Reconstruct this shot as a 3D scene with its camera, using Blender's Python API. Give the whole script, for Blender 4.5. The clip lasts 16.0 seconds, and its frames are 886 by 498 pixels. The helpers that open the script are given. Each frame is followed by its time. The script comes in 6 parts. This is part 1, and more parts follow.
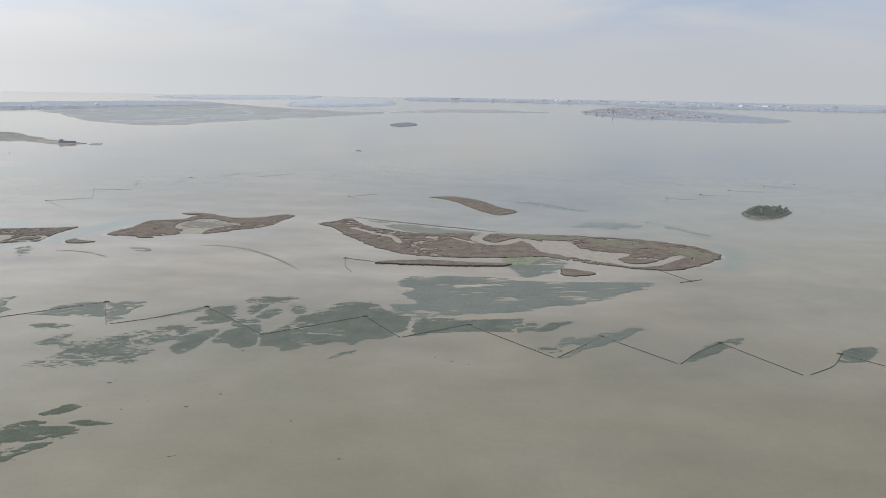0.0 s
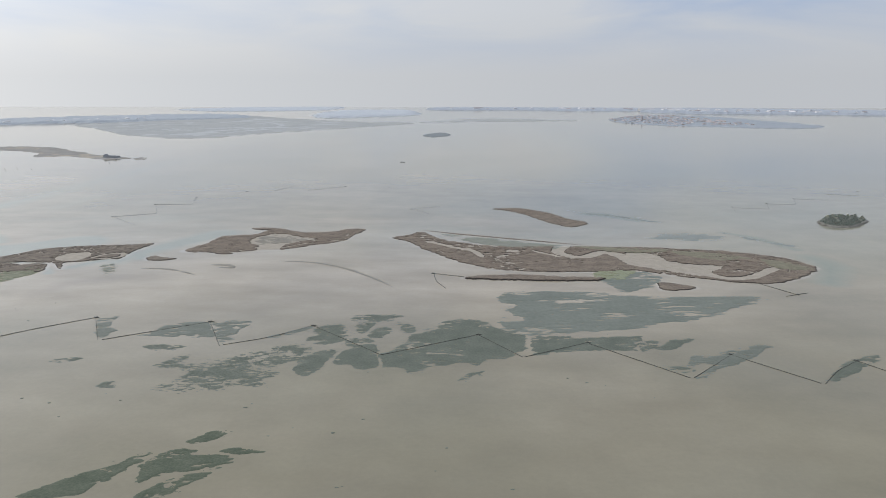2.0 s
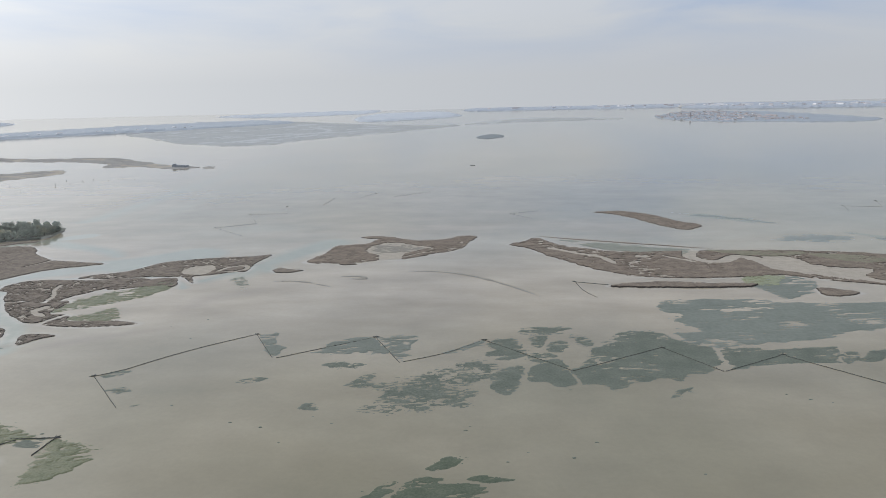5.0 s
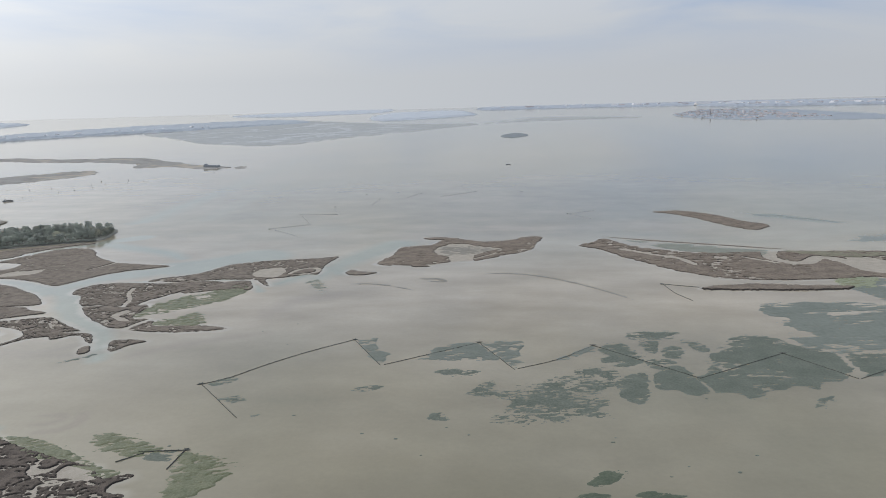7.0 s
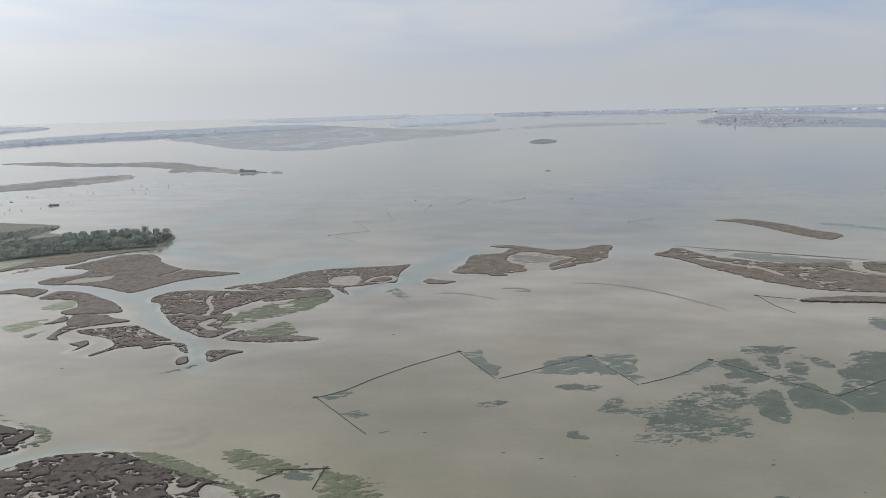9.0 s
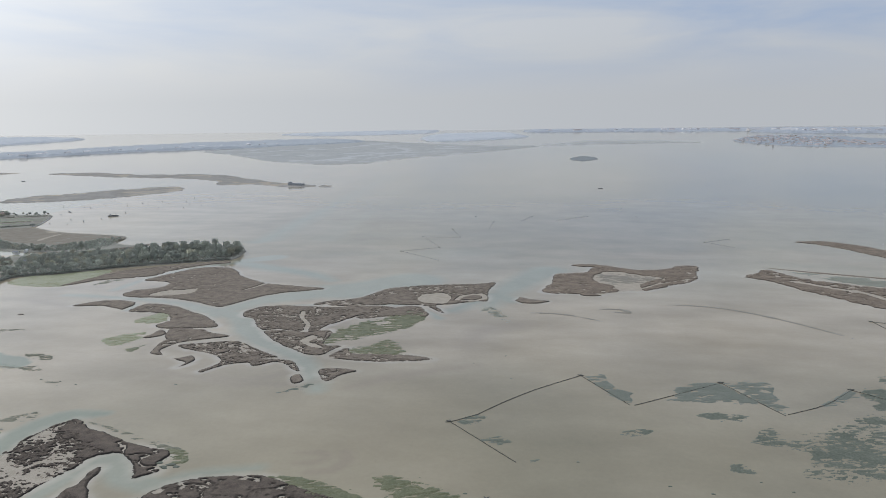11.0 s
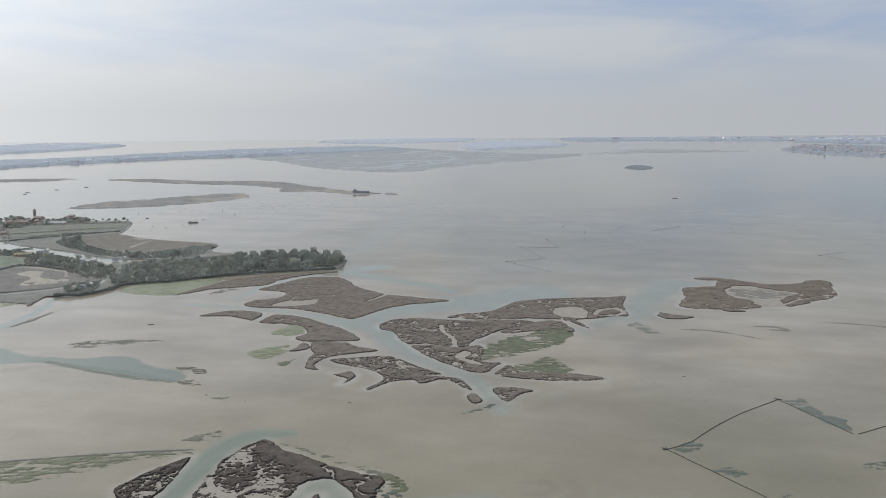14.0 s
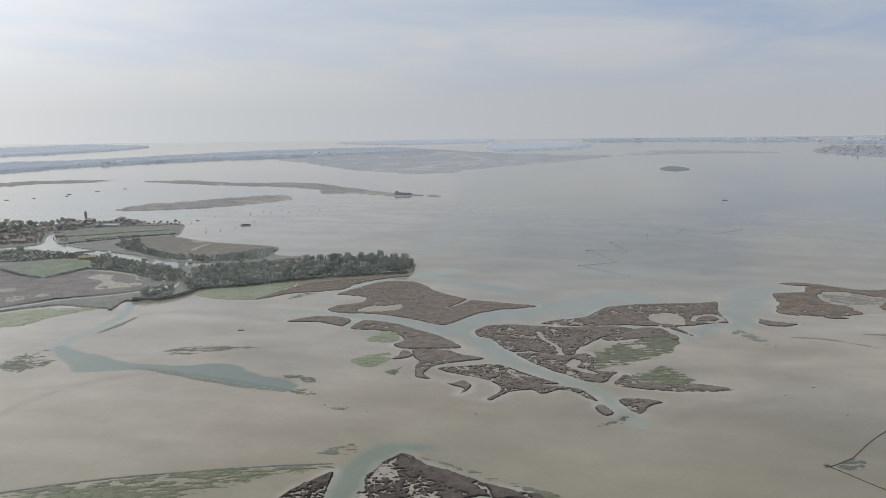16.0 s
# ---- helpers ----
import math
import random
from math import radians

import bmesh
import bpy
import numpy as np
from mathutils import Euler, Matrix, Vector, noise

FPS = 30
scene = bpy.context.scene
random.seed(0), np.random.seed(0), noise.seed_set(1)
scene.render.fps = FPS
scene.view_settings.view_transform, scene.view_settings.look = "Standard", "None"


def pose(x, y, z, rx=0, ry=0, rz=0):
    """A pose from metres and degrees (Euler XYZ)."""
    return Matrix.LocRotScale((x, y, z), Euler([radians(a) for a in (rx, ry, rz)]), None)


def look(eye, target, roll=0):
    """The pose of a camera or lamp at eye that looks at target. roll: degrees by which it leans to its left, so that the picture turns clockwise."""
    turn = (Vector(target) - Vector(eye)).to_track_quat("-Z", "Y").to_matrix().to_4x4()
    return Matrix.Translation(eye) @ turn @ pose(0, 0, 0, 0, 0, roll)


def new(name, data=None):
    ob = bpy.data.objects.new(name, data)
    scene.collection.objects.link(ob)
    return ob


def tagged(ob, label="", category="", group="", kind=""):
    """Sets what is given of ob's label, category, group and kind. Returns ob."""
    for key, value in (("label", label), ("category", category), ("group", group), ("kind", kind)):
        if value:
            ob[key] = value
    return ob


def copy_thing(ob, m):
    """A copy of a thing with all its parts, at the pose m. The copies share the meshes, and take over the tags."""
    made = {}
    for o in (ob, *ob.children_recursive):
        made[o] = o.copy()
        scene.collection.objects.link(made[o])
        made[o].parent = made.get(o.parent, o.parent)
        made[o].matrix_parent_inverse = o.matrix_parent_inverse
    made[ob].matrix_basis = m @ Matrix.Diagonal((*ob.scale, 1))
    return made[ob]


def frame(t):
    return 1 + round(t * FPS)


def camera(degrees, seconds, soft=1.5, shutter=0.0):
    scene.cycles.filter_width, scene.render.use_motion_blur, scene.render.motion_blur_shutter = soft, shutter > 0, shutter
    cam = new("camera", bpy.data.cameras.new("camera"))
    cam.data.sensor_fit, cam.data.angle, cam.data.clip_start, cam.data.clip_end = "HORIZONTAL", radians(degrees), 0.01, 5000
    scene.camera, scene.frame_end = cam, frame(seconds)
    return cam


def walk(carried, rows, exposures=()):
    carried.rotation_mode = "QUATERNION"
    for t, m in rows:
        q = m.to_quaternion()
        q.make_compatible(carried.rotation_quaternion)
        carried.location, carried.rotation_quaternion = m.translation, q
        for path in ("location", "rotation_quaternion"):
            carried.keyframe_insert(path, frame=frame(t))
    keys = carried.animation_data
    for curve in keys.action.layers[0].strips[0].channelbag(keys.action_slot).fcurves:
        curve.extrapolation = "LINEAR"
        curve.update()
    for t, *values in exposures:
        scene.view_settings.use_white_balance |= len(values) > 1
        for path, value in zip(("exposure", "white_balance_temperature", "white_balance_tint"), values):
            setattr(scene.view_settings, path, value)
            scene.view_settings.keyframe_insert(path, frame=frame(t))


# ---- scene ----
cam = camera(62.0, 16.0, soft=0.6)
PATH = [
    (0, (-13.04, 3.079, 131.021), (-13.045, 5.027, 130.57), 0.9),
    (0.5, (-26.746, 5.768, 131.355), (-26.757, 7.718, 130.91), 1.0),
    (1, (-39.962, 7.953, 131.855), (-39.982, 9.904, 131.416), 0.7),
    (1.5, (-53.514, 10.436, 131.88), (-53.547, 12.389, 131.449), 0.5),
    (2, (-67.363, 12.773, 132.487), (-67.41, 14.726, 132.059), 0.1),
    (2.5, (-81.044, 14.812, 132.781), (-81.107, 16.765, 132.355), -0.3),
    (3, (-94.325, 16.997, 132.901), (-94.404, 18.95, 132.477), -0.8),
    (3.5, (-108.044, 19.666, 133.496), (-108.136, 21.619, 133.074), -1.1),
    (4, (-121.442, 20.833, 134.629), (-121.544, 22.785, 134.206), -1.2),
    (6.5, (-189.893, 32.163, 136.081), (-190.026, 34.113, 135.655), -1.6),
    (7, (-203.907, 33.995, 136.378), (-204.039, 35.944, 135.951), -1.6),
    (7.5, (-217.365, 36.084, 136.743), (-217.5, 38.033, 136.315), -1.8),
    (8, (-231.194, 38.309, 137.05), (-231.333, 40.258, 136.623), -1.8),
    (10.5, (-299.813, 46.767, 138.149), (-300.002, 48.722, 137.77), -0.7),
    (11, (-314.327, 48.791, 138.129), (-314.53, 50.745, 137.758), -0.7),
    (11.5, (-328.583, 51.347, 137.733), (-328.798, 53.301, 137.368), -0.6),
    (12, (-342.81, 53.595, 137.55), (-343.031, 55.55, 137.19), -0.5),
    (12.5, (-356.633, 55.181, 137.539), (-356.859, 57.135, 137.179), -0.5),
    (13, (-370.342, 56.958, 137.626), (-370.576, 58.911, 137.266), -0.5),
    (13.5, (-384.134, 57.954, 137.792), (-384.381, 59.907, 137.436), -0.5),
    (14, (-398.26, 59.436, 137.874), (-398.522, 61.388, 137.524), -0.5),
    (14.5, (-412.265, 60.425, 138.169), (-412.538, 62.377, 137.826), -0.6),
    (15, (-426.321, 61.267, 138.449), (-426.601, 63.218, 138.111), -0.7),
    (15.5, (-440.641, 62.736, 138.471), (-440.93, 64.686, 138.132), -0.6),
    (16, (-455.15, 63.752, 138.771), (-455.446, 65.699, 138.424), -0.6),
]
walk(cam, [(t, look(eye, target, roll)) for t, eye, target, roll in PATH], [(0, -0.02, 6400, 10.3), (7, -0.07, 6280, 9.7), (11, -0.15, 6280, 9.6), (13.5, -0.17, 6280, 9.6), (16, -0.24, 6330, 9.6)])

# ---- world, sun, exposure ----
SUN_AZ, SUN_EL = radians(62), radians(34)      # the sun stands behind thin cloud, ahead and to the left
world = bpy.data.worlds.new("hazy_sky")
scene.world = world
world.use_nodes = True
wn, wl = world.node_tree.nodes, world.node_tree.links
wn.clear()


def wnode(kind, **values):
    n = wn.new(kind)
    for key, value in values.items():
        n.inputs[key].default_value = value
    return n


w_out, w_bg = wn.new("ShaderNodeOutputWorld"), wnode("ShaderNodeBackground", Strength=0.1)
w_co, w_sep, w_com = wn.new("ShaderNodeTexCoord"), wn.new("ShaderNodeSeparateXYZ"), wn.new("ShaderNodeCombineXYZ")
w_up = wn.new("ShaderNodeMath")
w_up.operation = "MAXIMUM"
w_up.inputs[1].default_value = 0.012
w_sky = wn.new("ShaderNodeTexSky")
w_sky.sky_type, w_sky.sun_disc = "NISHITA", False
w_sky.sun_elevation, w_sky.sun_rotation = SUN_EL, -SUN_AZ
w_sky.air_density, w_sky.dust_density, w_sky.ozone_density = 1.0, 4.0, 1.0
wl.new(w_co.outputs["Generated"], w_sep.inputs[0])
wl.new(w_sep.outputs[0], w_com.inputs[0])
wl.new(w_sep.outputs[1], w_com.inputs[1])
wl.new(w_sep.outputs[2], w_up.inputs[0])
wl.new(w_up.outputs[0], w_com.inputs[2])
wl.new(w_com.outputs[0], w_sky.inputs[0])
# cloud sheet: flat projection of the dome so that streaks lie down towards the horizon
w_map = wn.new("ShaderNodeMapping")
w_map.inputs["Scale"].default_value = (1.7, 1.7, 9.0)
w_noise = wnode("ShaderNodeTexNoise", Scale=1.7, Detail=6.0, Roughness=0.52, Distortion=0.4)
w_ramp = wn.new("ShaderNodeValToRGB")
w_ramp.color_ramp.elements[0].position, w_ramp.color_ramp.elements[0].color = 0.36, (4.45, 5.3, 6.85, 1)
w_ramp.color_ramp.elements[1].position, w_ramp.color_ramp.elements[1].color = 0.62, (6.35, 6.55, 6.9, 1)
w_low = wn.new("ShaderNodeMapRange")
w_low.inputs["From Min"].default_value, w_low.inputs["From Max"].default_value = 0.015, 0.10
w_haze = wn.new("ShaderNodeMix")
w_haze.data_type = "RGBA"
w_haze.inputs["A"].default_value = (5.95, 6.15, 6.4, 1)
w_mix = wn.new("ShaderNodeMix")
w_mix.data_type = "RGBA"
w_mix.inputs["Factor"].default_value = 0.86
wl.new(w_com.outputs[0], w_map.inputs[0])
wl.new(w_map.outputs[0], w_noise.inputs["Vector"])
wl.new(w_noise.outputs["Fac"], w_ramp.inputs[0])
wl.new(w_sep.outputs[2], w_low.inputs["Value"])
wl.new(w_low.outputs[0], w_haze.inputs["Factor"])
wl.new(w_ramp.outputs[0], w_haze.inputs["B"])
wl.new(w_sky.outputs[0], w_mix.inputs["A"])
wl.new(w_haze.outputs["Result"], w_mix.inputs["B"])
# sunlight spread through the haze brightens the sky on the sun's side
w_dot, w_pos, w_pow, w_add = wn.new("ShaderNodeVectorMath"), wn.new("ShaderNodeMath"), wn.new("ShaderNodeMath"), wn.new("ShaderNodeMix")
w_dot.operation, w_pos.operation, w_pow.operation = "DOT_PRODUCT", "MAXIMUM", "POWER"
w_dot.inputs[1].default_value = (-math.sin(SUN_AZ), math.cos(SUN_AZ), 0.12)
w_pos.inputs[1].default_value, w_pow.inputs[1].default_value = 0.0, 2.4
w_add.data_type, w_add.blend_type = "RGBA", "ADD"
w_add.inputs["B"].default_value = (1.75, 1.8, 1.75, 1)
wl.new(w_com.outputs[0], w_dot.inputs[0])
wl.new(w_dot.outputs["Value"], w_pos.inputs[0])
wl.new(w_pos.outputs[0], w_pow.inputs[0])
wl.new(w_pow.outputs[0], w_add.inputs["Factor"])
wl.new(w_mix.outputs["Result"], w_add.inputs["A"])
w_near, w_face, w_lobe, w_veil = wn.new("ShaderNodeVectorMath"), wn.new("ShaderNodeMath"), wn.new("ShaderNodeMath"), wn.new("ShaderNodeMix")
w_near.operation, w_face.operation, w_lobe.operation = "DOT_PRODUCT", "MAXIMUM", "POWER"
w_near.inputs[1].default_value = (-math.sin(SUN_AZ) * math.cos(SUN_EL), math.cos(SUN_AZ) * math.cos(SUN_EL), math.sin(SUN_EL))
w_face.inputs[1].default_value, w_lobe.inputs[1].default_value = 0.0, 10.0
w_veil.data_type, w_veil.blend_type = "RGBA", "ADD"
w_veil.inputs["B"].default_value = (13.0, 12.9, 12.3, 1)
wl.new(w_com.outputs[0], w_near.inputs[0])
wl.new(w_near.outputs["Value"], w_face.inputs[0])
wl.new(w_face.outputs[0], w_lobe.inputs[0])
wl.new(w_lobe.outputs[0], w_veil.inputs["Factor"])
wl.new(w_add.outputs["Result"], w_veil.inputs["A"])
wl.new(w_veil.outputs["Result"], w_bg.inputs[0])
wl.new(w_bg.outputs[0], w_out.inputs[0])

sun = new("sun", bpy.data.lights.new("sun", "SUN"))
sun.data.energy, sun.data.angle, sun.data.color = 0.4, radians(16), (1.0, 0.95, 0.88)
sun.matrix_world = look((0, 0, 900), (900 * math.sin(SUN_AZ) / math.tan(SUN_EL), -900 * math.cos(SUN_AZ) / math.tan(SUN_EL), 0))


# ---- materials ----
def material(name, base, second, scale, rough=0.9, detail_scale=8.0, bump=0.3, bump_scale=3.0, mud=None, island=False, spec=0.3):
    """Two colours mixed by broad and fine noise in metres; mud shows where the surface is steep."""
    m = bpy.data.materials.new(name)
    m.use_nodes = True
    n, l = m.node_tree.nodes, m.node_tree.links
    b = n["Principled BSDF"]
    co = n.new("ShaderNodeNewGeometry")
    broad, fine = n.new("ShaderNodeTexNoise"), n.new("ShaderNodeTexNoise")
    broad.inputs["Scale"].default_value, broad.inputs["Detail"].default_value = 1.0 / scale, 4
    fine.inputs["Scale"].default_value, fine.inputs["Detail"].default_value = detail_scale / scale, 5
    add = n.new("ShaderNodeMath")
    add.operation = "ADD"
    ramp = n.new("ShaderNodeValToRGB")
    ramp.color_ramp.elements[0].position, ramp.color_ramp.elements[0].color = 0.36, (*base, 1)
    ramp.color_ramp.elements[1].position, ramp.color_ramp.elements[1].color = 0.64, (*second, 1)
    half = n.new("ShaderNodeMath")
    half.operation = "MULTIPLY"
    half.inputs[1].default_value = 0.5
    for node in (broad, fine):
        l.new(co.outputs["Position"], node.inputs["Vector"])
    l.new(broad.outputs["Fac"], add.inputs[0])
    l.new(fine.outputs["Fac"], add.inputs[1])
    l.new(add.outputs[0], half.inputs[0])
    l.new(half.outputs[0], ramp.inputs[0])
    colour = ramp.outputs[0]
    if island:
        info, tone = n.new("ShaderNodeObjectInfo"), n.new("ShaderNodeHueSaturation")
        rng = n.new("ShaderNodeMapRange")
        rng.inputs["To Min"].default_value, rng.inputs["To Max"].default_value = 0.78, 1.22
        l.new(info.outputs["Random"], rng.inputs["Value"])
        l.new(rng.outputs[0], tone.inputs["Value"])
        l.new(colour, tone.inputs["Color"])
        colour = tone.outputs[0]
    if mud:
        sep, steep, mix = n.new("ShaderNodeSeparateXYZ"), n.new("ShaderNodeMapRange"), n.new("ShaderNodeMix")
        mix.data_type = "RGBA"
        steep.inputs["From Min"].default_value, steep.inputs["From Max"].default_value = 0.87, 0.985
        l.new(co.outputs["Normal"], sep.inputs[0])
        l.new(sep.outputs[2], steep.inputs["Value"])
        l.new(steep.outputs[0], mix.inputs["Factor"])
        mix.inputs["A"].default_value = (*mud, 1)
        l.new(colour, mix.inputs["B"])
        colour = mix.outputs["Result"]
    l.new(colour, b.inputs["Base Color"])
    b.inputs["Roughness"].default_value, b.inputs["Specular IOR Level"].default_value = rough, spec
    if bump:
        rel, bp = n.new("ShaderNodeTexNoise"), n.new("ShaderNodeBump")
        rel.inputs["Scale"].default_value, rel.inputs["Detail"].default_value = 1.0 / bump_scale, 6
        bp.inputs["Strength"].default_value, bp.inputs["Distance"].default_value = bump, bump_scale * 0.4
        l.new(co.outputs["Position"], rel.inputs["Vector"])
        l.new(rel.outputs["Fac"], bp.inputs["Height"])
        l.new(bp.outputs["Normal"], b.inputs["Normal"])
    return m


def water_material():
    """Shallow turbid water: silt in the shallows, blue-green where the bed drops into channels."""
    m = bpy.data.materials.new("lagoon_water")
    m.use_nodes = True
    n, l = m.node_tree.nodes, m.node_tree.links
    b = n["Principled BSDF"]
    geo, deep = n.new("ShaderNodeNewGeometry"), n.new("ShaderNodeAttribute")
    deep.attribute_name = "depth"
    broad, streak, stretch = n.new("ShaderNodeTexNoise"), n.new("ShaderNodeTexNoise"), n.new("ShaderNodeMapping")
    broad.inputs["Scale"].default_value, broad.inputs["Detail"].default_value = 0.006, 5
    stretch.inputs["Scale"].default_value, stretch.inputs["Rotation"].default_value = (0.011, 0.024, 1), (0, 0, radians(12))
    streak.inputs["Scale"].default_value, streak.inputs["Detail"].default_value = 1.0, 6
    l.new(geo.outputs["Position"], broad.inputs["Vector"])
    l.new(geo.outputs["Position"], stretch.inputs[0])
    l.new(stretch.outputs[0], streak.inputs["Vector"])
    mud, silt = n.new("ShaderNodeValToRGB"), n.new("ShaderNodeMix")
    mud.color_ramp.elements[0].position, mud.color_ramp.elements[0].color = 0.35, (*SILT_DARK, 1)
    mud.color_ramp.elements[1].position, mud.color_ramp.elements[1].color = 0.68, (*SILT_PALE, 1)
    l.new(broad.outputs["Fac"], mud.inputs[0])
    silt.data_type, silt.blend_type = "RGBA", "SOFT_LIGHT"
    silt.inputs["Factor"].default_value = 0.25
    l.new(mud.outputs[0], silt.inputs["A"])
    l.new(streak.outputs["Fac"], silt.inputs["B"])
    mix = n.new("ShaderNodeMix")
    mix.data_type = "RGBA"
    l.new(deep.outputs["Fac"], mix.inputs["Factor"])
    mix.inputs["B"].default_value = (*CHANNEL, 1)
    shoal_haze, flat = n.new("ShaderNodeAttribute"), n.new("ShaderNodeMix")
    shoal_haze.attribute_name, flat.data_type = "shoal_haze", "RGBA"
    l.new(shoal_haze.outputs["Fac"], flat.inputs["Factor"])
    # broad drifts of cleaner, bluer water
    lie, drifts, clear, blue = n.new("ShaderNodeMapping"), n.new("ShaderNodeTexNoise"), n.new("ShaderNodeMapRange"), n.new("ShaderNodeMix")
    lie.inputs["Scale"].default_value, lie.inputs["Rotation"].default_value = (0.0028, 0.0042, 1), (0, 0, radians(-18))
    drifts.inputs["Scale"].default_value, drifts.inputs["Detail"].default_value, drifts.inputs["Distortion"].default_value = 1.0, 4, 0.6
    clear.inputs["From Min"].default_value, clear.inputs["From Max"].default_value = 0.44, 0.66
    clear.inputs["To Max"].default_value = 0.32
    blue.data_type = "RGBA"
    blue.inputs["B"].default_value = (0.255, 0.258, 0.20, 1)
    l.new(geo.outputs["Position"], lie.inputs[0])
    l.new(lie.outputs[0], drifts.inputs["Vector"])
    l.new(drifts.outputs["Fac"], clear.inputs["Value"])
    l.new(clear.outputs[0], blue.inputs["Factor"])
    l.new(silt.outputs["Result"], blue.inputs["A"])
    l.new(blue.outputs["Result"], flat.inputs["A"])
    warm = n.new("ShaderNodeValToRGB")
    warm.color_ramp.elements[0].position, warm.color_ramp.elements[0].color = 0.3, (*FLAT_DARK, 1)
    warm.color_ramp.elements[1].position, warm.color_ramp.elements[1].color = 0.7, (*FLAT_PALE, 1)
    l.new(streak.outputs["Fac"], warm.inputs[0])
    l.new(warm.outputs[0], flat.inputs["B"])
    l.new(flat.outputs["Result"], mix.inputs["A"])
    dark, pit = n.new("ShaderNodeAttribute"), n.new("ShaderNodeMix")
    dark.attribute_name, pit.data_type = "pit", "RGBA"
    l.new(dark.outputs["Fac"], pit.inputs["Factor"])
    l.new(mix.outputs["Result"], pit.inputs["A"])
    pit.inputs["B"].default_value = (*POOL, 1)
    marks, film = n.new("ShaderNodeAttribute"), n.new("ShaderNodeMix")
    marks.attribute_name, film.data_type = "stain", "RGBA"
    film.inputs["B"].default_value = (0.33, 0.275, 0.205, 1)
    l.new(marks.outputs["Fac"], film.inputs["Factor"])
    l.new(pit.outputs["Result"], film.inputs["A"])
    spots, tint, fleck = n.new("ShaderNodeTexNoise"), n.new("ShaderNodeMapRange"), n.new("ShaderNodeMix")
    spots.inputs["Scale"].default_value, spots.inputs["Detail"].default_value, spots.inputs["Roughness"].default_value = 0.04, 5, 0.58
    tint.inputs["From Min"].default_value, tint.inputs["From Max"].default_value = 0.3, 0.7
    tint.inputs["To Min"].default_value, tint.inputs["To Max"].default_value = 0.945, 1.05
    fleck.data_type, fleck.blend_type = "RGBA", "MULTIPLY"
    fleck.inputs["Factor"].default_value = 1.0
    l.new(geo.outputs["Position"], spots.inputs["Vector"])
    l.new(spots.outputs["Fac"], tint.inputs["Value"])
    rim, shore = n.new("ShaderNodeAttribute"), n.new("ShaderNodeMix")
    rim.attribute_name, shore.data_type = "fringe", "RGBA"
    shore.inputs["B"].default_value = (0.54, 0.485, 0.395, 1)
    l.new(rim.outputs["Fac"], shore.inputs["Factor"])
    l.new(film.outputs["Result"], shore.inputs["A"])
    l.new(shore.outputs["Result"], fleck.inputs["A"])
    grit, tone, both = n.new("ShaderNodeTexNoise"), n.new("ShaderNodeMapRange"), n.new("ShaderNodeMath")
    grit.inputs["Scale"].default_value, grit.inputs["Detail"].default_value, grit.inputs["Roughness"].default_value = 0.4, 5, 0.7
    tone.inputs["From Min"].default_value, tone.inputs["From Max"].default_value = 0.3, 0.7
    tone.inputs["To Min"].default_value, tone.inputs["To Max"].default_value = 0.965, 1.035
    both.operation = "MULTIPLY"
    l.new(geo.outputs["Position"], grit.inputs["Vector"])
    l.new(grit.outputs["Fac"], tone.inputs["Value"])
    l.new(tint.outputs[0], both.inputs[0])
    l.new(tone.outputs[0], both.inputs[1])
    l.new(both.outputs[0], fleck.inputs["B"])
    l.new(fleck.outputs["Result"], b.inputs["Base Color"])
    rough = n.new("ShaderNodeMapRange")
    rough.inputs["To Min"].default_value, rough.inputs["To Max"].default_value = 0.07, 0.11
    l.new(streak.outputs["Fac"], rough.inputs["Value"])
    l.new(rough.outputs[0], b.inputs["Roughness"])
    b.inputs["IOR"].default_value = 1.33
    rip, bp = n.new("ShaderNodeTexNoise"), n.new("ShaderNodeBump")
    rip.inputs["Scale"].default_value, rip.inputs["Detail"].default_value = 0.5, 4
    bp.inputs["Strength"].default_value, bp.inputs["Distance"].default_value = 0.02, 0.2
    l.new(geo.outputs["Position"], rip.inputs["Vector"])
    l.new(rip.outputs["Fac"], bp.inputs["Height"])
    l.new(bp.outputs["Normal"], b.inputs["Normal"])
    return m


SILT_DARK, SILT_PALE, CHANNEL, POOL = (0.283, 0.248, 0.162), (0.366, 0.321, 0.222), (0.372, 0.375, 0.292), (0.17, 0.205, 0.145)
FLAT_DARK, FLAT_PALE = (0.355, 0.296, 0.203), (0.535, 0.452, 0.333)
WATER = water_material()
MARSH = material("dark_saltmarsh", (0.170, 0.140, 0.112), (0.315, 0.262, 0.203), 5, bump=0.35, bump_scale=0.8, mud=(0.053, 0.046, 0.038))
# Nearest islands: browner, and darker because less haze is mixed into the colour.
MARSH_NEAR = material("brown_marsh_less_haze", (0.093, 0.075, 0.060), (0.195, 0.158, 0.126), 4, bump=0.5, bump_scale=0.7, mud=(0.036, 0.031, 0.026))
# Reed marsh of the gardens, its colour lifted to carry haze.
MARSH_MID = material("grey_reed_marsh", (0.24, 0.217, 0.188), (0.365, 0.33, 0.287), 14, bump=0.35, bump_scale=0.9)
MARSH_RED = material("brown_saltmarsh", (0.168, 0.133, 0.102), (0.312, 0.253, 0.192), 9, bump=0.4, bump_scale=0.9, mud=(0.058, 0.048, 0.04))
# Far reeds carry the haze in their colour, paler with distance.
MARSH_FAR = material("hazed_reed_marsh", (0.30, 0.285, 0.255), (0.43, 0.405, 0.37), 30, bump=0.3, bump_scale=4)
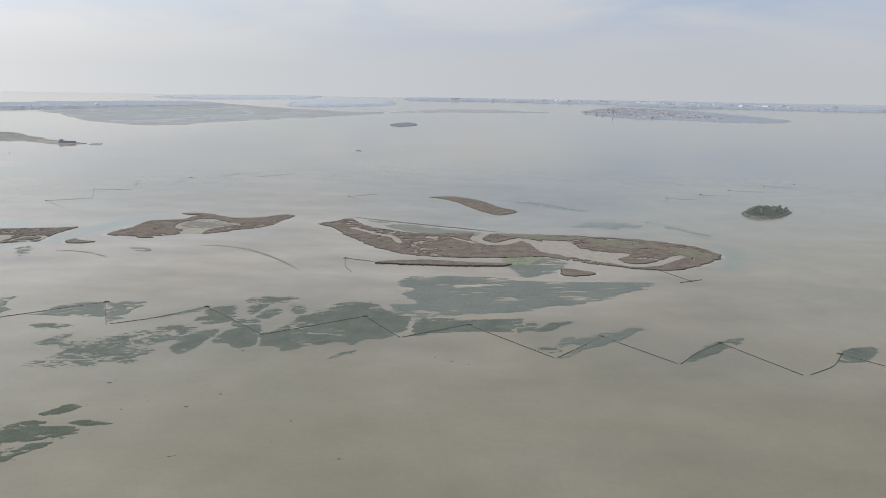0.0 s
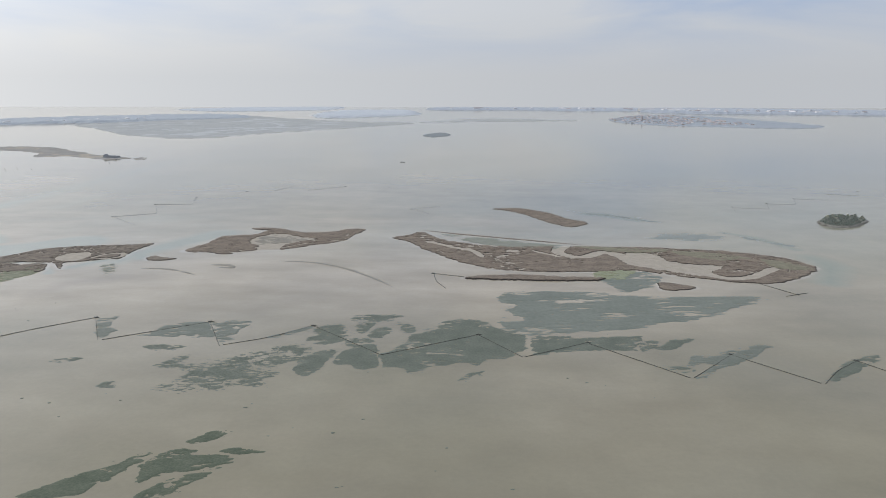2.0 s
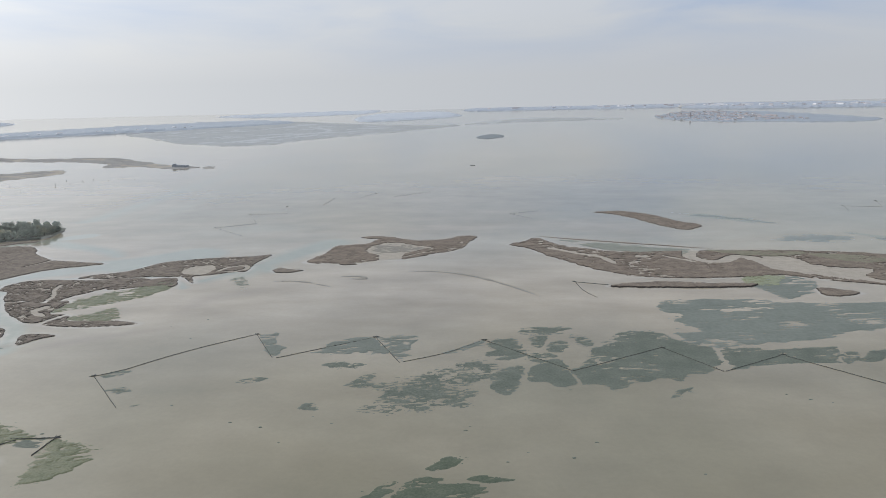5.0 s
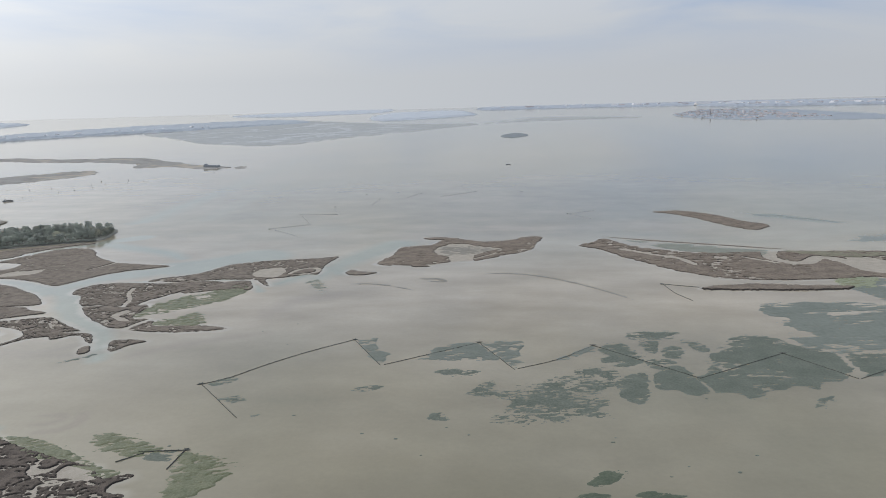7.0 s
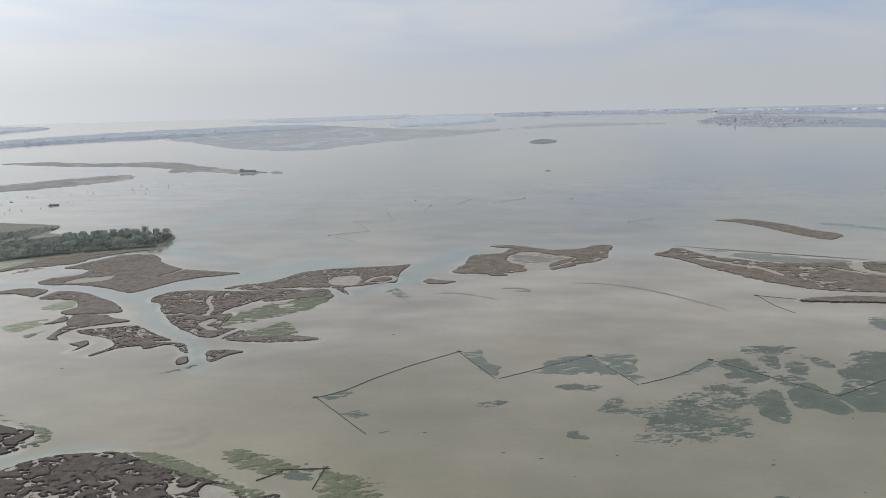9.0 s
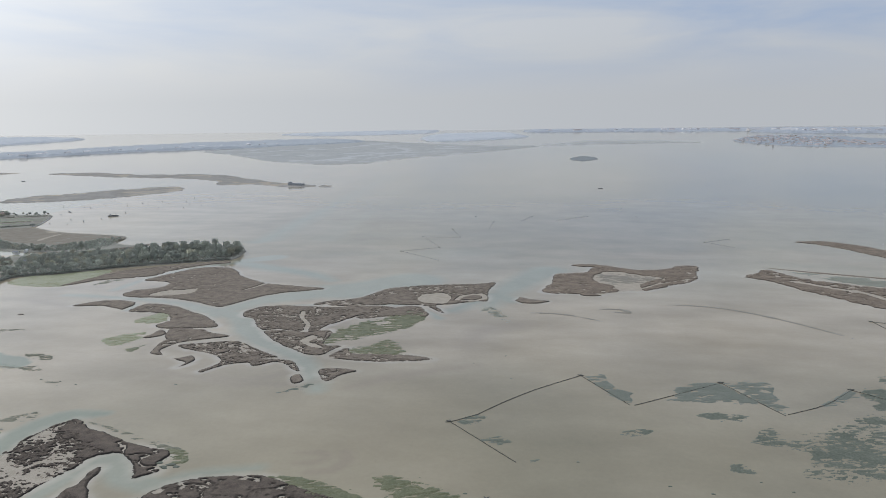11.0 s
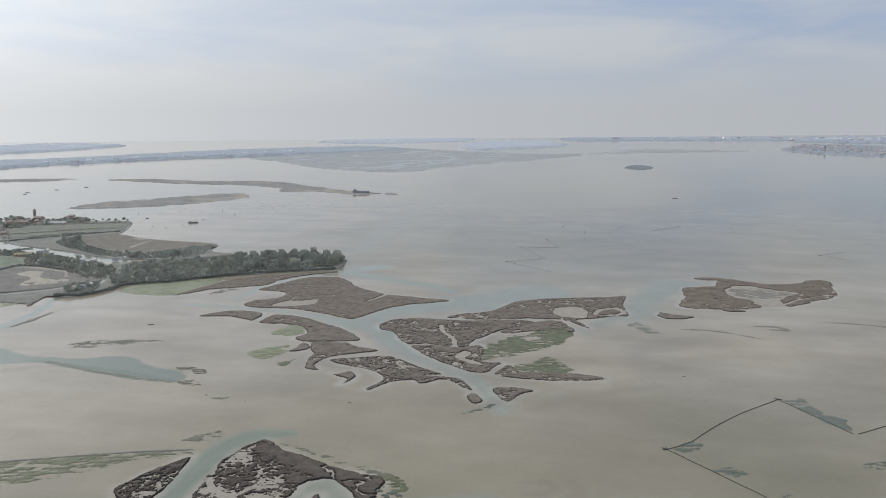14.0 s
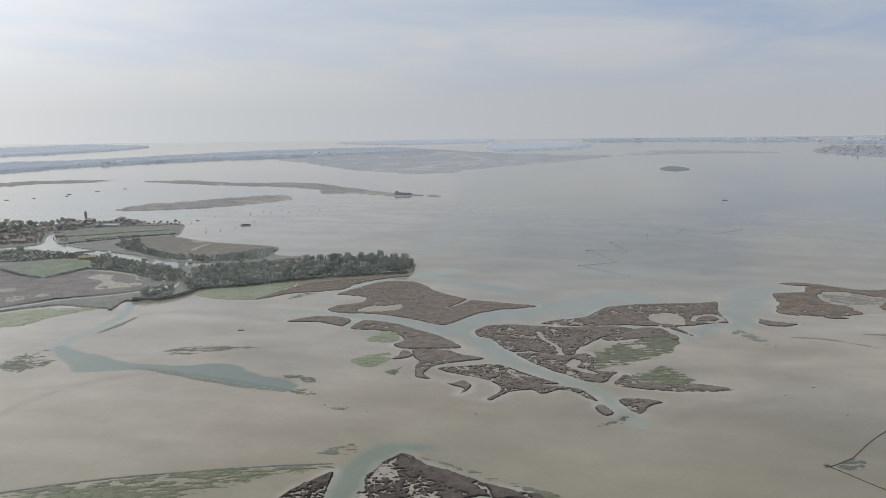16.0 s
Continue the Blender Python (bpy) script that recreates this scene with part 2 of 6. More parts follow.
MARSH_MIST = material("hazed_reed_flat", (0.445, 0.452, 0.435), (0.535, 0.532, 0.503), 110, bump=0.2, bump_scale=10)
REED_BROWN = material("brown_reed_bed", (0.235, 0.208, 0.165), (0.345, 0.305, 0.245), 10, bump=0.4, bump_scale=1.5)
# Grass and meadow colours are likewise raised for the haze over them.
GRASS = material("garden_grass", (0.245, 0.278, 0.19), (0.36, 0.375, 0.275), 16, bump=0.4, bump_scale=2)
MEADOW = material("rough_meadow", (0.262, 0.256, 0.212), (0.385, 0.368, 0.312), 18, bump=0.4, bump_scale=2, mud=(0.11, 0.095, 0.078))
SEAGRASS = material("seagrass_under_water", (0.134, 0.150, 0.115), (0.196, 0.209, 0.163), 9, rough=0.55, bump=0.02, spec=0.12)
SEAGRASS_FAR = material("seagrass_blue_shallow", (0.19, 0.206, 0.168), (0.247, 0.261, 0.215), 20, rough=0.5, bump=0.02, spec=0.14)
SEAGRASS_PALE = material("thin_seagrass", (0.172, 0.186, 0.148), (0.225, 0.237, 0.193), 9, rough=0.5, bump=0.02, spec=0.15)
# Beds seen more steeply: less sky reflection, painted in as darker green.
SEAGRASS_GREEN = material("seagrass_less_sky_sheen", (0.105, 0.125, 0.085), (0.165, 0.18, 0.128), 7, rough=0.6, bump=0.02, spec=0.08)
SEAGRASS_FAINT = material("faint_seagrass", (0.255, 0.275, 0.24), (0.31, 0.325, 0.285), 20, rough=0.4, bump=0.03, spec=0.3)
WEED_GREY = material("grey_green_weed", (0.235, 0.24, 0.185), (0.305, 0.305, 0.24), 8, rough=0.5, bump=0.02, spec=0.2)
WEED = material("olive_weed", (0.175, 0.172, 0.12), (0.25, 0.243, 0.18), 4, rough=0.6, bump=0.05, spec=0.2)
ALGAE = material("green_algae", (0.12, 0.135, 0.062), (0.215, 0.212, 0.118), 6, rough=0.5, bump=0.04, bump_scale=0.8, spec=0.4)
ALGAE_PALE = material("pale_green_algae", (0.225, 0.24, 0.115), (0.325, 0.33, 0.19), 12, rough=0.4, bump=0.1, spec=0.4)
PAN = material("pale_wet_mud", (0.405, 0.352, 0.278), (0.545, 0.482, 0.395), 5, rough=0.7, bump=0.03, spec=0.15)
SANDBAR = material("wet_mud_bar", (0.275, 0.25, 0.202), (0.335, 0.305, 0.25), 10, rough=0.6, bump=0.05, spec=0.2)
NET = material("dark_fishing_net", (0.095, 0.095, 0.082), (0.16, 0.16, 0.14), 2, bump=0.3, bump_scale=0.3)
# Same net for the far fences, haze put in as a paler colour.
NET_FAR = material("hazed_fishing_net", (0.31, 0.315, 0.30), (0.385, 0.385, 0.37), 2, bump=0)
ISLET = material("islet_scrub", (0.25, 0.27, 0.275), (0.335, 0.355, 0.355), 12, bump=0.4, bump_scale=3)
STAKE = material("weathered_stake", (0.06, 0.05, 0.04), (0.12, 0.10, 0.08), 1.5, bump=0.4, bump_scale=0.2)
BARK = material("bark", (0.13, 0.115, 0.10), (0.22, 0.20, 0.18), 1.2, bump=0.5, bump_scale=0.3)


def leafy(name, base, second, size):
    """Leaf material: matt, and half of the light passes through."""
    m = material(name, base, second, size, bump=0, island=True)
    n, l = m.node_tree.nodes, m.node_tree.links
    b, out = n["Principled BSDF"], n["Material Output"]
    colour = b.inputs["Base Color"].links[0].from_socket
    glow, mix = n.new("ShaderNodeBsdfTranslucent"), n.new("ShaderNodeMixShader")
    mix.inputs[0].default_value = 0.5
    l.new(colour, glow.inputs["Color"])
    l.new(b.outputs[0], mix.inputs[1])
    l.new(glow.outputs[0], mix.inputs[2])
    l.new(mix.outputs[0], out.inputs["Surface"])
    return m


# Leaf and twig colours lifted well above foliage: the haze is painted in.
LEAF = leafy("hazed_tree_leaves", (0.46, 0.48, 0.43), (0.64, 0.65, 0.575), 3)
LEAF_DARK = leafy("hazed_cypress_leaves", (0.35, 0.39, 0.34), (0.48, 0.51, 0.445), 2)
SHRUB = leafy("hazed_shrub_twigs", (0.50, 0.495, 0.41), (0.69, 0.67, 0.565), 4)
PLASTER = material("house_plaster", (0.50, 0.42, 0.34), (0.62, 0.54, 0.45), 6, bump=0.1, bump_scale=0.5, island=True)
PLASTER_RED = material("red_plaster", (0.42, 0.315, 0.275), (0.50, 0.39, 0.345), 6, bump=0.1, bump_scale=0.5, island=True)
WHITEWASH = material("whitewashed_wall", (0.66, 0.65, 0.62), (0.78, 0.77, 0.74), 6, bump=0.1, bump_scale=0.5)
TILES = material("clay_roof_tiles", (0.40, 0.30, 0.26), (0.48, 0.38, 0.335), 2.5, bump=0.5, bump_scale=0.5, island=True)
BRICK = material("old_brick", (0.31, 0.265, 0.24), (0.40, 0.35, 0.315), 2.5, bump=0.3, bump_scale=0.4)
DARK = material("dark_opening", (0.02, 0.022, 0.025), (0.04, 0.042, 0.045), 2, rough=0.3, bump=0)
STEEL = material("painted_hull", (0.30, 0.315, 0.325), (0.37, 0.38, 0.385), 3, rough=0.4, bump=0)
# Haze is painted into these woods and gardens as pale blue-grey.
WOOD_MIST = material("hazed_far_woodland", (0.475, 0.51, 0.54), (0.565, 0.59, 0.61), 40, bump=0.4, bump_scale=12)
WOOD_BLUE_HAZE = material("hazed_mainland_woodland", (0.485, 0.515, 0.555), (0.565, 0.59, 0.625), 90, bump=0.3, bump_scale=20)
TOWN_GREEN = material("hazed_town_gardens", (0.39, 0.425, 0.46), (0.48, 0.505, 0.53), 40, bump=0.4, bump_scale=10)
WOOD_PALE_HAZE = material("hazed_farthest_woodland", (0.60, 0.63, 0.66), (0.68, 0.70, 0.715), 120, bump=0.3, bump_scale=20)
FORT_WALL = material("grey_fort_wall", (0.30, 0.315, 0.33), (0.38, 0.39, 0.40), 8, bump=0.2, bump_scale=1)
# Timber paled in its base colour, so the piles stand off in haze.
PILE = material("hazed_pile", (0.40, 0.40, 0.39), (0.48, 0.475, 0.46), 1.5, bump=0.3, bump_scale=0.3)
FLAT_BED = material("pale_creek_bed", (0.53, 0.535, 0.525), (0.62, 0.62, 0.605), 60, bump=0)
OCHRE = material("ochre_plaster", (0.46, 0.39, 0.25), (0.55, 0.47, 0.32), 5, bump=0.1, bump_scale=0.5)
DRY_MUD = material("yellow_dry_mud", (0.47, 0.42, 0.32), (0.60, 0.55, 0.44), 6, rough=0.8, bump=0.1, bump_scale=0.6)
# Far walls and roofs are paled in the colour to look hazy.
TOWN_PALE = material("hazed_town_wall", (0.74, 0.72, 0.71), (0.82, 0.80, 0.79), 30, bump=0, island=True)
TOWN_ROOF = material("hazed_town_roof", (0.47, 0.415, 0.405), (0.54, 0.485, 0.47), 30, bump=0, island=True)


# ---- helpers for shapes ----
def hash2(ix, iy, seed):
    h = (ix * 374761393 + iy * 668265263 + seed * 974634777) & 0x7FFFFFFF
    h = ((h ^ (h >> 13)) * 1274126177) & 0x7FFFFFFF
    return ((h ^ (h >> 16)) & 0xFFFF) / 32767.5 - 1.0


def value_noise(x, y, seed):
    ix, iy = np.floor(x).astype(np.int64), np.floor(y).astype(np.int64)
    fx, fy = x - ix, y - iy
    fx, fy = fx * fx * (3 - 2 * fx), fy * fy * (3 - 2 * fy)
    a, b = hash2(ix, iy, seed), hash2(ix + 1, iy, seed)
    c, d = hash2(ix, iy + 1, seed), hash2(ix + 1, iy + 1, seed)
    return (a * (1 - fx) + b * fx) * (1 - fy) + (c * (1 - fx) + d * fx) * fy


def fbm(x, y, size, seed, octaves=4, turn=0.0, long=1.0, gain=0.55):
    """Layered noise, about -1 to 1, with features of that size in metres; long stretches them along the direction turn."""
    c, s = math.cos(turn), math.sin(turn)
    u, v = (c * x + s * y) / (size * long), (c * y - s * x) / size
    total, amp = 0, 0.55
    for k in range(octaves):
        total = total + amp * value_noise(u * 2**k + 17.3 * k, v * 2**k - 9.1 * k, seed + 31 * k)
        amp *= gain
    return total


def rounded(points, closed=True, steps=4):
    """A smooth curve through the corner points."""
    p = np.array(points, float)
    n = len(p)
    out = []
    for i in range(n if closed else n - 1):
        if closed:
            a, b, c, d = p[i - 1], p[i], p[(i + 1) % n], p[(i + 2) % n]
        else:
            a, b, c, d = p[max(i - 1, 0)], p[i], p[i + 1], p[min(i + 2, n - 1)]
        for k in range(steps):
            t = k / steps
            out.append(b + 0.4 * t * (c - a) + t * t * (0.8 * a - 2.2 * b + 1.8 * c - 0.4 * d) + t**3 * (-0.4 * a + 1.2 * b - 1.2 * c + 0.4 * d))
    if not closed:
        out.append(p[-1])
    return np.array(out)


def distance(x, y, points, closed=True, widths=None):
    """Distance in metres to a closed outline (positive inside), or to an open line less half its width (negative on it)."""
    p = rounded(points, closed)
    best = np.full(x.shape, 1e9)
    inside = np.zeros(x.shape, bool)
    q = np.roll(p, -1, 0) if closed else p[1:]
    w = None if widths is None else np.interp(np.linspace(0, 1, len(p)), np.linspace(0, 1, len(widths)), widths)
    for k, (a, b) in enumerate(zip(p, q)):
        e = b - a
        t = np.clip(((x - a[0]) * e[0] + (y - a[1]) * e[1]) / (e @ e + 1e-9), 0, 1)
        d = np.hypot(x - a[0] - t * e[0], y - a[1] - t * e[1])
        best = np.minimum(best, d - (w[k] / 2 if w is not None else 0))
        if closed:
            cross = (a[1] > y) != (b[1] > y)
            if abs(e[1]) > 1e-9:
                inside ^= cross & (x < e[0] * (y - a[1]) / e[1] + a[0])
    return np.where(inside, best, -best) if closed else best


def sheet(name, x, y, z, keep, mat, smooth=True):
    """A mesh of the grid's quads for which keep is true."""
    ny, nx = x.shape
    idx = np.arange(nx * ny).reshape(ny, nx)
    quads = np.stack([idx[:-1, :-1], idx[:-1, 1:], idx[1:, 1:], idx[1:, :-1]], -1)[keep]
    used, flat = np.unique(quads, return_inverse=True)
    me = bpy.data.meshes.new(name)
    me.vertices.add(len(used))
    me.vertices.foreach_set("co", np.stack([x.ravel()[used], y.ravel()[used], z.ravel()[used]], -1).astype(np.float32).ravel())
    me.loops.add(flat.size)
    me.loops.foreach_set("vertex_index", flat.ravel().astype(np.int32))
    me.polygons.add(len(quads))
    me.polygons.foreach_set("loop_start", np.arange(0, flat.size, 4, dtype=np.int32))
    me.update(calc_edges=True)
    me.polygons.foreach_set("use_smooth", np.full(len(quads), smooth))
    me.materials.append(mat)
    return new(name, me), used


SEED = [10]


def land(name, outline, label, category="marsh island", cell=1.0, height=0.55, edge=0.75, ragged=1.2, creeks=(), pools=(), riddle=0.0, mat=None, rough=0.12,
         riddle_size=1.7, group="salt marsh islands", kind="", floor=0.0, stretch=1.0, turn=0.0, relief=4.0, pan=None, fray=7.0, rim=0.8, solid=(), dense=(), gully=0.0, gully_size=13.0):
    """Ground that stands out of the water inside an outline, cut by creeks (line, widths) and pools, with a frayed edge; riddle is the share
    of its area that small pans take up (none along the solid lines, more inside the dense outlines), gully the width of the fine creeks that wind through it, and pan the wet mud that lies in them."""
    SEED[0] += 7
    seed = SEED[0]
    if name == "salt_marsh_island" and max(q[1] for q in outline) < 760:
        SHORES.append(outline)
    p = np.array(outline)
    lo, hi = p.min(0) - 4 * ragged - 2 * cell, p.max(0) + 4 * ragged + 2 * cell
    x, y = np.meshgrid(np.arange(lo[0], hi[0], cell), np.arange(lo[1], hi[1], cell))
    d = distance(x, y, outline)
    core = d.copy()
    d = d + ragged * (1.3 * fbm(x, y, fray, seed, 5, turn, stretch, 0.62) + 0.95 * fbm(x, y, 3.2 * cell, seed + 2, 3, turn, stretch))
    for line, widths in creeks:
        d = np.minimum(d, distance(x, y, line, False, widths) + 0.8 * ragged * fbm(x, y, 5, seed + 3, 3))
    for pool in pools:
        d = np.minimum(d, -distance(x, y, pool) + 1.8 * ragged * fbm(x, y, 5, seed + 5, 4))
    if riddle:
        pans = fbm(x, y, riddle_size, seed + 9, 5, turn, max(stretch, 1.5), 0.68) + 0.8 * fbm(x, y, riddle_size * 9, seed + 11, 3)
        for line, widths in solid:
            pans = pans - np.clip(1 - distance(x, y, line, False, widths) / 4, 0, 1.5)
        for ring in dense:
            pans = pans + 0.27 * np.clip(distance(x, y, ring) / 4 + 0.6, 0, 1)
        level = np.quantile(pans[core > 0], 1 - riddle)
        d = np.minimum(d, np.where(core > rim, (level - pans) * riddle_size * 1.3, d))
    if gully:
        bend = fbm(x, y, gully_size, seed + 41, 4, turn, 1.4, 0.5)
        open_to = np.clip(0.9 + 1.8 * fbm(x, y, gully_size * 2.2, seed + 43, 2), 0, 1.3)
        d = np.where(core > 0.4, np.minimum(d, np.abs(bend) * gully_size * 1.1 - gully / 2 * open_to), d)
    t = np.clip(d / edge, 0, 1)
    z = np.where(d > 0, height * t * t * (3 - 2 * t) + 0.02, np.maximum(d, -1.0) * min(0.4, height))
    z = z + np.clip(d / 2.5, 0, 1) * rough * fbm(x, y, relief, seed + 15, 5) + floor
    z = np.where(d > 0, np.maximum(z, 0.02 + floor), z)
    wet = d > -0.05 * cell
    keep = wet[:-1, :-1] | wet[1:, :-1] | wet[:-1, 1:] | wet[1:, 1:]
    if pan is None:
        ob, _ = sheet(name, x, y, z, keep, mat or MARSH)
        return tagged(ob, label, category, group, kind)
    thing = tagged(new(name), label, category, group, kind)
    thing.location = (*p.mean(0), 0)
    back = Matrix.Translation(-thing.location)
    z = np.where((d <= 0) & (core > 0), z - 0.03, z)
    turf, _ = sheet("turf", x, y, z, keep, mat or MARSH)
    inner = core > 1.0 + 0.8 * fbm(x, y, 6, seed + 23, 3)
    inner = inner[:-1, :-1] & inner[1:, :-1] & inner[:-1, 1:] & inner[1:, 1:]
    mud, _ = sheet("mud_pan", x, y, np.full(x.shape, 0.015), inner, pan)
    mud["label"] = "pale wet mud in creeks and pans"
    for ob in (turf, mud):
        ob.parent, ob.matrix_parent_inverse = thing, back
    return thing


def mat_patch(name, outline, label, category, mat, cell=0.9, ragged=2.0, riddle=0.0, size=4.0, stretch=2.2, turn=0.1, lift=0.03, group="seagrass beds", scraps=0.35):
    """A thin mat of weed at the water's surface: a torn outline, gaps that multiply towards the rim, and scraps adrift beside it; each lies a little higher than the last."""
    LIFT[0] += 0.004
    SEED[0] += 7
    seed = SEED[0]
    p = np.array(outline)
    pad = 5 * ragged + 3 * cell
    lo, hi = p.min(0) - pad, p.max(0) + pad
    x, y = np.meshgrid(np.arange(lo[0], hi[0], cell), np.arange(lo[1], hi[1], cell))
    core = distance(x, y, outline)
    d = core + ragged * 2.2 * fbm(x, y, 6.0, seed, 5, turn, stretch, 0.62) + 0.8 * ragged * fbm(x, y, 3.0 * cell, seed + 2, 3, turn, stretch)
    fine = fbm(x, y, size, seed + 9, 6, turn, stretch, 0.66)
    if riddle:
        gaps = fine + 0.75 * fbm(x, y, size * 7, seed + 11, 3, turn, 1.4) + 0.35 * np.clip(1 - core / (2.5 + size), 0, 1)
        level = np.quantile(gaps[core > 0], 1 - riddle)
        d = np.minimum(d, (level - gaps) * size * 1.3)
    if scraps:
        adrift = fbm(x, y, size * 0.9, seed + 17, 5, turn, stretch, 0.7) + 0.4 * fbm(x, y, size * 5, seed + 19, 2)
        d = np.maximum(d, np.where(core > -4.5 * ragged, (adrift - 0.62 - 0.10 * np.clip(-core / ragged, 0, 9)) * size, -9))
    t = np.clip(d / 0.6, 0, 1)
    z = np.where(d > 0, (lift + LIFT[0]) * t * t * (3 - 2 * t) + 0.02, np.maximum(d, -1.0) * 0.1)
    wet = d > -0.05 * cell
    keep = wet[:-1, :-1] | wet[1:, :-1] | wet[:-1, 1:] | wet[1:, 1:]
    ob, _ = sheet(name, x, y, z, keep, mat)
    return tagged(ob, label, category, group, "stuff")


LIFT = [0.0]


def part(name, bm, mat, parent, label=""):
    me = bpy.data.meshes.new(name)
    bm.to_mesh(me)
    bm.free()
    me.materials.append(mat)
    ob = new(name, me)
    ob.parent = parent
    if label:
        ob["label"] = label
    return ob


def shared(name, me, parent, m):
    """One more part on a mesh that its twins share."""
    ob = new(name, me)
    ob.parent, ob.matrix_basis = parent, m
    return ob


def box(bm, x, y, z, w, l, h, taper=1.0, turn=0.0):
    """Adds a box that stands at x, y, z."""
    vs = []
    for zz, k in ((0, 1.0), (h, taper)):
        for sx, sy in ((-1, -1), (1, -1), (1, 1), (-1, 1)):
            a, b = sx * w / 2 * k, sy * l / 2 * k
            vs.append(bm.verts.new((x + a * math.cos(turn) - b * math.sin(turn), y + a * math.sin(turn) + b * math.cos(turn), z + zz)))
    for f in ((3, 2, 1, 0), (4, 5, 6, 7), (0, 1, 5, 4), (1, 2, 6, 5), (2, 3, 7, 6), (3, 0, 4, 7)):
        bm.faces.new([vs[i] for i in f])


def tube(bm, a, b, r0, r1, sides=6):
    """Adds a tapered rod from a to b."""
    a, b = Vector(a), Vector(b)
    q = (b - a).to_track_quat("Z", "Y")
    rings = []
    for p, r in ((a, r0), (b, r1)):
        rings.append([bm.verts.new(p + q @ Vector((r * math.cos(k * math.tau / sides), r * math.sin(k * math.tau / sides), 0))) for k in range(sides)])
    for k in range(sides):
        bm.faces.new((rings[0][k], rings[0][(k + 1) % sides], rings[1][(k + 1) % sides], rings[1][k]))
    bm.faces.new(rings[1])
    bm.faces.new(rings[0][::-1])


# ---- the lagoon ----
def lagoon():
    """One sheet of water to the horizon, finely divided where the channels run."""
    xs = np.concatenate([[-9000, -5000, -2500], np.arange(-1000, -250, 1.5), np.arange(-250, 320, 2.6), [1500, 4000, 9000]])
    ys = np.concatenate([[-6000, -1500], np.arange(180, 560, 1.5), np.arange(560, 820, 2.6), [1800, 4000, 9000]])
    x, y = np.meshgrid(xs, ys)
    ob, used = sheet("water", x, y, np.zeros(x.shape), np.ones((x.shape[0] - 1, x.shape[1] - 1), bool), WATER)
    depth, pit, stain, fringe = (np.zeros(x.shape) for _ in range(4))

    def window(outline, pad):
        p = np.array(outline)
        lo, hi = p.min(0) - pad, p.max(0) + pad
        return slice(*np.searchsorted(ys, (lo[1], hi[1]))), slice(*np.searchsorted(xs, (lo[0], hi[0])))

    for line, widths, soft, dark in CHANNELS:
        w = window(line, 90)
        d = distance(x[w], y[w], line, False, widths) + 2.0 * fbm(x[w], y[w], 25, 5, 3)
        k = np.clip(-d / soft + 0.5, 0, 1)
        depth[w], pit[w] = np.maximum(depth[w], k), np.maximum(pit[w], k * dark)
    for outline, soft, dark in DEEPS:
        w = window(outline, 20)
        k = np.clip((distance(x[w], y[w], outline) + 1.5 * fbm(x[w], y[w], 8, 6, 4)) / soft + 0.5, 0, 1)
        depth[w], pit[w] = np.maximum(depth[w], k), np.maximum(pit[w], k * dark)
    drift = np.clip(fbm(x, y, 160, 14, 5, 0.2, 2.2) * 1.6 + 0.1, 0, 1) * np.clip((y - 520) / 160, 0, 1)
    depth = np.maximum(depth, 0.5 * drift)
    for line, widths, soft in STAINS:
        w = window(line, 30)
        stain[w] = np.maximum(stain[w], 0.55 * np.clip(-(distance(x[w], y[w], line, False, widths) + 3.0 * fbm(x[w], y[w], 18, 41, 4)) / soft + 0.5, 0, 1))
    for outline in SHORES:
        reach, w = 3.8, window(outline, 25)
        d = -distance(x[w], y[w], outline)
        k = np.clip(1.15 - (d + 2.5 * fbm(x[w], y[w], 9, 77, 4)) / reach, 0, 1) * np.clip(0.75 + 1.1 * fbm(x[w], y[w], 22, 78, 3), 0, 1)
        fringe[w] = np.maximum(fringe[w], 0.68 * k)
    # Past the shoals on the left this term paints haze brightness into the water.
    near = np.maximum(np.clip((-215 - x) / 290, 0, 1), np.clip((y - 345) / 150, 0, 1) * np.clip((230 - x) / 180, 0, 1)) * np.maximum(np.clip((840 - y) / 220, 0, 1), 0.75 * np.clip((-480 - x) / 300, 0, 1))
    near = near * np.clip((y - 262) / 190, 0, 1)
    shoal_haze = np.clip(near * 1.1 + 0.35 * fbm(x, y, 120, 8, 4), 0, 1) * (x < 990)
    for key, value in (("depth", depth), ("pit", pit), ("stain", stain), ("fringe", fringe), ("shoal_haze", shoal_haze)):
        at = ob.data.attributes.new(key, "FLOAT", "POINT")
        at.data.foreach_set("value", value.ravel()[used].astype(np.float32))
    return tagged(ob, "calm shallow lagoon water, silty brown with blue-green channels", "water", kind="structure")


CHANNELS, STAINS, DEEPS, SHORES = [], [], [], []


def channel(line, widths, soft, dark):
    """A deeper run of water along a line; dark is how far it goes over into pool colour."""
    CHANNELS.append((line, widths, soft, dark))


channel([(-334, 560), (-324, 603), (-309, 640), (-288, 679)], (14, 24, 32, 36), 16, 0.1)
channel([(-569, 699), (-535, 678), (-491, 655), (-468, 632)], (16, 20, 16, 8), 12, 0.15)
channel([(212, 596), (213, 564), (191, 517)], (10, 20, 8), 22, 0.6)
channel([(58, 795), (85, 786), (113, 754)], (3, 8, 3), 9, 0.7)
channel([(177, 698), (198, 675), (214, 624)], (3, 9, 5), 9, 0.7)
channel([(-595, 810), (-564, 847), (-520, 837), (-485, 854)], (10, 26, 22, 10), 26, 0.35)
channel([(-885, 536), (-870, 551), (-845, 582), (-810, 603), (-794, 618), (-777, 633), (-778, 646)], (8, 8, 8, 7, 7, 7, 5), 2, 0)
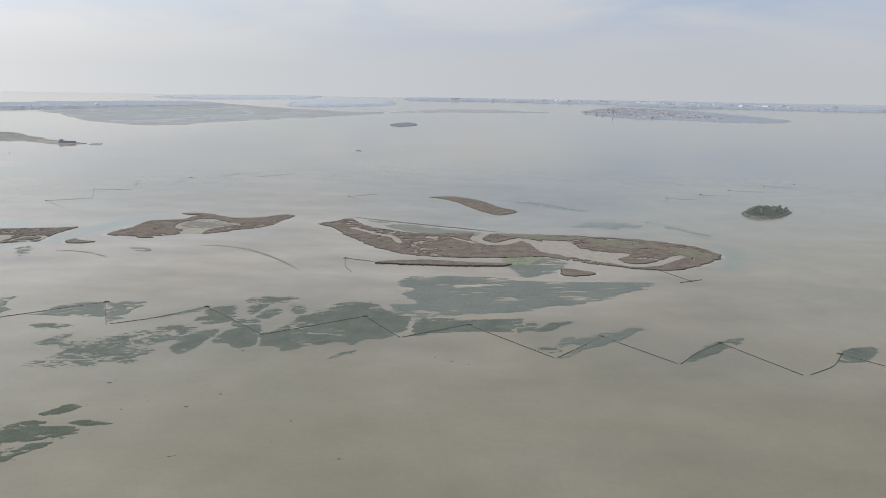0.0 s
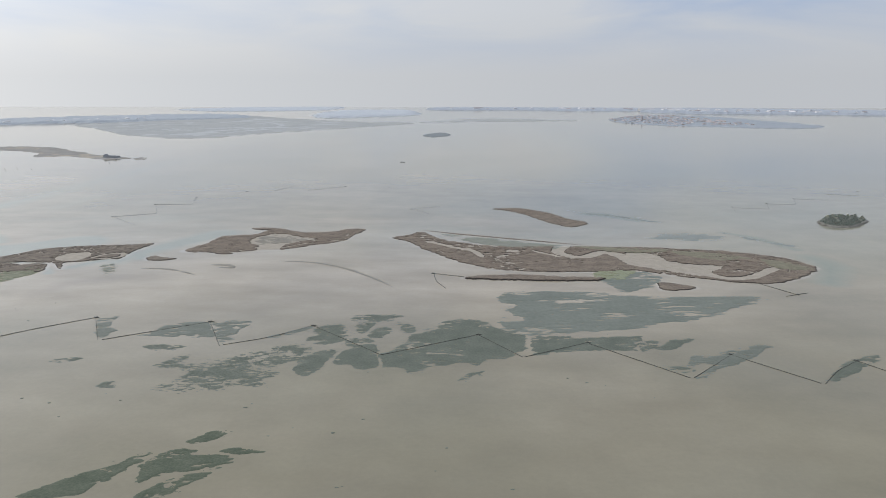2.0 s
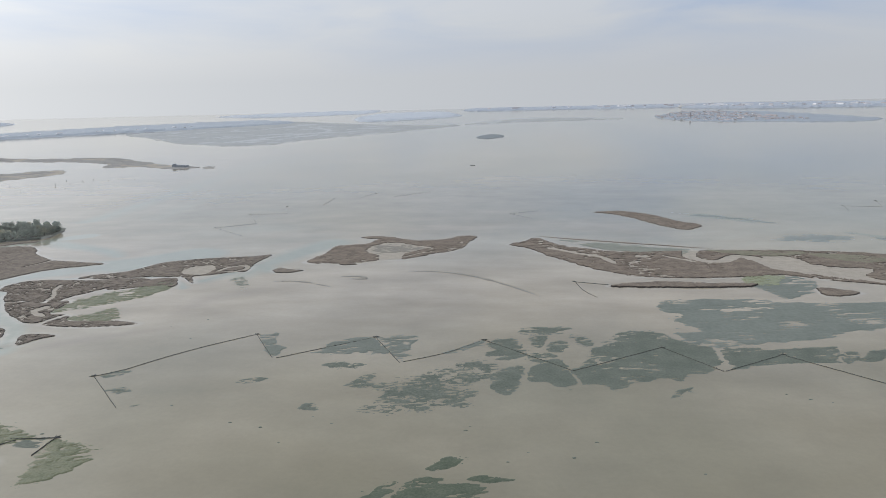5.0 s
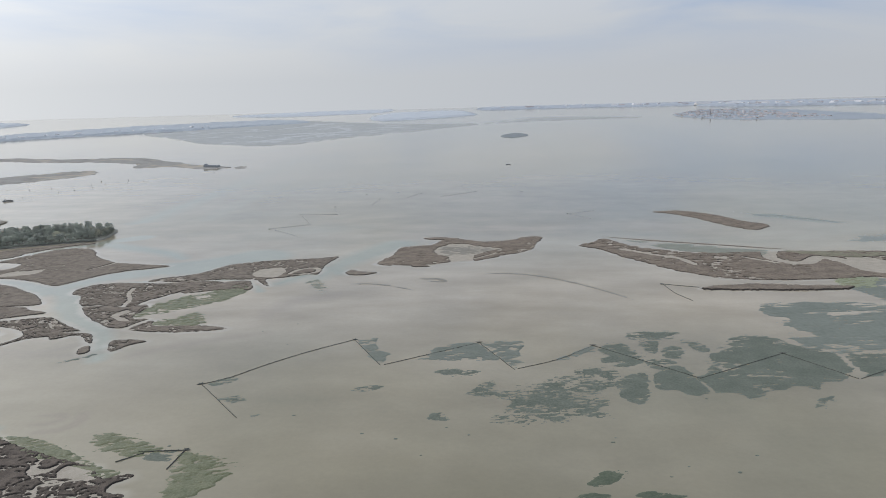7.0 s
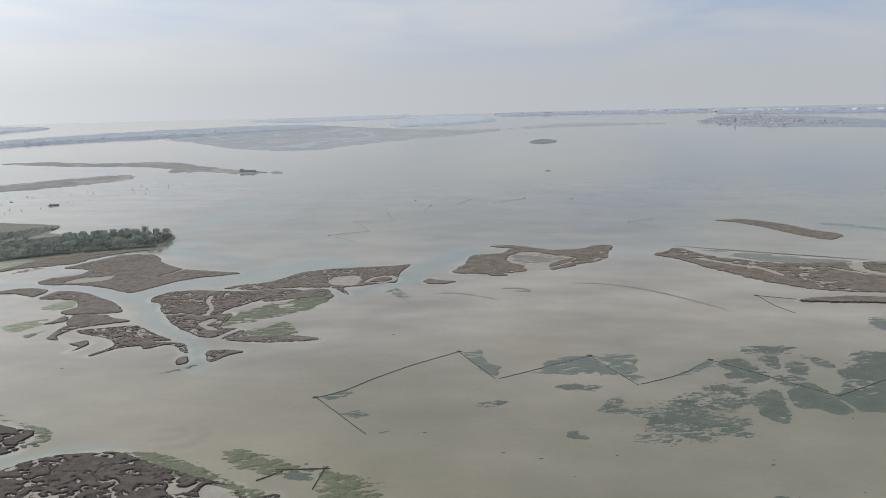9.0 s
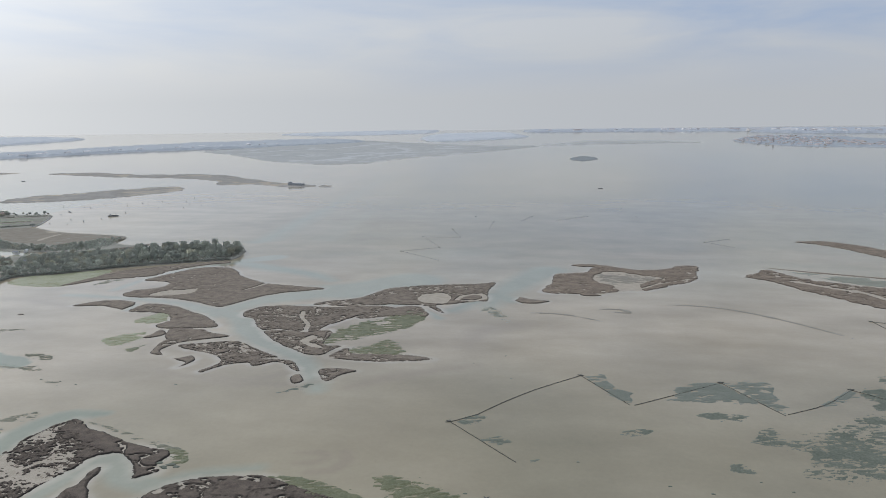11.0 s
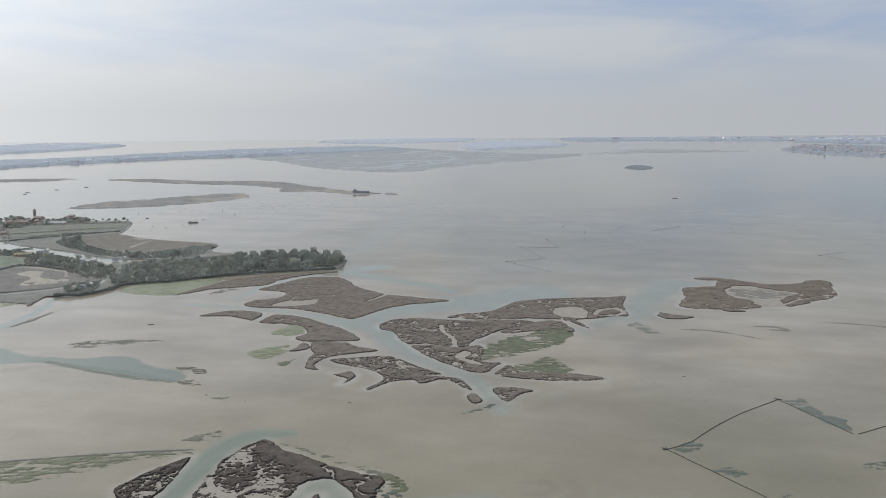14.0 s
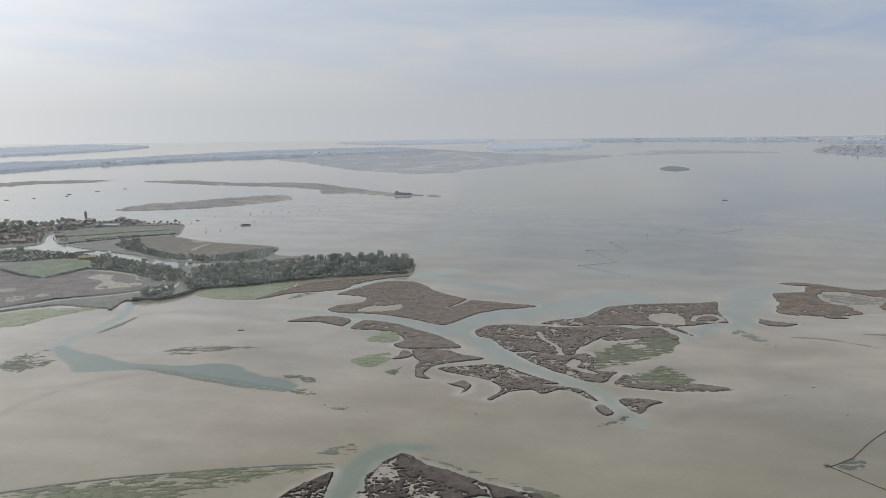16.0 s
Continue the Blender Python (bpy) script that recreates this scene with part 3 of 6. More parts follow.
channel([(-1074, 801), (-1039, 811), (-1048, 850), (-961, 789), (-918, 773), (-865, 749), (-812, 731)], (10, 16, 26, 26, 22, 22, 16), 6, 0)
channel([(-773, 629), (-780, 650), (-793, 689)], (6, 6, 5), 2, 0)
channel([(-663.1, 573.4), (-608.7, 566.4), (-564.1, 554.5), (-533.1, 536.6), (-504.9, 522.7), (-487.9, 492.5), (-469.9, 467.5), (-447.9, 449.6), (-433.7, 432.7), (-421.5, 409.2), (-415.3, 393.2)], (6, 12, 12, 18, 20, 18, 16, 14, 12, 14, 8), 8, 0)
channel([(-524, 526.9), (-505.1, 562.5), (-466.6, 593.3), (-429.5, 604), (-402.5, 633.1)], (22, 24, 40, 60, 60), 14, 0)
channel([(-634, 590), (-628, 632), (-613, 665), (-576, 704), (-548, 727)], (6, 8, 10, 16, 26), 8, 0)
channel([(-507.3, 545), (-446.6, 557.5), (-397.8, 557.4), (-377.8, 543.6), (-366.9, 525)], (6, 5, 4, 4, 6), 5, 0)
channel([(-783.7, 592.3), (-762.8, 535.3), (-765.6, 471.6)], (7, 8, 14), 4, 0.25)
channel([(-535.3, 291.8), (-533.1, 318.3), (-531.5, 335), (-525.2, 350.6), (-506.6, 356.6)], (12, 13, 13, 15, 3), 5, 0.6)
channel([(-490.7, 283.1), (-486.7, 302.7), (-477.5, 314), (-465.7, 300.1), (-450.3, 293.6), (-436.3, 302.6), (-416.3, 309.7)], (9, 12, 14, 16, 12, 10, 4), 6, 0.15)
channel([(-602.5, 545.7), (-594.7, 549.6), (-591.6, 532.7)], (6, 6, 6), 4, 0)
channel([(-359.7, 545.7), (-332.3, 590.8), (-320.5, 577.3)], (10, 18, 20), 12, 0.15)


def stain_line(line, widths, soft):
    """A dark smear of mud along a line."""
    STAINS.append((line, widths, soft))


stain_line([(-399.9, 396.7), (-382.9, 411.4), (-361.7, 423.2), (-335.7, 434.6)], (3, 9, 8, 2), 9)
stain_line([(-345.5, 467.2), (-335.6, 497.9), (-317.6, 510.8), (-309.2, 517.6)], (4, 14, 16, 6), 16)
stain_line([(-403.4, 315.3), (-395, 315.9), (-391.4, 321.4), (-394.4, 324.8), (-403.9, 324.2)], (1, 2, 2.5, 2, 1), 3)
stain_line([(-396.3, 307.9), (-385.9, 311.1), (-382.7, 318.7), (-384.8, 326)], (1, 2, 2.5, 2), 3)
stain_line([(-471, 406.2), (-443.7, 398.9), (-422.3, 400.4), (-414.1, 409.1)], (3, 6, 6, 2), 8)
stain_line([(-718, 364.6), (-718.3, 380.4), (-716.6, 390.7), (-710.7, 400.4)], (2, 4, 3, 1), 3)
stain_line([(-756.3, 500.2), (-753.3, 517.1), (-750.4, 544.2)], (3, 7, 3), 4)
stain_line([(-743.9, 396.3), (-711, 405.4), (-687.6, 426.1), (-672.7, 429.7)], (2, 5, 6, 2), 7)
stain_line([(-631.6, 535.1), (-672, 553), (-723.6, 560), (-749.7, 550.6)], (4, 10, 8, 3), 10)
stain_line([(-698.9, 341.2), (-659.8, 348.6), (-628.6, 342)], (6, 8, 3), 14)
stain_line([(-486.8, 407.7), (-461.7, 397.3), (-437.9, 398.2)], (2, 6, 2), 8)
stain_line([(-484.4, 410.9), (-470, 402.5), (-448.4, 406.6), (-436.6, 418.3)], (2, 4, 5, 3), 7)
stain_line([(-510.9, 416.9), (-492.4, 407), (-475.8, 407.6)], (2, 3, 2), 6)
stain_line([(-759.8, 505.4), (-753.6, 517.2), (-753, 541)], (2, 4, 3), 3)
stain_line([(-719.1, 358.4), (-715.5, 372.8), (-714.6, 387.9), (-710.9, 400.5)], (2, 3, 3, 1), 4)
DEEPS.append(([(-763.9, 467.1), (-761.6, 472.1), (-742.7, 462.7), (-721.6, 455.2), (-699.7, 445.2), (-675.3, 444), (-662.1, 445.6), (-651.2, 451), (-635.3, 448.8), (-614.5, 434.1), (-597.8, 429.7), (-588.7, 423), (-590.9, 414.3), (-599.2, 415.8), (-619.3, 421), (-645.8, 427.5), (-668.3, 431.3), (-683.8, 435.2), (-702.2, 430.6), (-721.3, 426.8), (-731.8, 435.3), (-747.7, 448.9)], 1.6, 0.75))
DEEPS.append(([(-697, 438.5), (-671.2, 436.7), (-648.4, 432.8), (-621.5, 426), (-600.8, 419.8), (-591.8, 416.7), (-590.6, 413.5), (-598.7, 414.6), (-618.8, 419.7), (-645.2, 426.2), (-667.6, 430), (-683, 433.8)], 2.5, 1))

# ---- salt marsh islands ----
land("salt_marsh_island", [(-129, 663), (-114, 678), (-102, 690), (-85, 658), (-57, 638), (-27, 628), (18, 631), (61, 628), (91, 630), (119, 622), (147, 618), (180, 600), (192, 591), (199, 571), (201, 558), (188, 541), (171, 525), (148, 513), (134, 514), (115, 519), (92, 530), (77, 539), (61, 549), (35, 542), (-8, 542), (-42, 547), (-51, 556), (-65, 568), (-81, 590), (-99, 618), (-112, 646)], "long brown salt marsh island cut by winding creeks", mat=MARSH_RED, gully=0.45, gully_size=26, rough=0.2, relief=2.4, cell=0.8, ragged=1.6,
     creeks=[([(-96, 647), (-84, 636), (-73, 624), (-60, 614), (-54, 605), (-50, 588)], (5, 6, 6, 6, 7, 4)), ([(21.6, 634), (12.8, 610), (20.5, 593.1), (34.3, 592), (49.8, 608.3), (62.6, 596.1), (68.4, 569.9), (84.2, 557.6), (104.1, 547.9), (113.9, 534.4), (124.2, 524.9), (141.9, 529.4), (165.9, 553.8), (183.9, 566.3)], (12, 10, 9, 10, 11, 14, 16, 14, 12, 10, 9, 9, 8, 3)), ([(-7.2, 613), (-0.1, 604.6), (11.2, 592.4)], (3, 5, 5)), ([(-32, 667), (-23, 657), (-15, 648), (-6, 637)], (1, 2, 2.5, 1)), ([(-14, 670), (-6, 661), (5, 653), (10, 642)], (1, 2.5, 2, 1))], pools=[[(76, 578), (96, 575), (115, 567), (132, 562), (121, 547), (107, 532), (94, 541), (80, 559)], [(68.6, 607.5), (87.1, 604.4), (96.5, 577.8), (111.9, 565.2), (103.7, 546), (82.7, 548.2), (69.8, 564.2)]], dense=[[(-49, 616), (-26, 613), (-13, 592), (-24, 565), (-40, 575)]], riddle=0.09, riddle_size=2.2, stretch=2.6, turn=-0.25, pan=PAN)
land("salt_marsh_island", [(-64.2, 521.1), (-49.1, 527.2), (-24.3, 530.5), (4.7, 525.6), (33.5, 524.1), (35.1, 519.2), (16.5, 514.7), (-7.7, 514.8), (-40.2, 516), (-56.6, 518.2)], "narrow strip of brown salt marsh with steep mud bank", mat=MARSH_RED, height=0.9, rough=0.2, relief=1.8, cell=0.7, ragged=1.3, fray=5.0)
land("salt_marsh_island", [(69.2, 510), (76.8, 512.1), (91.2, 503.6), (90.8, 497.4), (77.4, 492.1), (68.1, 494.5)], "small reddish salt marsh islet", mat=MARSH_RED, cell=0.7, ragged=0.8)
land("salt_marsh_island", [(-30, 827), (-6, 833), (25, 808), (44, 766), (60, 744), (41, 720), (22, 744), (3, 788), (-19, 820)], "slender salt marsh island with frayed edges", mat=MARSH_RED, gully=0.5, gully_size=18, rough=0.26, relief=2.0, cell=1.2, ragged=1.6)
land("salt_marsh_island", [(-296, 603), (-287, 635), (-282, 664), (-257, 674), (-248, 695), (-240, 703), (-214, 685), (-189, 688), (-173, 703), (-158, 702), (-164, 677), (-169, 654), (-180, 639), (-200, 624), (-216, 610), (-236, 606), (-258, 599), (-280, 598)], "brown salt marsh ring round a shallow pool", mat=MARSH_RED, gully=0.45, gully_size=26, rough=0.2, relief=2.4, cell=1.0, ragged=1.4, pools=[[(-253, 652), (-244, 673), (-229, 677), (-209, 661), (-197, 656), (-214, 637), (-219, 620), (-219, 592), (-235, 592), (-240, 624), (-249, 635)]], creeks=[([(-219, 616), (-207, 630), (-196, 638), (-182, 647), (-165, 652)], (2.5, 2, 2, 1.5, 1))], riddle=0.07, pan=PAN)
land("salt_marsh_island", [(-267.2, 596.2), (-263.4, 599.7), (-256.6, 597.5), (-252.5, 593.6), (-257.7, 592), (-264.3, 592.4)], "low sliver of brown marsh", mat=MARSH_RED, cell=0.7, ragged=0.5)
land("salt_marsh_island", [(-267, 703), (-257, 707), (-247, 706), (-239, 700), (-247, 697), (-260, 697)], "thin reddish hook of marsh", mat=MARSH_RED, cell=0.8, ragged=0.6)
land("salt_marsh_island", [(-315.8, 576.5), (-311.7, 585.2), (-301.5, 577.6), (-291.1, 575.3), (-297.9, 568.7), (-310.9, 569.3)], "tiny dark salt marsh islet", cell=0.7, ragged=1.0)
land("salt_marsh_island", [(-462.4, 556), (-450.6, 567.2), (-432.2, 576.8), (-418.7, 602), (-407.8, 611.1), (-377.6, 621.5), (-350.1, 626.1), (-333, 631.4), (-334.8, 617.1), (-337.5, 601.5), (-335.8, 574), (-346.1, 571), (-361.4, 563.2), (-373.1, 558.7), (-364.7, 539.1), (-369, 542.4), (-381.3, 557.4), (-403.8, 560.1), (-432.2, 554.7)], "dark salt marsh island with a pale pool", gully=0.5, gully_size=16, rough=0.2, relief=1.8, cell=0.7, ragged=0.74, pools=[[(-387.5, 573), (-386.8, 589), (-372.8, 595.8), (-364.1, 584.2), (-366.3, 565.1), (-379, 564)]], creeks=[([(-359.4, 575.1), (-354.6, 587.4), (-342.3, 592.3), (-338.8, 581.2), (-344.7, 574.4), (-355.4, 573.2)], (4, 4, 4, 4, 3, 2))], riddle=0.11, riddle_size=1.2, pan=PAN)
land("salt_marsh_island", [(-628, 626), (-615, 654), (-600, 676), (-575, 678), (-560, 662), (-551, 646), (-520, 620), (-488, 611), (-467, 605), (-479, 597), (-495, 590), (-510, 576), (-527, 547), (-539, 550), (-557, 561), (-584, 569), (-610, 570), (-621, 578), (-616, 590), (-601, 601), (-601, 618), (-616, 624)], "broad brown salt marsh island beside the wooded point", gully=0.35, gully_size=22, rough=0.15, relief=2.4, cell=1.0, ragged=0.74, pools=[[(-597.6, 575.7), (-593.4, 589.5), (-573.3, 596.9), (-569.2, 602.6), (-568.3, 583.8), (-585.2, 573.8)]], creeks=[([(-530.4, 594.6), (-524.6, 605.6), (-516.9, 626.4)], (2, 3, 5))], riddle=0.025, pan=PAN)
land("salt_marsh_island", [(-506.1, 534.2), (-498.9, 546), (-482.8, 552), (-446.7, 549.1), (-416.5, 555.3), (-400.5, 548.9), (-410.5, 538.6), (-423.7, 528.2), (-433.3, 512.6), (-439.7, 503.8), (-441.4, 492.5), (-447.4, 489.6), (-450.7, 494.7), (-454, 489.9), (-467.6, 494.9), (-477.6, 492.6), (-485, 500.8), (-493.4, 517.7), (-501.1, 521.8)], "dark salt marsh riddled with small pans", cell=0.6, ragged=0.62, creeks=[([(-464.1, 536.4), (-460.5, 521.5), (-452.3, 506.9), (-448.7, 486.3)], (3, 3, 3, 3.5))], riddle=0.17, riddle_size=1.2, pan=PAN)
land("salt_marsh_island", [(-423.8, 526.9), (-410.4, 539.9), (-394.5, 553.6), (-383.6, 553.5), (-378.2, 541), (-375.7, 530), (-393.6, 530.4), (-408.1, 526.3), (-418.9, 521.4)], "low dark marsh bank beside green algae", gully=0.5, gully_size=16, rough=0.2, relief=1.8, cell=0.8, ragged=0.74, riddle=0.1, pan=PAN)
land("salt_marsh_island", [(-475.7, 488.5), (-464.1, 492), (-447.4, 488.6), (-435.7, 494.3), (-431, 488.4), (-431.9, 470.1), (-427.6, 463), (-418.4, 463.2), (-422.9, 456.2), (-426.6, 446.1), (-436, 446.7), (-447.8, 455.9), (-463.6, 471.2)], "dark salt marsh with white pans on a channel", gully=0.5, gully_size=16, rough=0.2, relief=1.8, cell=0.55, ragged=0.56, pools=[[(-446.7, 471.3), (-442.6, 482.8), (-438.6, 477.2), (-441.3, 469), (-435.2, 464.9), (-428.8, 459.1), (-435.5, 458.3), (-441.5, 464.2)]], riddle=0.16, riddle_size=1.2, pan=PAN)
land("salt_marsh_island", [(-422.2, 442.4), (-418.2, 455), (-414.2, 460), (-410.6, 450.6), (-400.7, 448.4), (-380.4, 449.1), (-372.1, 447.6), (-361.7, 443.9), (-365.2, 440.3), (-390.9, 437.1), (-404.8, 437.8), (-413.2, 439.3)], "long thin spit of dark marsh", gully=0.5, gully_size=16, rough=0.2, relief=1.8, cell=0.7, ragged=0.56, riddle=0.1, riddle_size=1.2, pan=PAN)
land("salt_marsh_island", [(-421.8, 421.6), (-411.9, 424.4), (-400.1, 421.3), (-407.6, 414.5), (-412.5, 404.8), (-416.8, 408.4)], "small triangular marsh islet in the channel mouth", cell=0.6, ragged=0.37, riddle=0.14, riddle_size=1.2, pan=PAN)
land("salt_marsh_island", [(-434, 409.8), (-430.5, 414.6), (-426.9, 408.6), (-425.7, 403.1), (-430.1, 400.6)], "tiny rounded marsh islet", cell=0.6, ragged=0.37)
land("salt_marsh_island", [(-518.8, 457.8), (-501.8, 463.7), (-486, 468.6), (-475.9, 461), (-460, 447.3), (-450.4, 440.6), (-459.8, 438.6), (-455.4, 437.5), (-445.1, 436.2), (-438.1, 431.4), (-432.4, 419.6), (-435.7, 420.7), (-443, 429.2), (-451, 432.2), (-459.6, 425.5), (-465.5, 430.4), (-475.5, 426.8), (-480.8, 419.8), (-484.6, 413.2), (-487, 415.1), (-481.5, 424.4), (-481.5, 432.6), (-490.1, 442.7), (-509.8, 451.3)], "wrinkled dark marsh tapering to a curved spit", gully=0.5, gully_size=16, rough=0.2, relief=1.8, cell=0.5, ragged=0.5, riddle=0.19, riddle_size=1.1, pan=PAN)
land("salt_marsh_island", [(-539.1, 487.6), (-536.3, 491.4), (-518.8, 491.1), (-507.5, 483.7), (-494.4, 477.8), (-505.9, 471.2), (-519.7, 463.6), (-524.3, 454.2), (-524.3, 446.7), (-519.4, 440.1), (-523.8, 440.5), (-528.3, 442.6), (-531, 453.4), (-531.8, 463.1), (-531.1, 468.3), (-535.9, 476)], "dark marsh block with a hooked tail", gully=0.35, gully_size=22, rough=0.15, relief=2.4, cell=0.75, ragged=0.43, riddle=0.05, pan=PAN)
land("salt_marsh_island", [(-548.3, 470.3), (-545.9, 478.1), (-545.2, 488.1), (-540.4, 485.3), (-537, 478), (-541.3, 472.2)], "small curved marsh islet", cell=0.7, ragged=0.43)
land("salt_marsh_island", [(-589.3, 530.2), (-588.7, 547.3), (-581.6, 551), (-562.3, 545.9), (-539.5, 529.1), (-531, 523.5), (-522.2, 514.4), (-510.7, 498.9), (-515.8, 494.9), (-543.5, 491.7), (-553.6, 497.4), (-548.5, 507.6), (-552.3, 517.2), (-561.9, 526.6), (-574.2, 529.2)], "smooth dark marsh island along the channel", gully=0.35, gully_size=22, rough=0.15, relief=2.4, cell=0.8, ragged=0.56, riddle=0.02, pan=PAN)
land("salt_marsh_island", [(-639.8, 541.6), (-628.2, 554.9), (-615, 559.4), (-596.7, 553.8), (-596.2, 535), (-604.4, 538.3), (-618.4, 544)], "low flat marsh islet", gully=0.5, gully_size=16, rough=0.2, relief=1.8, cell=0.8, ragged=0.5)
land("salt_marsh_island", [(-512.2, 435.7), (-507.5, 434.5), (-502, 439.5), (-497.1, 433.3), (-497.5, 426.5), (-501.6, 419.6), (-500.3, 427.8), (-507.1, 432)], "little hook of dark marsh", cell=0.6, ragged=0.31)
land("salt_marsh_island", [(-689, 599), (-677, 633), (-666, 660), (-642, 678), (-619, 690), (-586, 705), (-584, 698), (-603, 687), (-622, 664), (-627, 644), (-647, 632), (-664, 626), (-678, 611)], "brown marsh fringe below the wood", gully=0.35, gully_size=22, rough=0.15, relief=2.4, cell=1.0, ragged=0.74, riddle=0.03, pan=PAN)
land("salt_marsh_island", [(-517.2, 348.8), (-512.8, 347.3), (-504.3, 340.2), (-492.5, 335.4), (-481, 328), (-469.5, 324.8), (-458.7, 321.6), (-456.4, 316.3), (-457.7, 309.9), (-454, 304.7), (-458.1, 300.7), (-461.8, 297.8), (-465, 304.6), (-469.4, 311.3), (-475.5, 317.1), (-479.7, 318.3), (-484.8, 316.3), (-488.4, 312.1), (-489.1, 304.9), (-491.9, 297.8), (-493, 293.3), (-495.2, 286.8), (-496.5, 278.7), (-503.7, 270.5), (-517.6, 263.8), (-531.8, 281.6), (-525, 290.5), (-525.2, 297.1), (-525.9, 306.4), (-526.8, 314.7), (-524.4, 316), (-526.9, 324.2), (-526.1, 330.8), (-522.4, 341.6)], "dark salt marsh full of pale pans and tussocks", mat=MARSH_NEAR, gully=0.5, gully_size=16, rough=0.2, relief=1.8, cell=0.45, ragged=0.7, height=0.55, edge=0.7,
     creeks=[([(-525.3, 312.9), (-521.3, 306.3), (-516, 302.5), (-509.5, 301.7), (-506.2, 307.6), (-499.9, 309.1), (-496.1, 309.9)], (2.5, 2.5, 2.5, 2.2, 2, 1.5, 1)), ([(-520.4, 272.7), (-516.1, 284.6), (-511.5, 290.8), (-508.3, 296.4), (-496.4, 292.2), (-493.6, 295)], (2, 2, 2, 2, 2, 2))], riddle=0.27, pan=PAN, riddle_size=1.05,
     solid=[([(-514.5, 347.2), (-507.4, 341.7), (-497.1, 334.7), (-484.9, 327.7), (-472.8, 323.1), (-462.7, 320.4), (-457.7, 314.5), (-457.5, 305.8)], (3, 6, 9, 10, 10, 12, 14, 14))], dense=[[(-526.8, 325.2), (-524.3, 331.7), (-515.7, 334.8), (-505.2, 327.6), (-496.1, 319.6), (-496.7, 312.5), (-503.4, 309.5), (-513, 310.3), (-520.2, 313.2)], [(-518.7, 303.4), (-506.5, 301.3), (-496.9, 304.9), (-491.7, 308.6), (-490.1, 294), (-514.8, 291.3)]])
land("salt_marsh_island", [(-557.3, 299), (-554.4, 308.4), (-549.3, 319.2), (-541.1, 329.7), (-540.3, 322.7), (-538.9, 313.9), (-538.9, 301.4), (-543.1, 289.4)], "dark pitted marsh at a channel bank", mat=MARSH_NEAR, gully=0.5, gully_size=16, rough=0.2, relief=1.8, cell=0.36, ragged=0.7, riddle=0.28, riddle_size=1.05, pan=PAN, dense=[[(-545, 305), (-543.6, 316.9), (-540, 322.3), (-537.4, 308.1), (-537.3, 297.9), (-537.7, 292.8)]])
land("salt_marsh_island", [(-479.3, 306.2), (-477.3, 301.3), (-477.1, 294.7), (-474.6, 288.6), (-468.5, 279.2), (-481.1, 278.1), (-482.5, 285.9), (-480.7, 292.3), (-480.9, 302.8)], "narrow dark marsh spit inside a channel loop", mat=MARSH_NEAR, gully=0.5, gully_size=16, rough=0.2, relief=1.8, cell=0.6, ragged=0.5)
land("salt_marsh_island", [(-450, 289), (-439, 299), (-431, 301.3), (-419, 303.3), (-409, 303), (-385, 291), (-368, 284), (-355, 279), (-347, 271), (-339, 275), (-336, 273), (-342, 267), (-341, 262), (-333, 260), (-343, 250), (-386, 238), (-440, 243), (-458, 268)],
     "dark salt marsh with pools and winding gullies", mat=MARSH_NEAR, gully=0.9, gully_size=12, rough=0.22, relief=1.8, pools=[[(-378.3, 275), (-379.8, 280.5), (-373.1, 278), (-368.6, 282.3), (-370.1, 276), (-374.7, 273.4)], [(-364.7, 271.9), (-366.8, 278.5), (-363.6, 280.7), (-357.8, 278.2), (-350.1, 270.9), (-355.6, 270.5)]], creeks=[([(-365.6, 258.9), (-368.7, 265.6), (-362.3, 267.2), (-354.4, 272.1)], (1.2, 1.5, 1.5, 1.0))], cell=0.5, ragged=0.8, riddle=0.13, pan=PAN)

lagoon()

OLIVE = material("olive_marsh_grass", (0.205, 0.19, 0.13), (0.315, 0.29, 0.205), 7, bump=0.4, bump_scale=0.9)
for outline, words in (([(171, 585), (184, 578), (196, 563), (196, 554), (180, 551), (170, 561)], "olive marsh grass on the island's tip"), ([(108, 614), (143, 604), (163, 588), (138, 582), (114, 597)], "olive marsh grass behind a creek"), ([(32, 629), (71, 625), (109, 619), (88, 608), (50, 614)], "olive marsh grass along the back bank")):
    land("marsh_grass", outline, words, "marsh grass", cell=1.0, height=0.16, edge=2.5, ragged=2.2, mat=OLIVE, rough=0.12, relief=2.0, floor=0.56, riddle=0.14, riddle_size=3, group="marsh grass", kind="stuff")

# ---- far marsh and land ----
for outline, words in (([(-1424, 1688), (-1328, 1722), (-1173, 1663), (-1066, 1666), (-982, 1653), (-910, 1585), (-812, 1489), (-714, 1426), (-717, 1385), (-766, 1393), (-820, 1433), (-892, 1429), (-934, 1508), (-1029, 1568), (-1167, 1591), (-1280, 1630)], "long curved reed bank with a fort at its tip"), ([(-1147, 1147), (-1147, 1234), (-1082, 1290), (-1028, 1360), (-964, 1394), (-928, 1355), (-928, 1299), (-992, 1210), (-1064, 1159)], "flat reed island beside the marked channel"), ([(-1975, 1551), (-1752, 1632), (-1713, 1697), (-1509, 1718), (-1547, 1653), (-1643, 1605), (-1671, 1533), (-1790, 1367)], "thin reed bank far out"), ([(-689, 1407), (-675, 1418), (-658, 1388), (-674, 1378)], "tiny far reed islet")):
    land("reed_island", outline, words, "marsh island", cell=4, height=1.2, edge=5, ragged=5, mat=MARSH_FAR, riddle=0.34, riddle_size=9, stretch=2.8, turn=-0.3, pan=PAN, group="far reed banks")
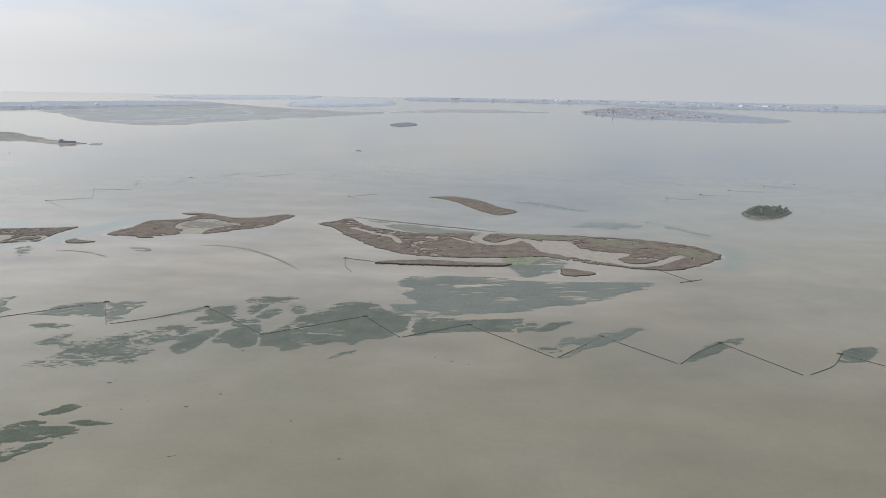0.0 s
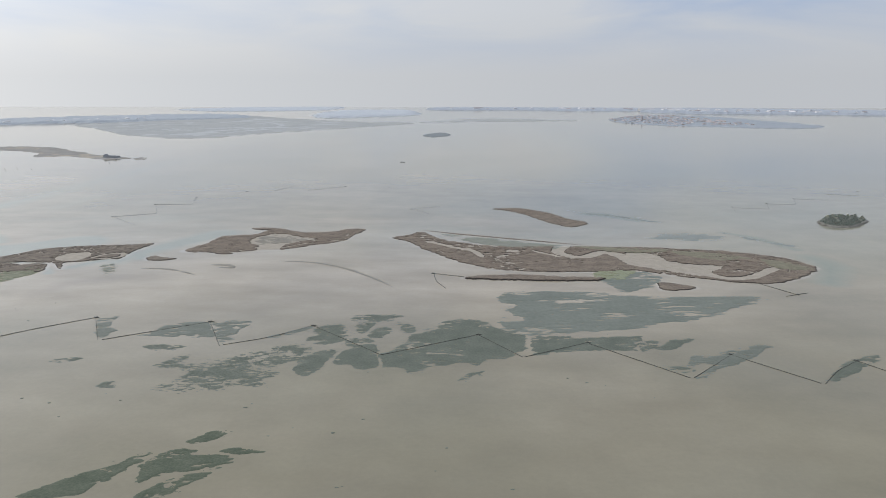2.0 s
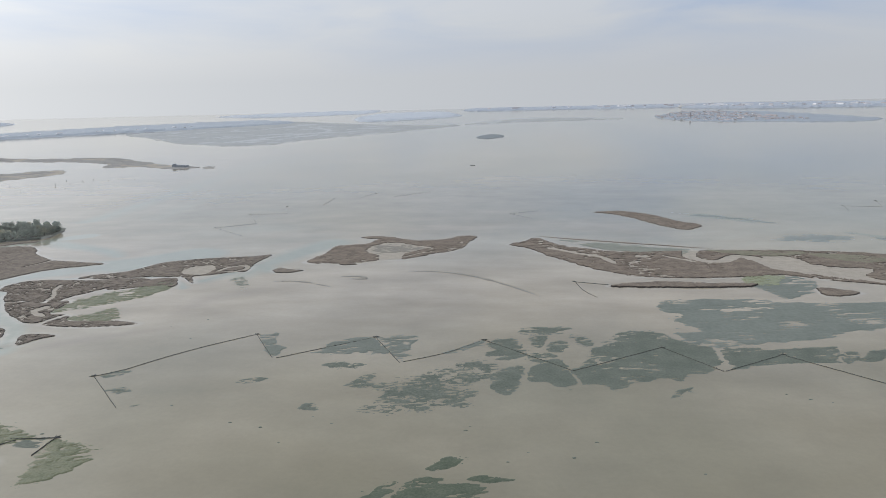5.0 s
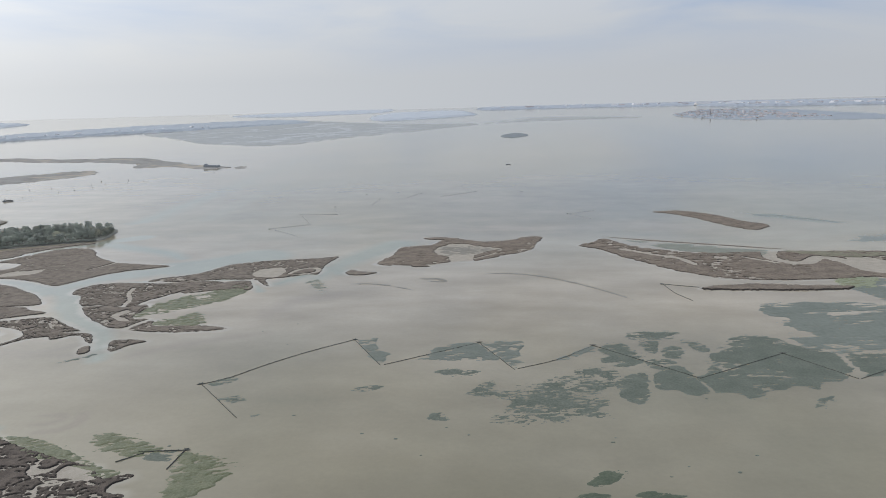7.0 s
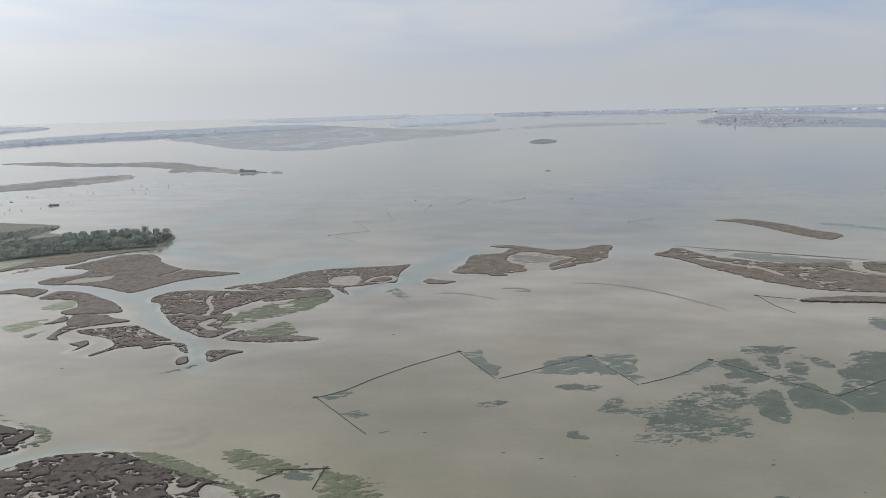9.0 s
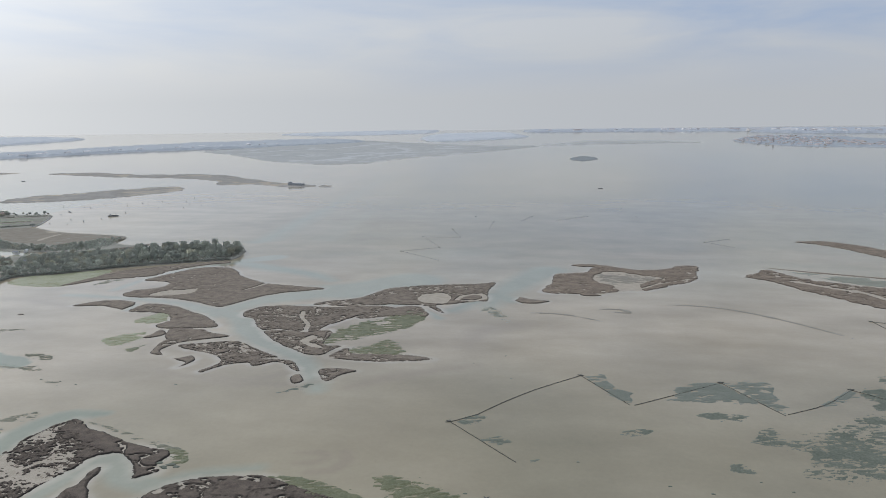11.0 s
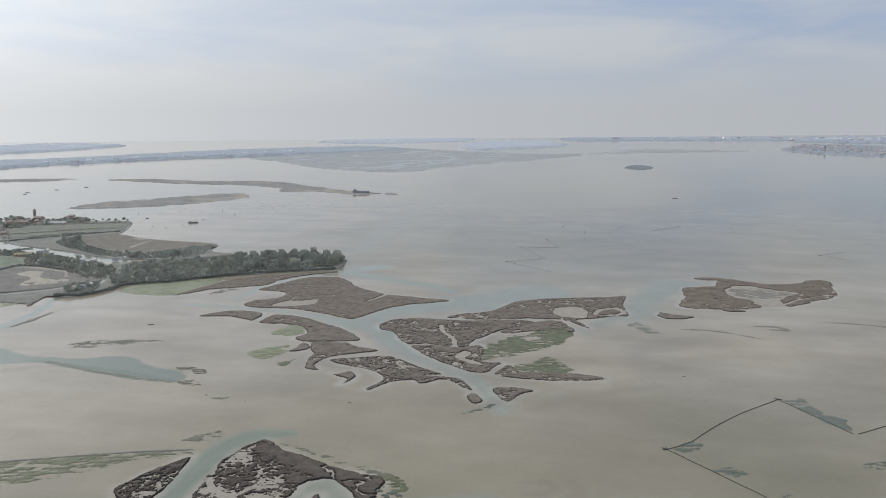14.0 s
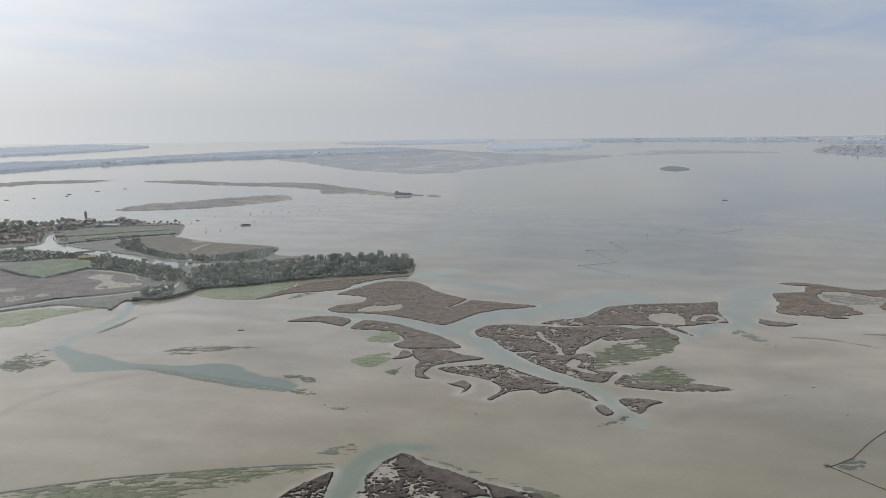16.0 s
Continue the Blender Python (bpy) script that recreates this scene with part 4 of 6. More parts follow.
for outline, words in (([(-1011, 2095), (-838, 1965), (-724, 2006), (-622, 2238), (-510, 2372), (-245, 2844), (-418, 2898), (-740, 3160), (-1033, 3474), (-1403, 3647), (-1316, 2959), (-1431, 2634), (-1214, 2361)], "wide reed flats paled by haze, with a winding creek"), ([(-245, 2844), (50, 2997), (414, 3061), (254, 3174), (3, 3250)], "far strip of flats paled by haze")):
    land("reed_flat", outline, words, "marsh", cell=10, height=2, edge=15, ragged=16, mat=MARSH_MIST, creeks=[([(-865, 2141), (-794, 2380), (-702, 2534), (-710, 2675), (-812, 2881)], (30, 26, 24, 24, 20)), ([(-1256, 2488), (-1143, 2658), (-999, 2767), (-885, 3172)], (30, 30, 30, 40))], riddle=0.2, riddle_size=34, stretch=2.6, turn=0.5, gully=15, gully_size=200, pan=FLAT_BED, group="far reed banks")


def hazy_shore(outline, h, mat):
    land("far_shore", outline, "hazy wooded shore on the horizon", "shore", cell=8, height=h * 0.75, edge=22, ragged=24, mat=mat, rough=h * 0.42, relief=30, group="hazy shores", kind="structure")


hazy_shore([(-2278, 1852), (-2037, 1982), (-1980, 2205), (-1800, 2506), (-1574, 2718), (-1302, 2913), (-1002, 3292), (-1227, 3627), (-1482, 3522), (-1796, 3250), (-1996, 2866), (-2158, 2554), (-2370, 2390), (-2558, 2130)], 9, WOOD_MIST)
hazy_shore([(-777, 3642), (-748, 4286), (-399, 4421), (-283, 3793), (-410, 3531), (-656, 3315)], 8, WOOD_PALE_HAZE)
hazy_shore([(-3544, 3110), (-2836, 2963), (-2682, 3327), (-2722, 3959), (-3350, 4311), (-3533, 3817), (-4541, 4100)], 9, WOOD_PALE_HAZE)
hazy_shore([(-1758, 4458), (-1492, 4855), (-921, 5116), (-865, 4507), (-1350, 4198)], 6, WOOD_PALE_HAZE)
hazy_shore([(-235, 4493), (244, 4504), (824, 4387), (1347, 4485), (1521, 4916), (982, 4924), (315, 4958), (-213, 4954)], 8, WOOD_BLUE_HAZE)
hazy_shore([(944, 4269), (1461, 4809), (2073, 4570), (2493, 4301), (2178, 3757), (1758, 3874), (1201, 3954)], 11, WOOD_BLUE_HAZE)
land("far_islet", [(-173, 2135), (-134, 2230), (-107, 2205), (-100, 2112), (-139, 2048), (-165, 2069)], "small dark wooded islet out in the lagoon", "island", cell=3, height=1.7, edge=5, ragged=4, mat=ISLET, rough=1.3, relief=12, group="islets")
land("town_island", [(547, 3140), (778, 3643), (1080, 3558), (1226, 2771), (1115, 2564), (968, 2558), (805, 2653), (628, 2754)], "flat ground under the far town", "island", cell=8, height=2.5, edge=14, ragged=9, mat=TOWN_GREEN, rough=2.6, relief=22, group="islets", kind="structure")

# ---- weed beds, algae and bars in the shallows ----
GRASS_WORDS = "dark grey-green seagrass bed just under the surface"


def seagrass(outline, ragged, riddle, size):
    mat_patch("seagrass_bed", outline, GRASS_WORDS, "seagrass", SEAGRASS, 0.55, ragged, riddle, size * 0.6, 2.8)


seagrass([(-107.8, 365.8), (-102.6, 370.7), (-97.4, 384.3), (-93.3, 397), (-84.2, 404.8), (-79.4, 414.7), (-69.5, 425.2), (-58, 426.4), (-51.8, 421.2), (-47.6, 413.1), (-39, 403.5), (-31.9, 397.9), (-30.5, 391.5), (-32.8, 378.4), (-38.4, 366.9), (-44.5, 362), (-53.2, 358.1), (-59.1, 352.7), (-65.8, 355.6), (-68.7, 353.3), (-74.2, 350.3), (-79.6, 350.2), (-87.7, 342.9), (-91.1, 340.7), (-95.9, 347.7), (-102.8, 349.1), (-105.9, 355)], 1.3, 0.09, 3)
seagrass([(-28.5, 388.9), (-24.6, 395.2), (-15.1, 398.1), (-0.1, 396.5), (15.1, 396.7), (30.7, 398.8), (30.3, 391.5), (24, 379.3), (27.2, 375.1), (12.4, 373.3), (-1.6, 374.7), (-10.6, 372.1), (-19.5, 370.4), (-30.1, 365.4)], 1.3, 0.12, 3)
seagrass([(27.9, 386.2), (34.7, 391.6), (39.6, 389.9), (34.7, 381.1), (27.2, 375.1)], 0.9, 0.3, 3)
seagrass([(-216.2, 347.9), (-210.1, 357.7), (-204.3, 363.1), (-200.2, 352.4), (-189, 359), (-173.9, 367.1), (-160.5, 378.6), (-151.6, 383.1), (-145.4, 378.5), (-143.5, 369.1), (-147.5, 357.5), (-156, 349.1), (-153.5, 338.7), (-157.4, 329.5), (-151.9, 327.8), (-160.3, 322.3), (-167.1, 323.9), (-174.7, 318.6), (-184.1, 316.4), (-192.3, 314.3), (-202.6, 318.4), (-206.8, 321.1), (-200.6, 328.2), (-197, 336.9), (-202.4, 342.9), (-210, 346)], 1, 0.47, 1.7)
seagrass([(-148.8, 357.5), (-140.3, 369.1), (-131.6, 372.6), (-131.2, 364.2), (-133.2, 352.2), (-137.7, 338.7), (-141.3, 336.4), (-146.2, 342.9), (-147.3, 351)], 0.8, 0.1, 2.5)
seagrass([(-127.7, 369.7), (-119.3, 379.8), (-112.2, 381.2), (-109.2, 366.8), (-108.8, 358.7), (-107, 349), (-112.3, 345.9), (-118.1, 347.2), (-121.9, 352.2), (-128.2, 352.2), (-129.8, 358.8)], 0.7, 0.05, 3)
seagrass([(-150.3, 402.3), (-141.5, 416.1), (-132.5, 412.4), (-129.1, 399.5), (-128.6, 387.5), (-138.3, 379.9), (-144.9, 381.5), (-150.2, 389.3), (-145.5, 395.6)], 0.9, 0.2, 3)
seagrass([(-131.1, 428.9), (-119.6, 432.6), (-106.8, 434.3), (-100.9, 430.3), (-109.8, 421.1), (-122, 420.3), (-130.7, 422.3)], 1, 0.34, 3)
seagrass([(-126.2, 417.7), (-116, 417.5), (-119.5, 398.6), (-124.6, 400.3)], 0.9, 0.25, 3)
seagrass([(-117.1, 401.9), (-109.1, 411.2), (-104.6, 403.4), (-109.5, 392), (-116.5, 392.1)], 0.9, 0.22, 3)
seagrass([(-102.1, 418.2), (-95.3, 413.6), (-91.5, 403.2), (-98.5, 401.6)], 1, 0.34, 3)
seagrass([(-128.6, 387.5), (-116.8, 390.5), (-112.2, 381.2), (-107.9, 369.6), (-115.7, 372.5), (-125, 378.4)], 0.9, 0.34, 3)
seagrass([(-232.5, 373.2), (-224.4, 379.1), (-211.7, 376), (-214.3, 368.8), (-224, 369.5)], 1, 0.4, 2.5)
seagrass([(-234, 374.7), (-224.3, 376.9), (-213.1, 373.1), (-218.5, 369.5), (-229.6, 371.7)], 1.0, 0.42, 3)
seagrass([(-69.3, 333), (-65.1, 341.2), (-59.6, 344.1), (-54.2, 345.6), (-59.9, 338.5), (-64.2, 331.7)], 1.0, 0.42, 3)
seagrass([(-270.4, 351.3), (-263.6, 357.9), (-253.6, 357.9), (-259.8, 351.3)], 0.8, 0.42, 3)
seagrass([(-232.2, 319.9), (-229.1, 326.5), (-220.5, 323.7), (-223.9, 321)], 1.0, 0.42, 3)
seagrass([(104, 336.9), (121.1, 359.2), (136.6, 370), (146.7, 373.1), (131.3, 355.7), (115.7, 343.4)], 1.2, 0.1, 4)
seagrass([(177.5, 340.1), (188.5, 355.9), (206.8, 363.2), (205.2, 352.7), (188.8, 340.6)], 1.2, 0.1, 4)
seagrass([(28.6, 375.2), (38.4, 383.7), (48.8, 393.6), (58.1, 394.6), (50.1, 383.9), (40.9, 377.8), (33.7, 372.8)], 1.2, 0.25, 4)
seagrass([(32.2, 354.2), (41.7, 354.4), (44.8, 350), (40.1, 345.7), (35.8, 348.5)], 1.2, 0.42, 3)
seagrass([(-340.8, 359.7), (-332.6, 368.1), (-328.8, 365.2), (-334, 356.2)], 0.8, 0.42, 3)
seagrass([(-331.2, 341.2), (-322.4, 346.3), (-315.4, 341.2), (-319.4, 337.5)], 0.8, 0.42, 3)
seagrass([(-311.8, 322.4), (-304.5, 326.9), (-307.2, 323.6)], 0.7, 0.42, 2)
seagrass([(-435.9, 387.4), (-427.8, 394.8), (-418.9, 402.6), (-421.6, 393.7), (-430.9, 388)], 1.0, 0.42, 3)
seagrass([(-341.3, 289.7), (-326.3, 292.6), (-328, 284.9), (-337, 286.2)], 0.8, 0.42, 2)
for outline, riddle in (([(-182.1, 251.2), (-177, 260.4), (-172.5, 263.9), (-163.7, 263.8), (-164.4, 260.9), (-155.9, 261.2), (-150.5, 259), (-150.2, 254), (-152.8, 250.9), (-161.8, 248.4), (-171.7, 245.9), (-177, 239.5)], 0.14), ([(-171.4, 269.8), (-168.6, 273), (-166.5, 277.7), (-159.9, 280.6), (-158, 279.1), (-161.1, 273.8), (-165.6, 269.6)], 0.08), ([(-156.8, 263), (-153.7, 265.6), (-146.6, 264.4), (-138.8, 264.2), (-137.8, 261.8), (-144.8, 260.6), (-151, 260), (-154.8, 261.2)], 0.22), ([(-177.4, 227.9), (-169.1, 239.8), (-162.2, 245.4), (-154.1, 247.4), (-159.6, 238.9), (-164.6, 232.1), (-169.2, 221)], 0.18), ([(-213.8, 229.9), (-202.3, 241.5), (-191.4, 253.2), (-182.6, 262.6), (-179.3, 263.5), (-181, 258.4), (-185.5, 248.6), (-188.7, 241.8), (-191.6, 239.5), (-193.9, 231.7)], 0.1)):
    mat_patch("seagrass_bed", outline, "green seagrass bed close under the surface, darkened for less sky reflection", "seagrass", SEAGRASS_GREEN, 0.5, 0.8, riddle, 1.8, 2.8)


def net_seagrass(outline, riddle):
    mat_patch("seagrass_bed", outline, "thin grey-green seagrass gathered along the net", "seagrass", SEAGRASS_PALE, 0.6, 0.9, riddle, 2.4, 3.0)


net_seagrass([(-280.2, 420.3), (-275.3, 423.6), (-268.4, 424.8), (-267.2, 414.2), (-262.9, 404.2), (-258, 400.4), (-259.3, 394.7), (-260.8, 390.9), (-261.3, 383.7), (-269.1, 397.4)], 0.26)
net_seagrass([(-246.8, 389.3), (-238.8, 396.9), (-233.7, 410.6), (-221.1, 416.9), (-211.7, 415), (-206.1, 403.1), (-199.2, 388.2), (-210.2, 388), (-225.5, 387.8), (-235, 388.6)], 0.24)
net_seagrass([(-211, 415), (-206.7, 418.2), (-193.8, 419.4), (-187.9, 415.3), (-188.1, 407.2), (-190.3, 403.3), (-189.5, 391), (-192.4, 384.7), (-193.9, 380.3), (-200.3, 391.8), (-206.1, 403.1)], 0.36)
net_seagrass([(-176.9, 383.1), (-170.2, 394.1), (-163.4, 398.9), (-152.9, 410.7), (-149.6, 413.8), (-151.9, 404.8), (-162.3, 393.3), (-173.4, 387.6)], 0.28)
net_seagrass([(42.3, 352.2), (50.8, 367.4), (56.4, 369.1), (64.4, 371.6), (69.3, 373.3), (74.1, 378.3), (79.7, 381.8), (88.8, 386.2), (95.9, 383.7), (83.5, 370.3), (74.6, 362.4), (70, 357.8), (59, 350.3), (49.2, 341.7), (42.8, 338.2), (54.4, 352.4), (52.3, 357.5), (46.4, 352.2)], 0.24)
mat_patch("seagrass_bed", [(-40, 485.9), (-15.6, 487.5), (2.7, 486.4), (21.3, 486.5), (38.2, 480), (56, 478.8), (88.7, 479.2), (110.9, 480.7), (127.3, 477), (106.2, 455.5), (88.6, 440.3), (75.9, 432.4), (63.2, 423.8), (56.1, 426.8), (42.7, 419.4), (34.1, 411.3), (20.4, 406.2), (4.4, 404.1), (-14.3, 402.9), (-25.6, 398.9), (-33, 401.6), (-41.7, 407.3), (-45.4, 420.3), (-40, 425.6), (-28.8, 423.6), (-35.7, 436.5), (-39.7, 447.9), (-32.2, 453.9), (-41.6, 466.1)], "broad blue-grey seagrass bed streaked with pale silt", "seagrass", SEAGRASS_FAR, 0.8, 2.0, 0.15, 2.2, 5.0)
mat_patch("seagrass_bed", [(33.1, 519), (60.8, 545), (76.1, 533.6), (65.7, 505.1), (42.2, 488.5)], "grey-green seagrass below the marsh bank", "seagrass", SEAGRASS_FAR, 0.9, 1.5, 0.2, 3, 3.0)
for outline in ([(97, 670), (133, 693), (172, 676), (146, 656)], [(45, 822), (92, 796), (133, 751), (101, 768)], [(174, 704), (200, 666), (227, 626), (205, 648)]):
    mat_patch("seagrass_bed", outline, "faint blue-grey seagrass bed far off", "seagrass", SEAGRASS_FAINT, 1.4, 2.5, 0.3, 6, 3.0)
for outline in ([(-698, 464.6), (-675.6, 482.1), (-635, 483.3), (-652.7, 473.2), (-683, 460.8)], [(-567.7, 398.4), (-557.9, 394.5), (-551, 395.3), (-556.6, 390.3)], [(-778.7, 438.9), (-764.5, 464.7), (-744.9, 442.9), (-751.2, 427.1), (-763.9, 420.8)], [(-553.5, 346.1), (-541.4, 356), (-534.4, 348.5), (-543.2, 344.7)], [(-512.7, 347.9), (-498.3, 341.2), (-476.7, 329.5), (-458.7, 322.6), (-452.2, 321.6), (-457.2, 324.8), (-475.9, 332.8), (-500.4, 345.2)], [(-645.3, 626.3), (-656.2, 609.7), (-662.5, 605.2), (-663.4, 616.5), (-654.6, 625.3)]):
    mat_patch("weed_patch", outline, "scattered scraps of weed on the mudflat", "seaweed", WEED, 0.45, 1.0, 0.6, 1.2, 2.6, group="weed scraps")


def algae(outline, mat, riddle):
    mat_patch("algae_mat", outline, "green algae spread over wet mud", "algae", mat, 0.48, 1.2, riddle, 1.3, 3.2, 0.2, 0.05, "algae mats")


algae([(-433.5, 469.9), (-430.6, 495.9), (-408.5, 521.4), (-376, 532.4), (-383.6, 504.7), (-398.6, 489.1), (-422.6, 469.3)], ALGAE, 0.3)
algae([(-417.9, 451.5), (-393.9, 476.6), (-382.1, 464.8), (-377.4, 449.5), (-403.5, 448.9)], ALGAE, 0.38)
algae([(-571.9, 505), (-565.7, 526.1), (-555.5, 523.3), (-550.3, 511.1), (-556.7, 503.1)], ALGAE_PALE, 0.12)
algae([(-572.7, 465.4), (-564.4, 475.9), (-551.5, 482.9), (-548.4, 466.2), (-555.9, 455.3), (-564.4, 456.3)], ALGAE_PALE, 0.3)
algae([(-547.9, 449.5), (-539.2, 457.3), (-540.5, 444.8), (-545.5, 446)], ALGAE, 0.22)
algae([(-738, 608), (-741, 629), (-717, 644), (-689, 660), (-676, 657), (-678, 620), (-686, 601), (-717, 600)], ALGAE_PALE, 0.03)
algae([(-912.1, 518.7), (-860.1, 538.7), (-843.8, 553.7), (-794.8, 564.2), (-813.2, 537.5), (-818.2, 514.2), (-831.9, 504.1), (-875.2, 480.2)], ALGAE_PALE, 0.1)
algae([(-685.5, 282.1), (-662.3, 296.1), (-626.5, 313.4), (-574.1, 328.8), (-545.4, 336.1), (-541.3, 332.1), (-561.2, 326.6), (-575, 314.5), (-604.7, 296.8), (-628.4, 281.9)], ALGAE, 0.34)
algae([(-405.7, 303.5), (-392.7, 302.1), (-377.3, 296.4), (-358.1, 282.9), (-344.7, 276.3), (-348.2, 272.6), (-372.8, 284.9)], ALGAE, 0.22)
algae([(-367, 301.3), (-365, 308.9), (-352.8, 303.9), (-335.5, 294.3), (-342.5, 287.4), (-361.2, 292.7)], ALGAE, 0.32)
algae([(-324.3, 292.1), (-313.9, 288.6), (-299.3, 278.4), (-303.1, 268.4), (-310.2, 257.9), (-318.4, 256), (-323.6, 274.9)], ALGAE, 0.2)
algae([(-459.6, 322), (-452.4, 322.1), (-447.6, 314.6), (-451, 310.5)], ALGAE, 0.35)
algae([(-408.8, 303.3), (-395.5, 298.4), (-382, 294.7), (-372.4, 287.7), (-388.4, 286.3), (-396.9, 295.4)], ALGAE, 0.25)
algae([(-370.2, 306.2), (-360.4, 305.7), (-351.5, 300.6), (-344.9, 296), (-357.1, 294.9), (-364.8, 298.2)], ALGAE, 0.4)
algae([(24.9, 518.5), (35.2, 545.1), (61.3, 548.6), (49.5, 520.1)], ALGAE_PALE, 0.2)
algae([(-404.6, 525.5), (-395.9, 541.5), (-381.9, 539.3), (-377.9, 531)], ALGAE, 0.3)
mat_patch("seagrass_bed", [(-83, 682), (-38, 661), (-7, 645), (18, 635), (12, 618), (-12, 621), (-49, 640)], "grey-green weed behind the marsh bank", "seagrass", WEED_GREY, 1.2, 1.6, 0.2, 4, 3.0, -0.2)


def bar(line, width, words, mat=SANDBAR):
    """A thin curving bar of wet mud."""
    p = rounded(line, False, 6)
    side = np.gradient(p, axis=0)
    side = np.stack([-side[:, 1], side[:, 0]], -1) / np.hypot(*side.T)[:, None]
    taper = np.sin(np.linspace(0.15, math.pi - 0.15, len(p)))[:, None] * width / 2
    outline = [tuple(v) for v in np.concatenate([p + side * taper, (p - side * taper)[::-1]])[::3]]
    return mat_patch("mud_bar", outline, words, "mud bar", mat, 0.8, 0.5, 0.0, 6, 2, 0, 0.04, "mud bars")


mat_patch("weed_patch", [(-249.2, 661.7), (-231.7, 671.2), (-209.9, 661.5), (-198.8, 651.6), (-223.1, 634.4), (-243.4, 631.4)], "thin grey weed over the pool's mud", "seaweed", SANDBAR, 0.8, 1.2, 0.5, 2.4, 2.0, 0.1, 0.05, "weed scraps")
for outline in ([(-335.5, 548.7), (-333.2, 556.7), (-324.5, 540.4), (-317, 520.7), (-323.2, 516.6), (-330.2, 531.4)], [(-340, 558.6), (-333.8, 551.3), (-325.2, 537.2), (-325.4, 529.9), (-333.9, 536.2), (-340.4, 545.4)]):
    mat_patch("weed_patch", outline, "scattered dark weed on bare mud beside the marsh", "seaweed", WEED_GREY, 0.45, 1.0, 0.74, 1.2, 2.6, 0.1, 0.03, "weed scraps")


for outline in ([(-604.0, 434.3), (-597.3, 440.1), (-582.7, 431.7), (-581.1, 424.7), (-593.5, 429.1)], [(-590.7, 413.5), (-584.3, 417.4), (-575.4, 412.5), (-578.8, 407.8)]):
    mat_patch("weed_patch", outline, "scraps of dark weed at the tip of a pool", "seaweed", WEED, 0.4, 0.7, 0.6, 1.1, 2.8, 0.1, 0.03, "weed scraps")
mat_patch("weed_patch", [(-684.7, 437.8), (-672, 435), (-659.3, 431.2), (-644, 426.4), (-628.8, 422.3), (-608.9, 417.3), (-592.3, 413.6), (-594, 411.6), (-609.6, 413.4), (-629.6, 418.2), (-645, 422.8), (-660.2, 427.5), (-674, 433)], "olive weed along the sunken bank of a pool", "seaweed", WEED_GREY, 0.5, 0.5, 0.12, 1.6, 3.0, 0.1, 0.03, "weed scraps", 0)
bar([(-216.9, 566.6), (-200, 569.2), (-175.2, 562.9), (-152.2, 545.7), (-131.7, 522.4), (-113.7, 497.3)], 2.4, "thin curving ridge of wet mud")
bar([(-306, 542.9), (-289.5, 542.2), (-272.1, 533.9), (-254.9, 521.4)], 2.2, "short curving ridge of wet mud")
bar([(-103, 700), (-70, 683), (-38, 669), (-7, 656), (23, 643), (47, 635)], 4.0, "thin dark ridge of turf behind the marsh", MARSH_RED)
bar([(-755.9, 501.6), (-753.4, 518.5), (-752.1, 544)], 5.0, "grey mud ridge beside a channel")
bar([(-258.1, 555.2), (-243.5, 554.6), (-238.8, 546.3), (-251.3, 548.5)], 5.0, "dark lens of wet mud")

# low earth dyke that closes the algae flat
land("mud_dyke", [(-678.4, 288.6), (-662.6, 297.6), (-626.3, 314.1), (-574.3, 330.4), (-545.2, 336.8), (-545, 335.4), (-574, 328.8), (-626, 312.4), (-662, 296), (-678, 287)],
     "narrow dark dyke edging the algae flat", "dyke", cell=0.5, height=0.3, edge=0.6, ragged=0.3, mat=MEADOW, group="dykes")


# ---- fishing fences ----
def stake_mesh(name, h, r):
    bm = bmesh.new()
    tube(bm, (0, 0, -0.6), (0, 0, h * 0.6), r, r * 0.9, 6)
    tube(bm, (0, 0, h * 0.6), (0.04, 0.02, h), r * 0.9, r * 0.55, 6)
    me = bpy.data.meshes.new(name)
    bm.to_mesh(me)
    bm.free()
    me.materials.append(STAKE)
    return me


STAKE_MESH = stake_mesh("stake", 0.62, 0.06)
rnd = random.Random(4)


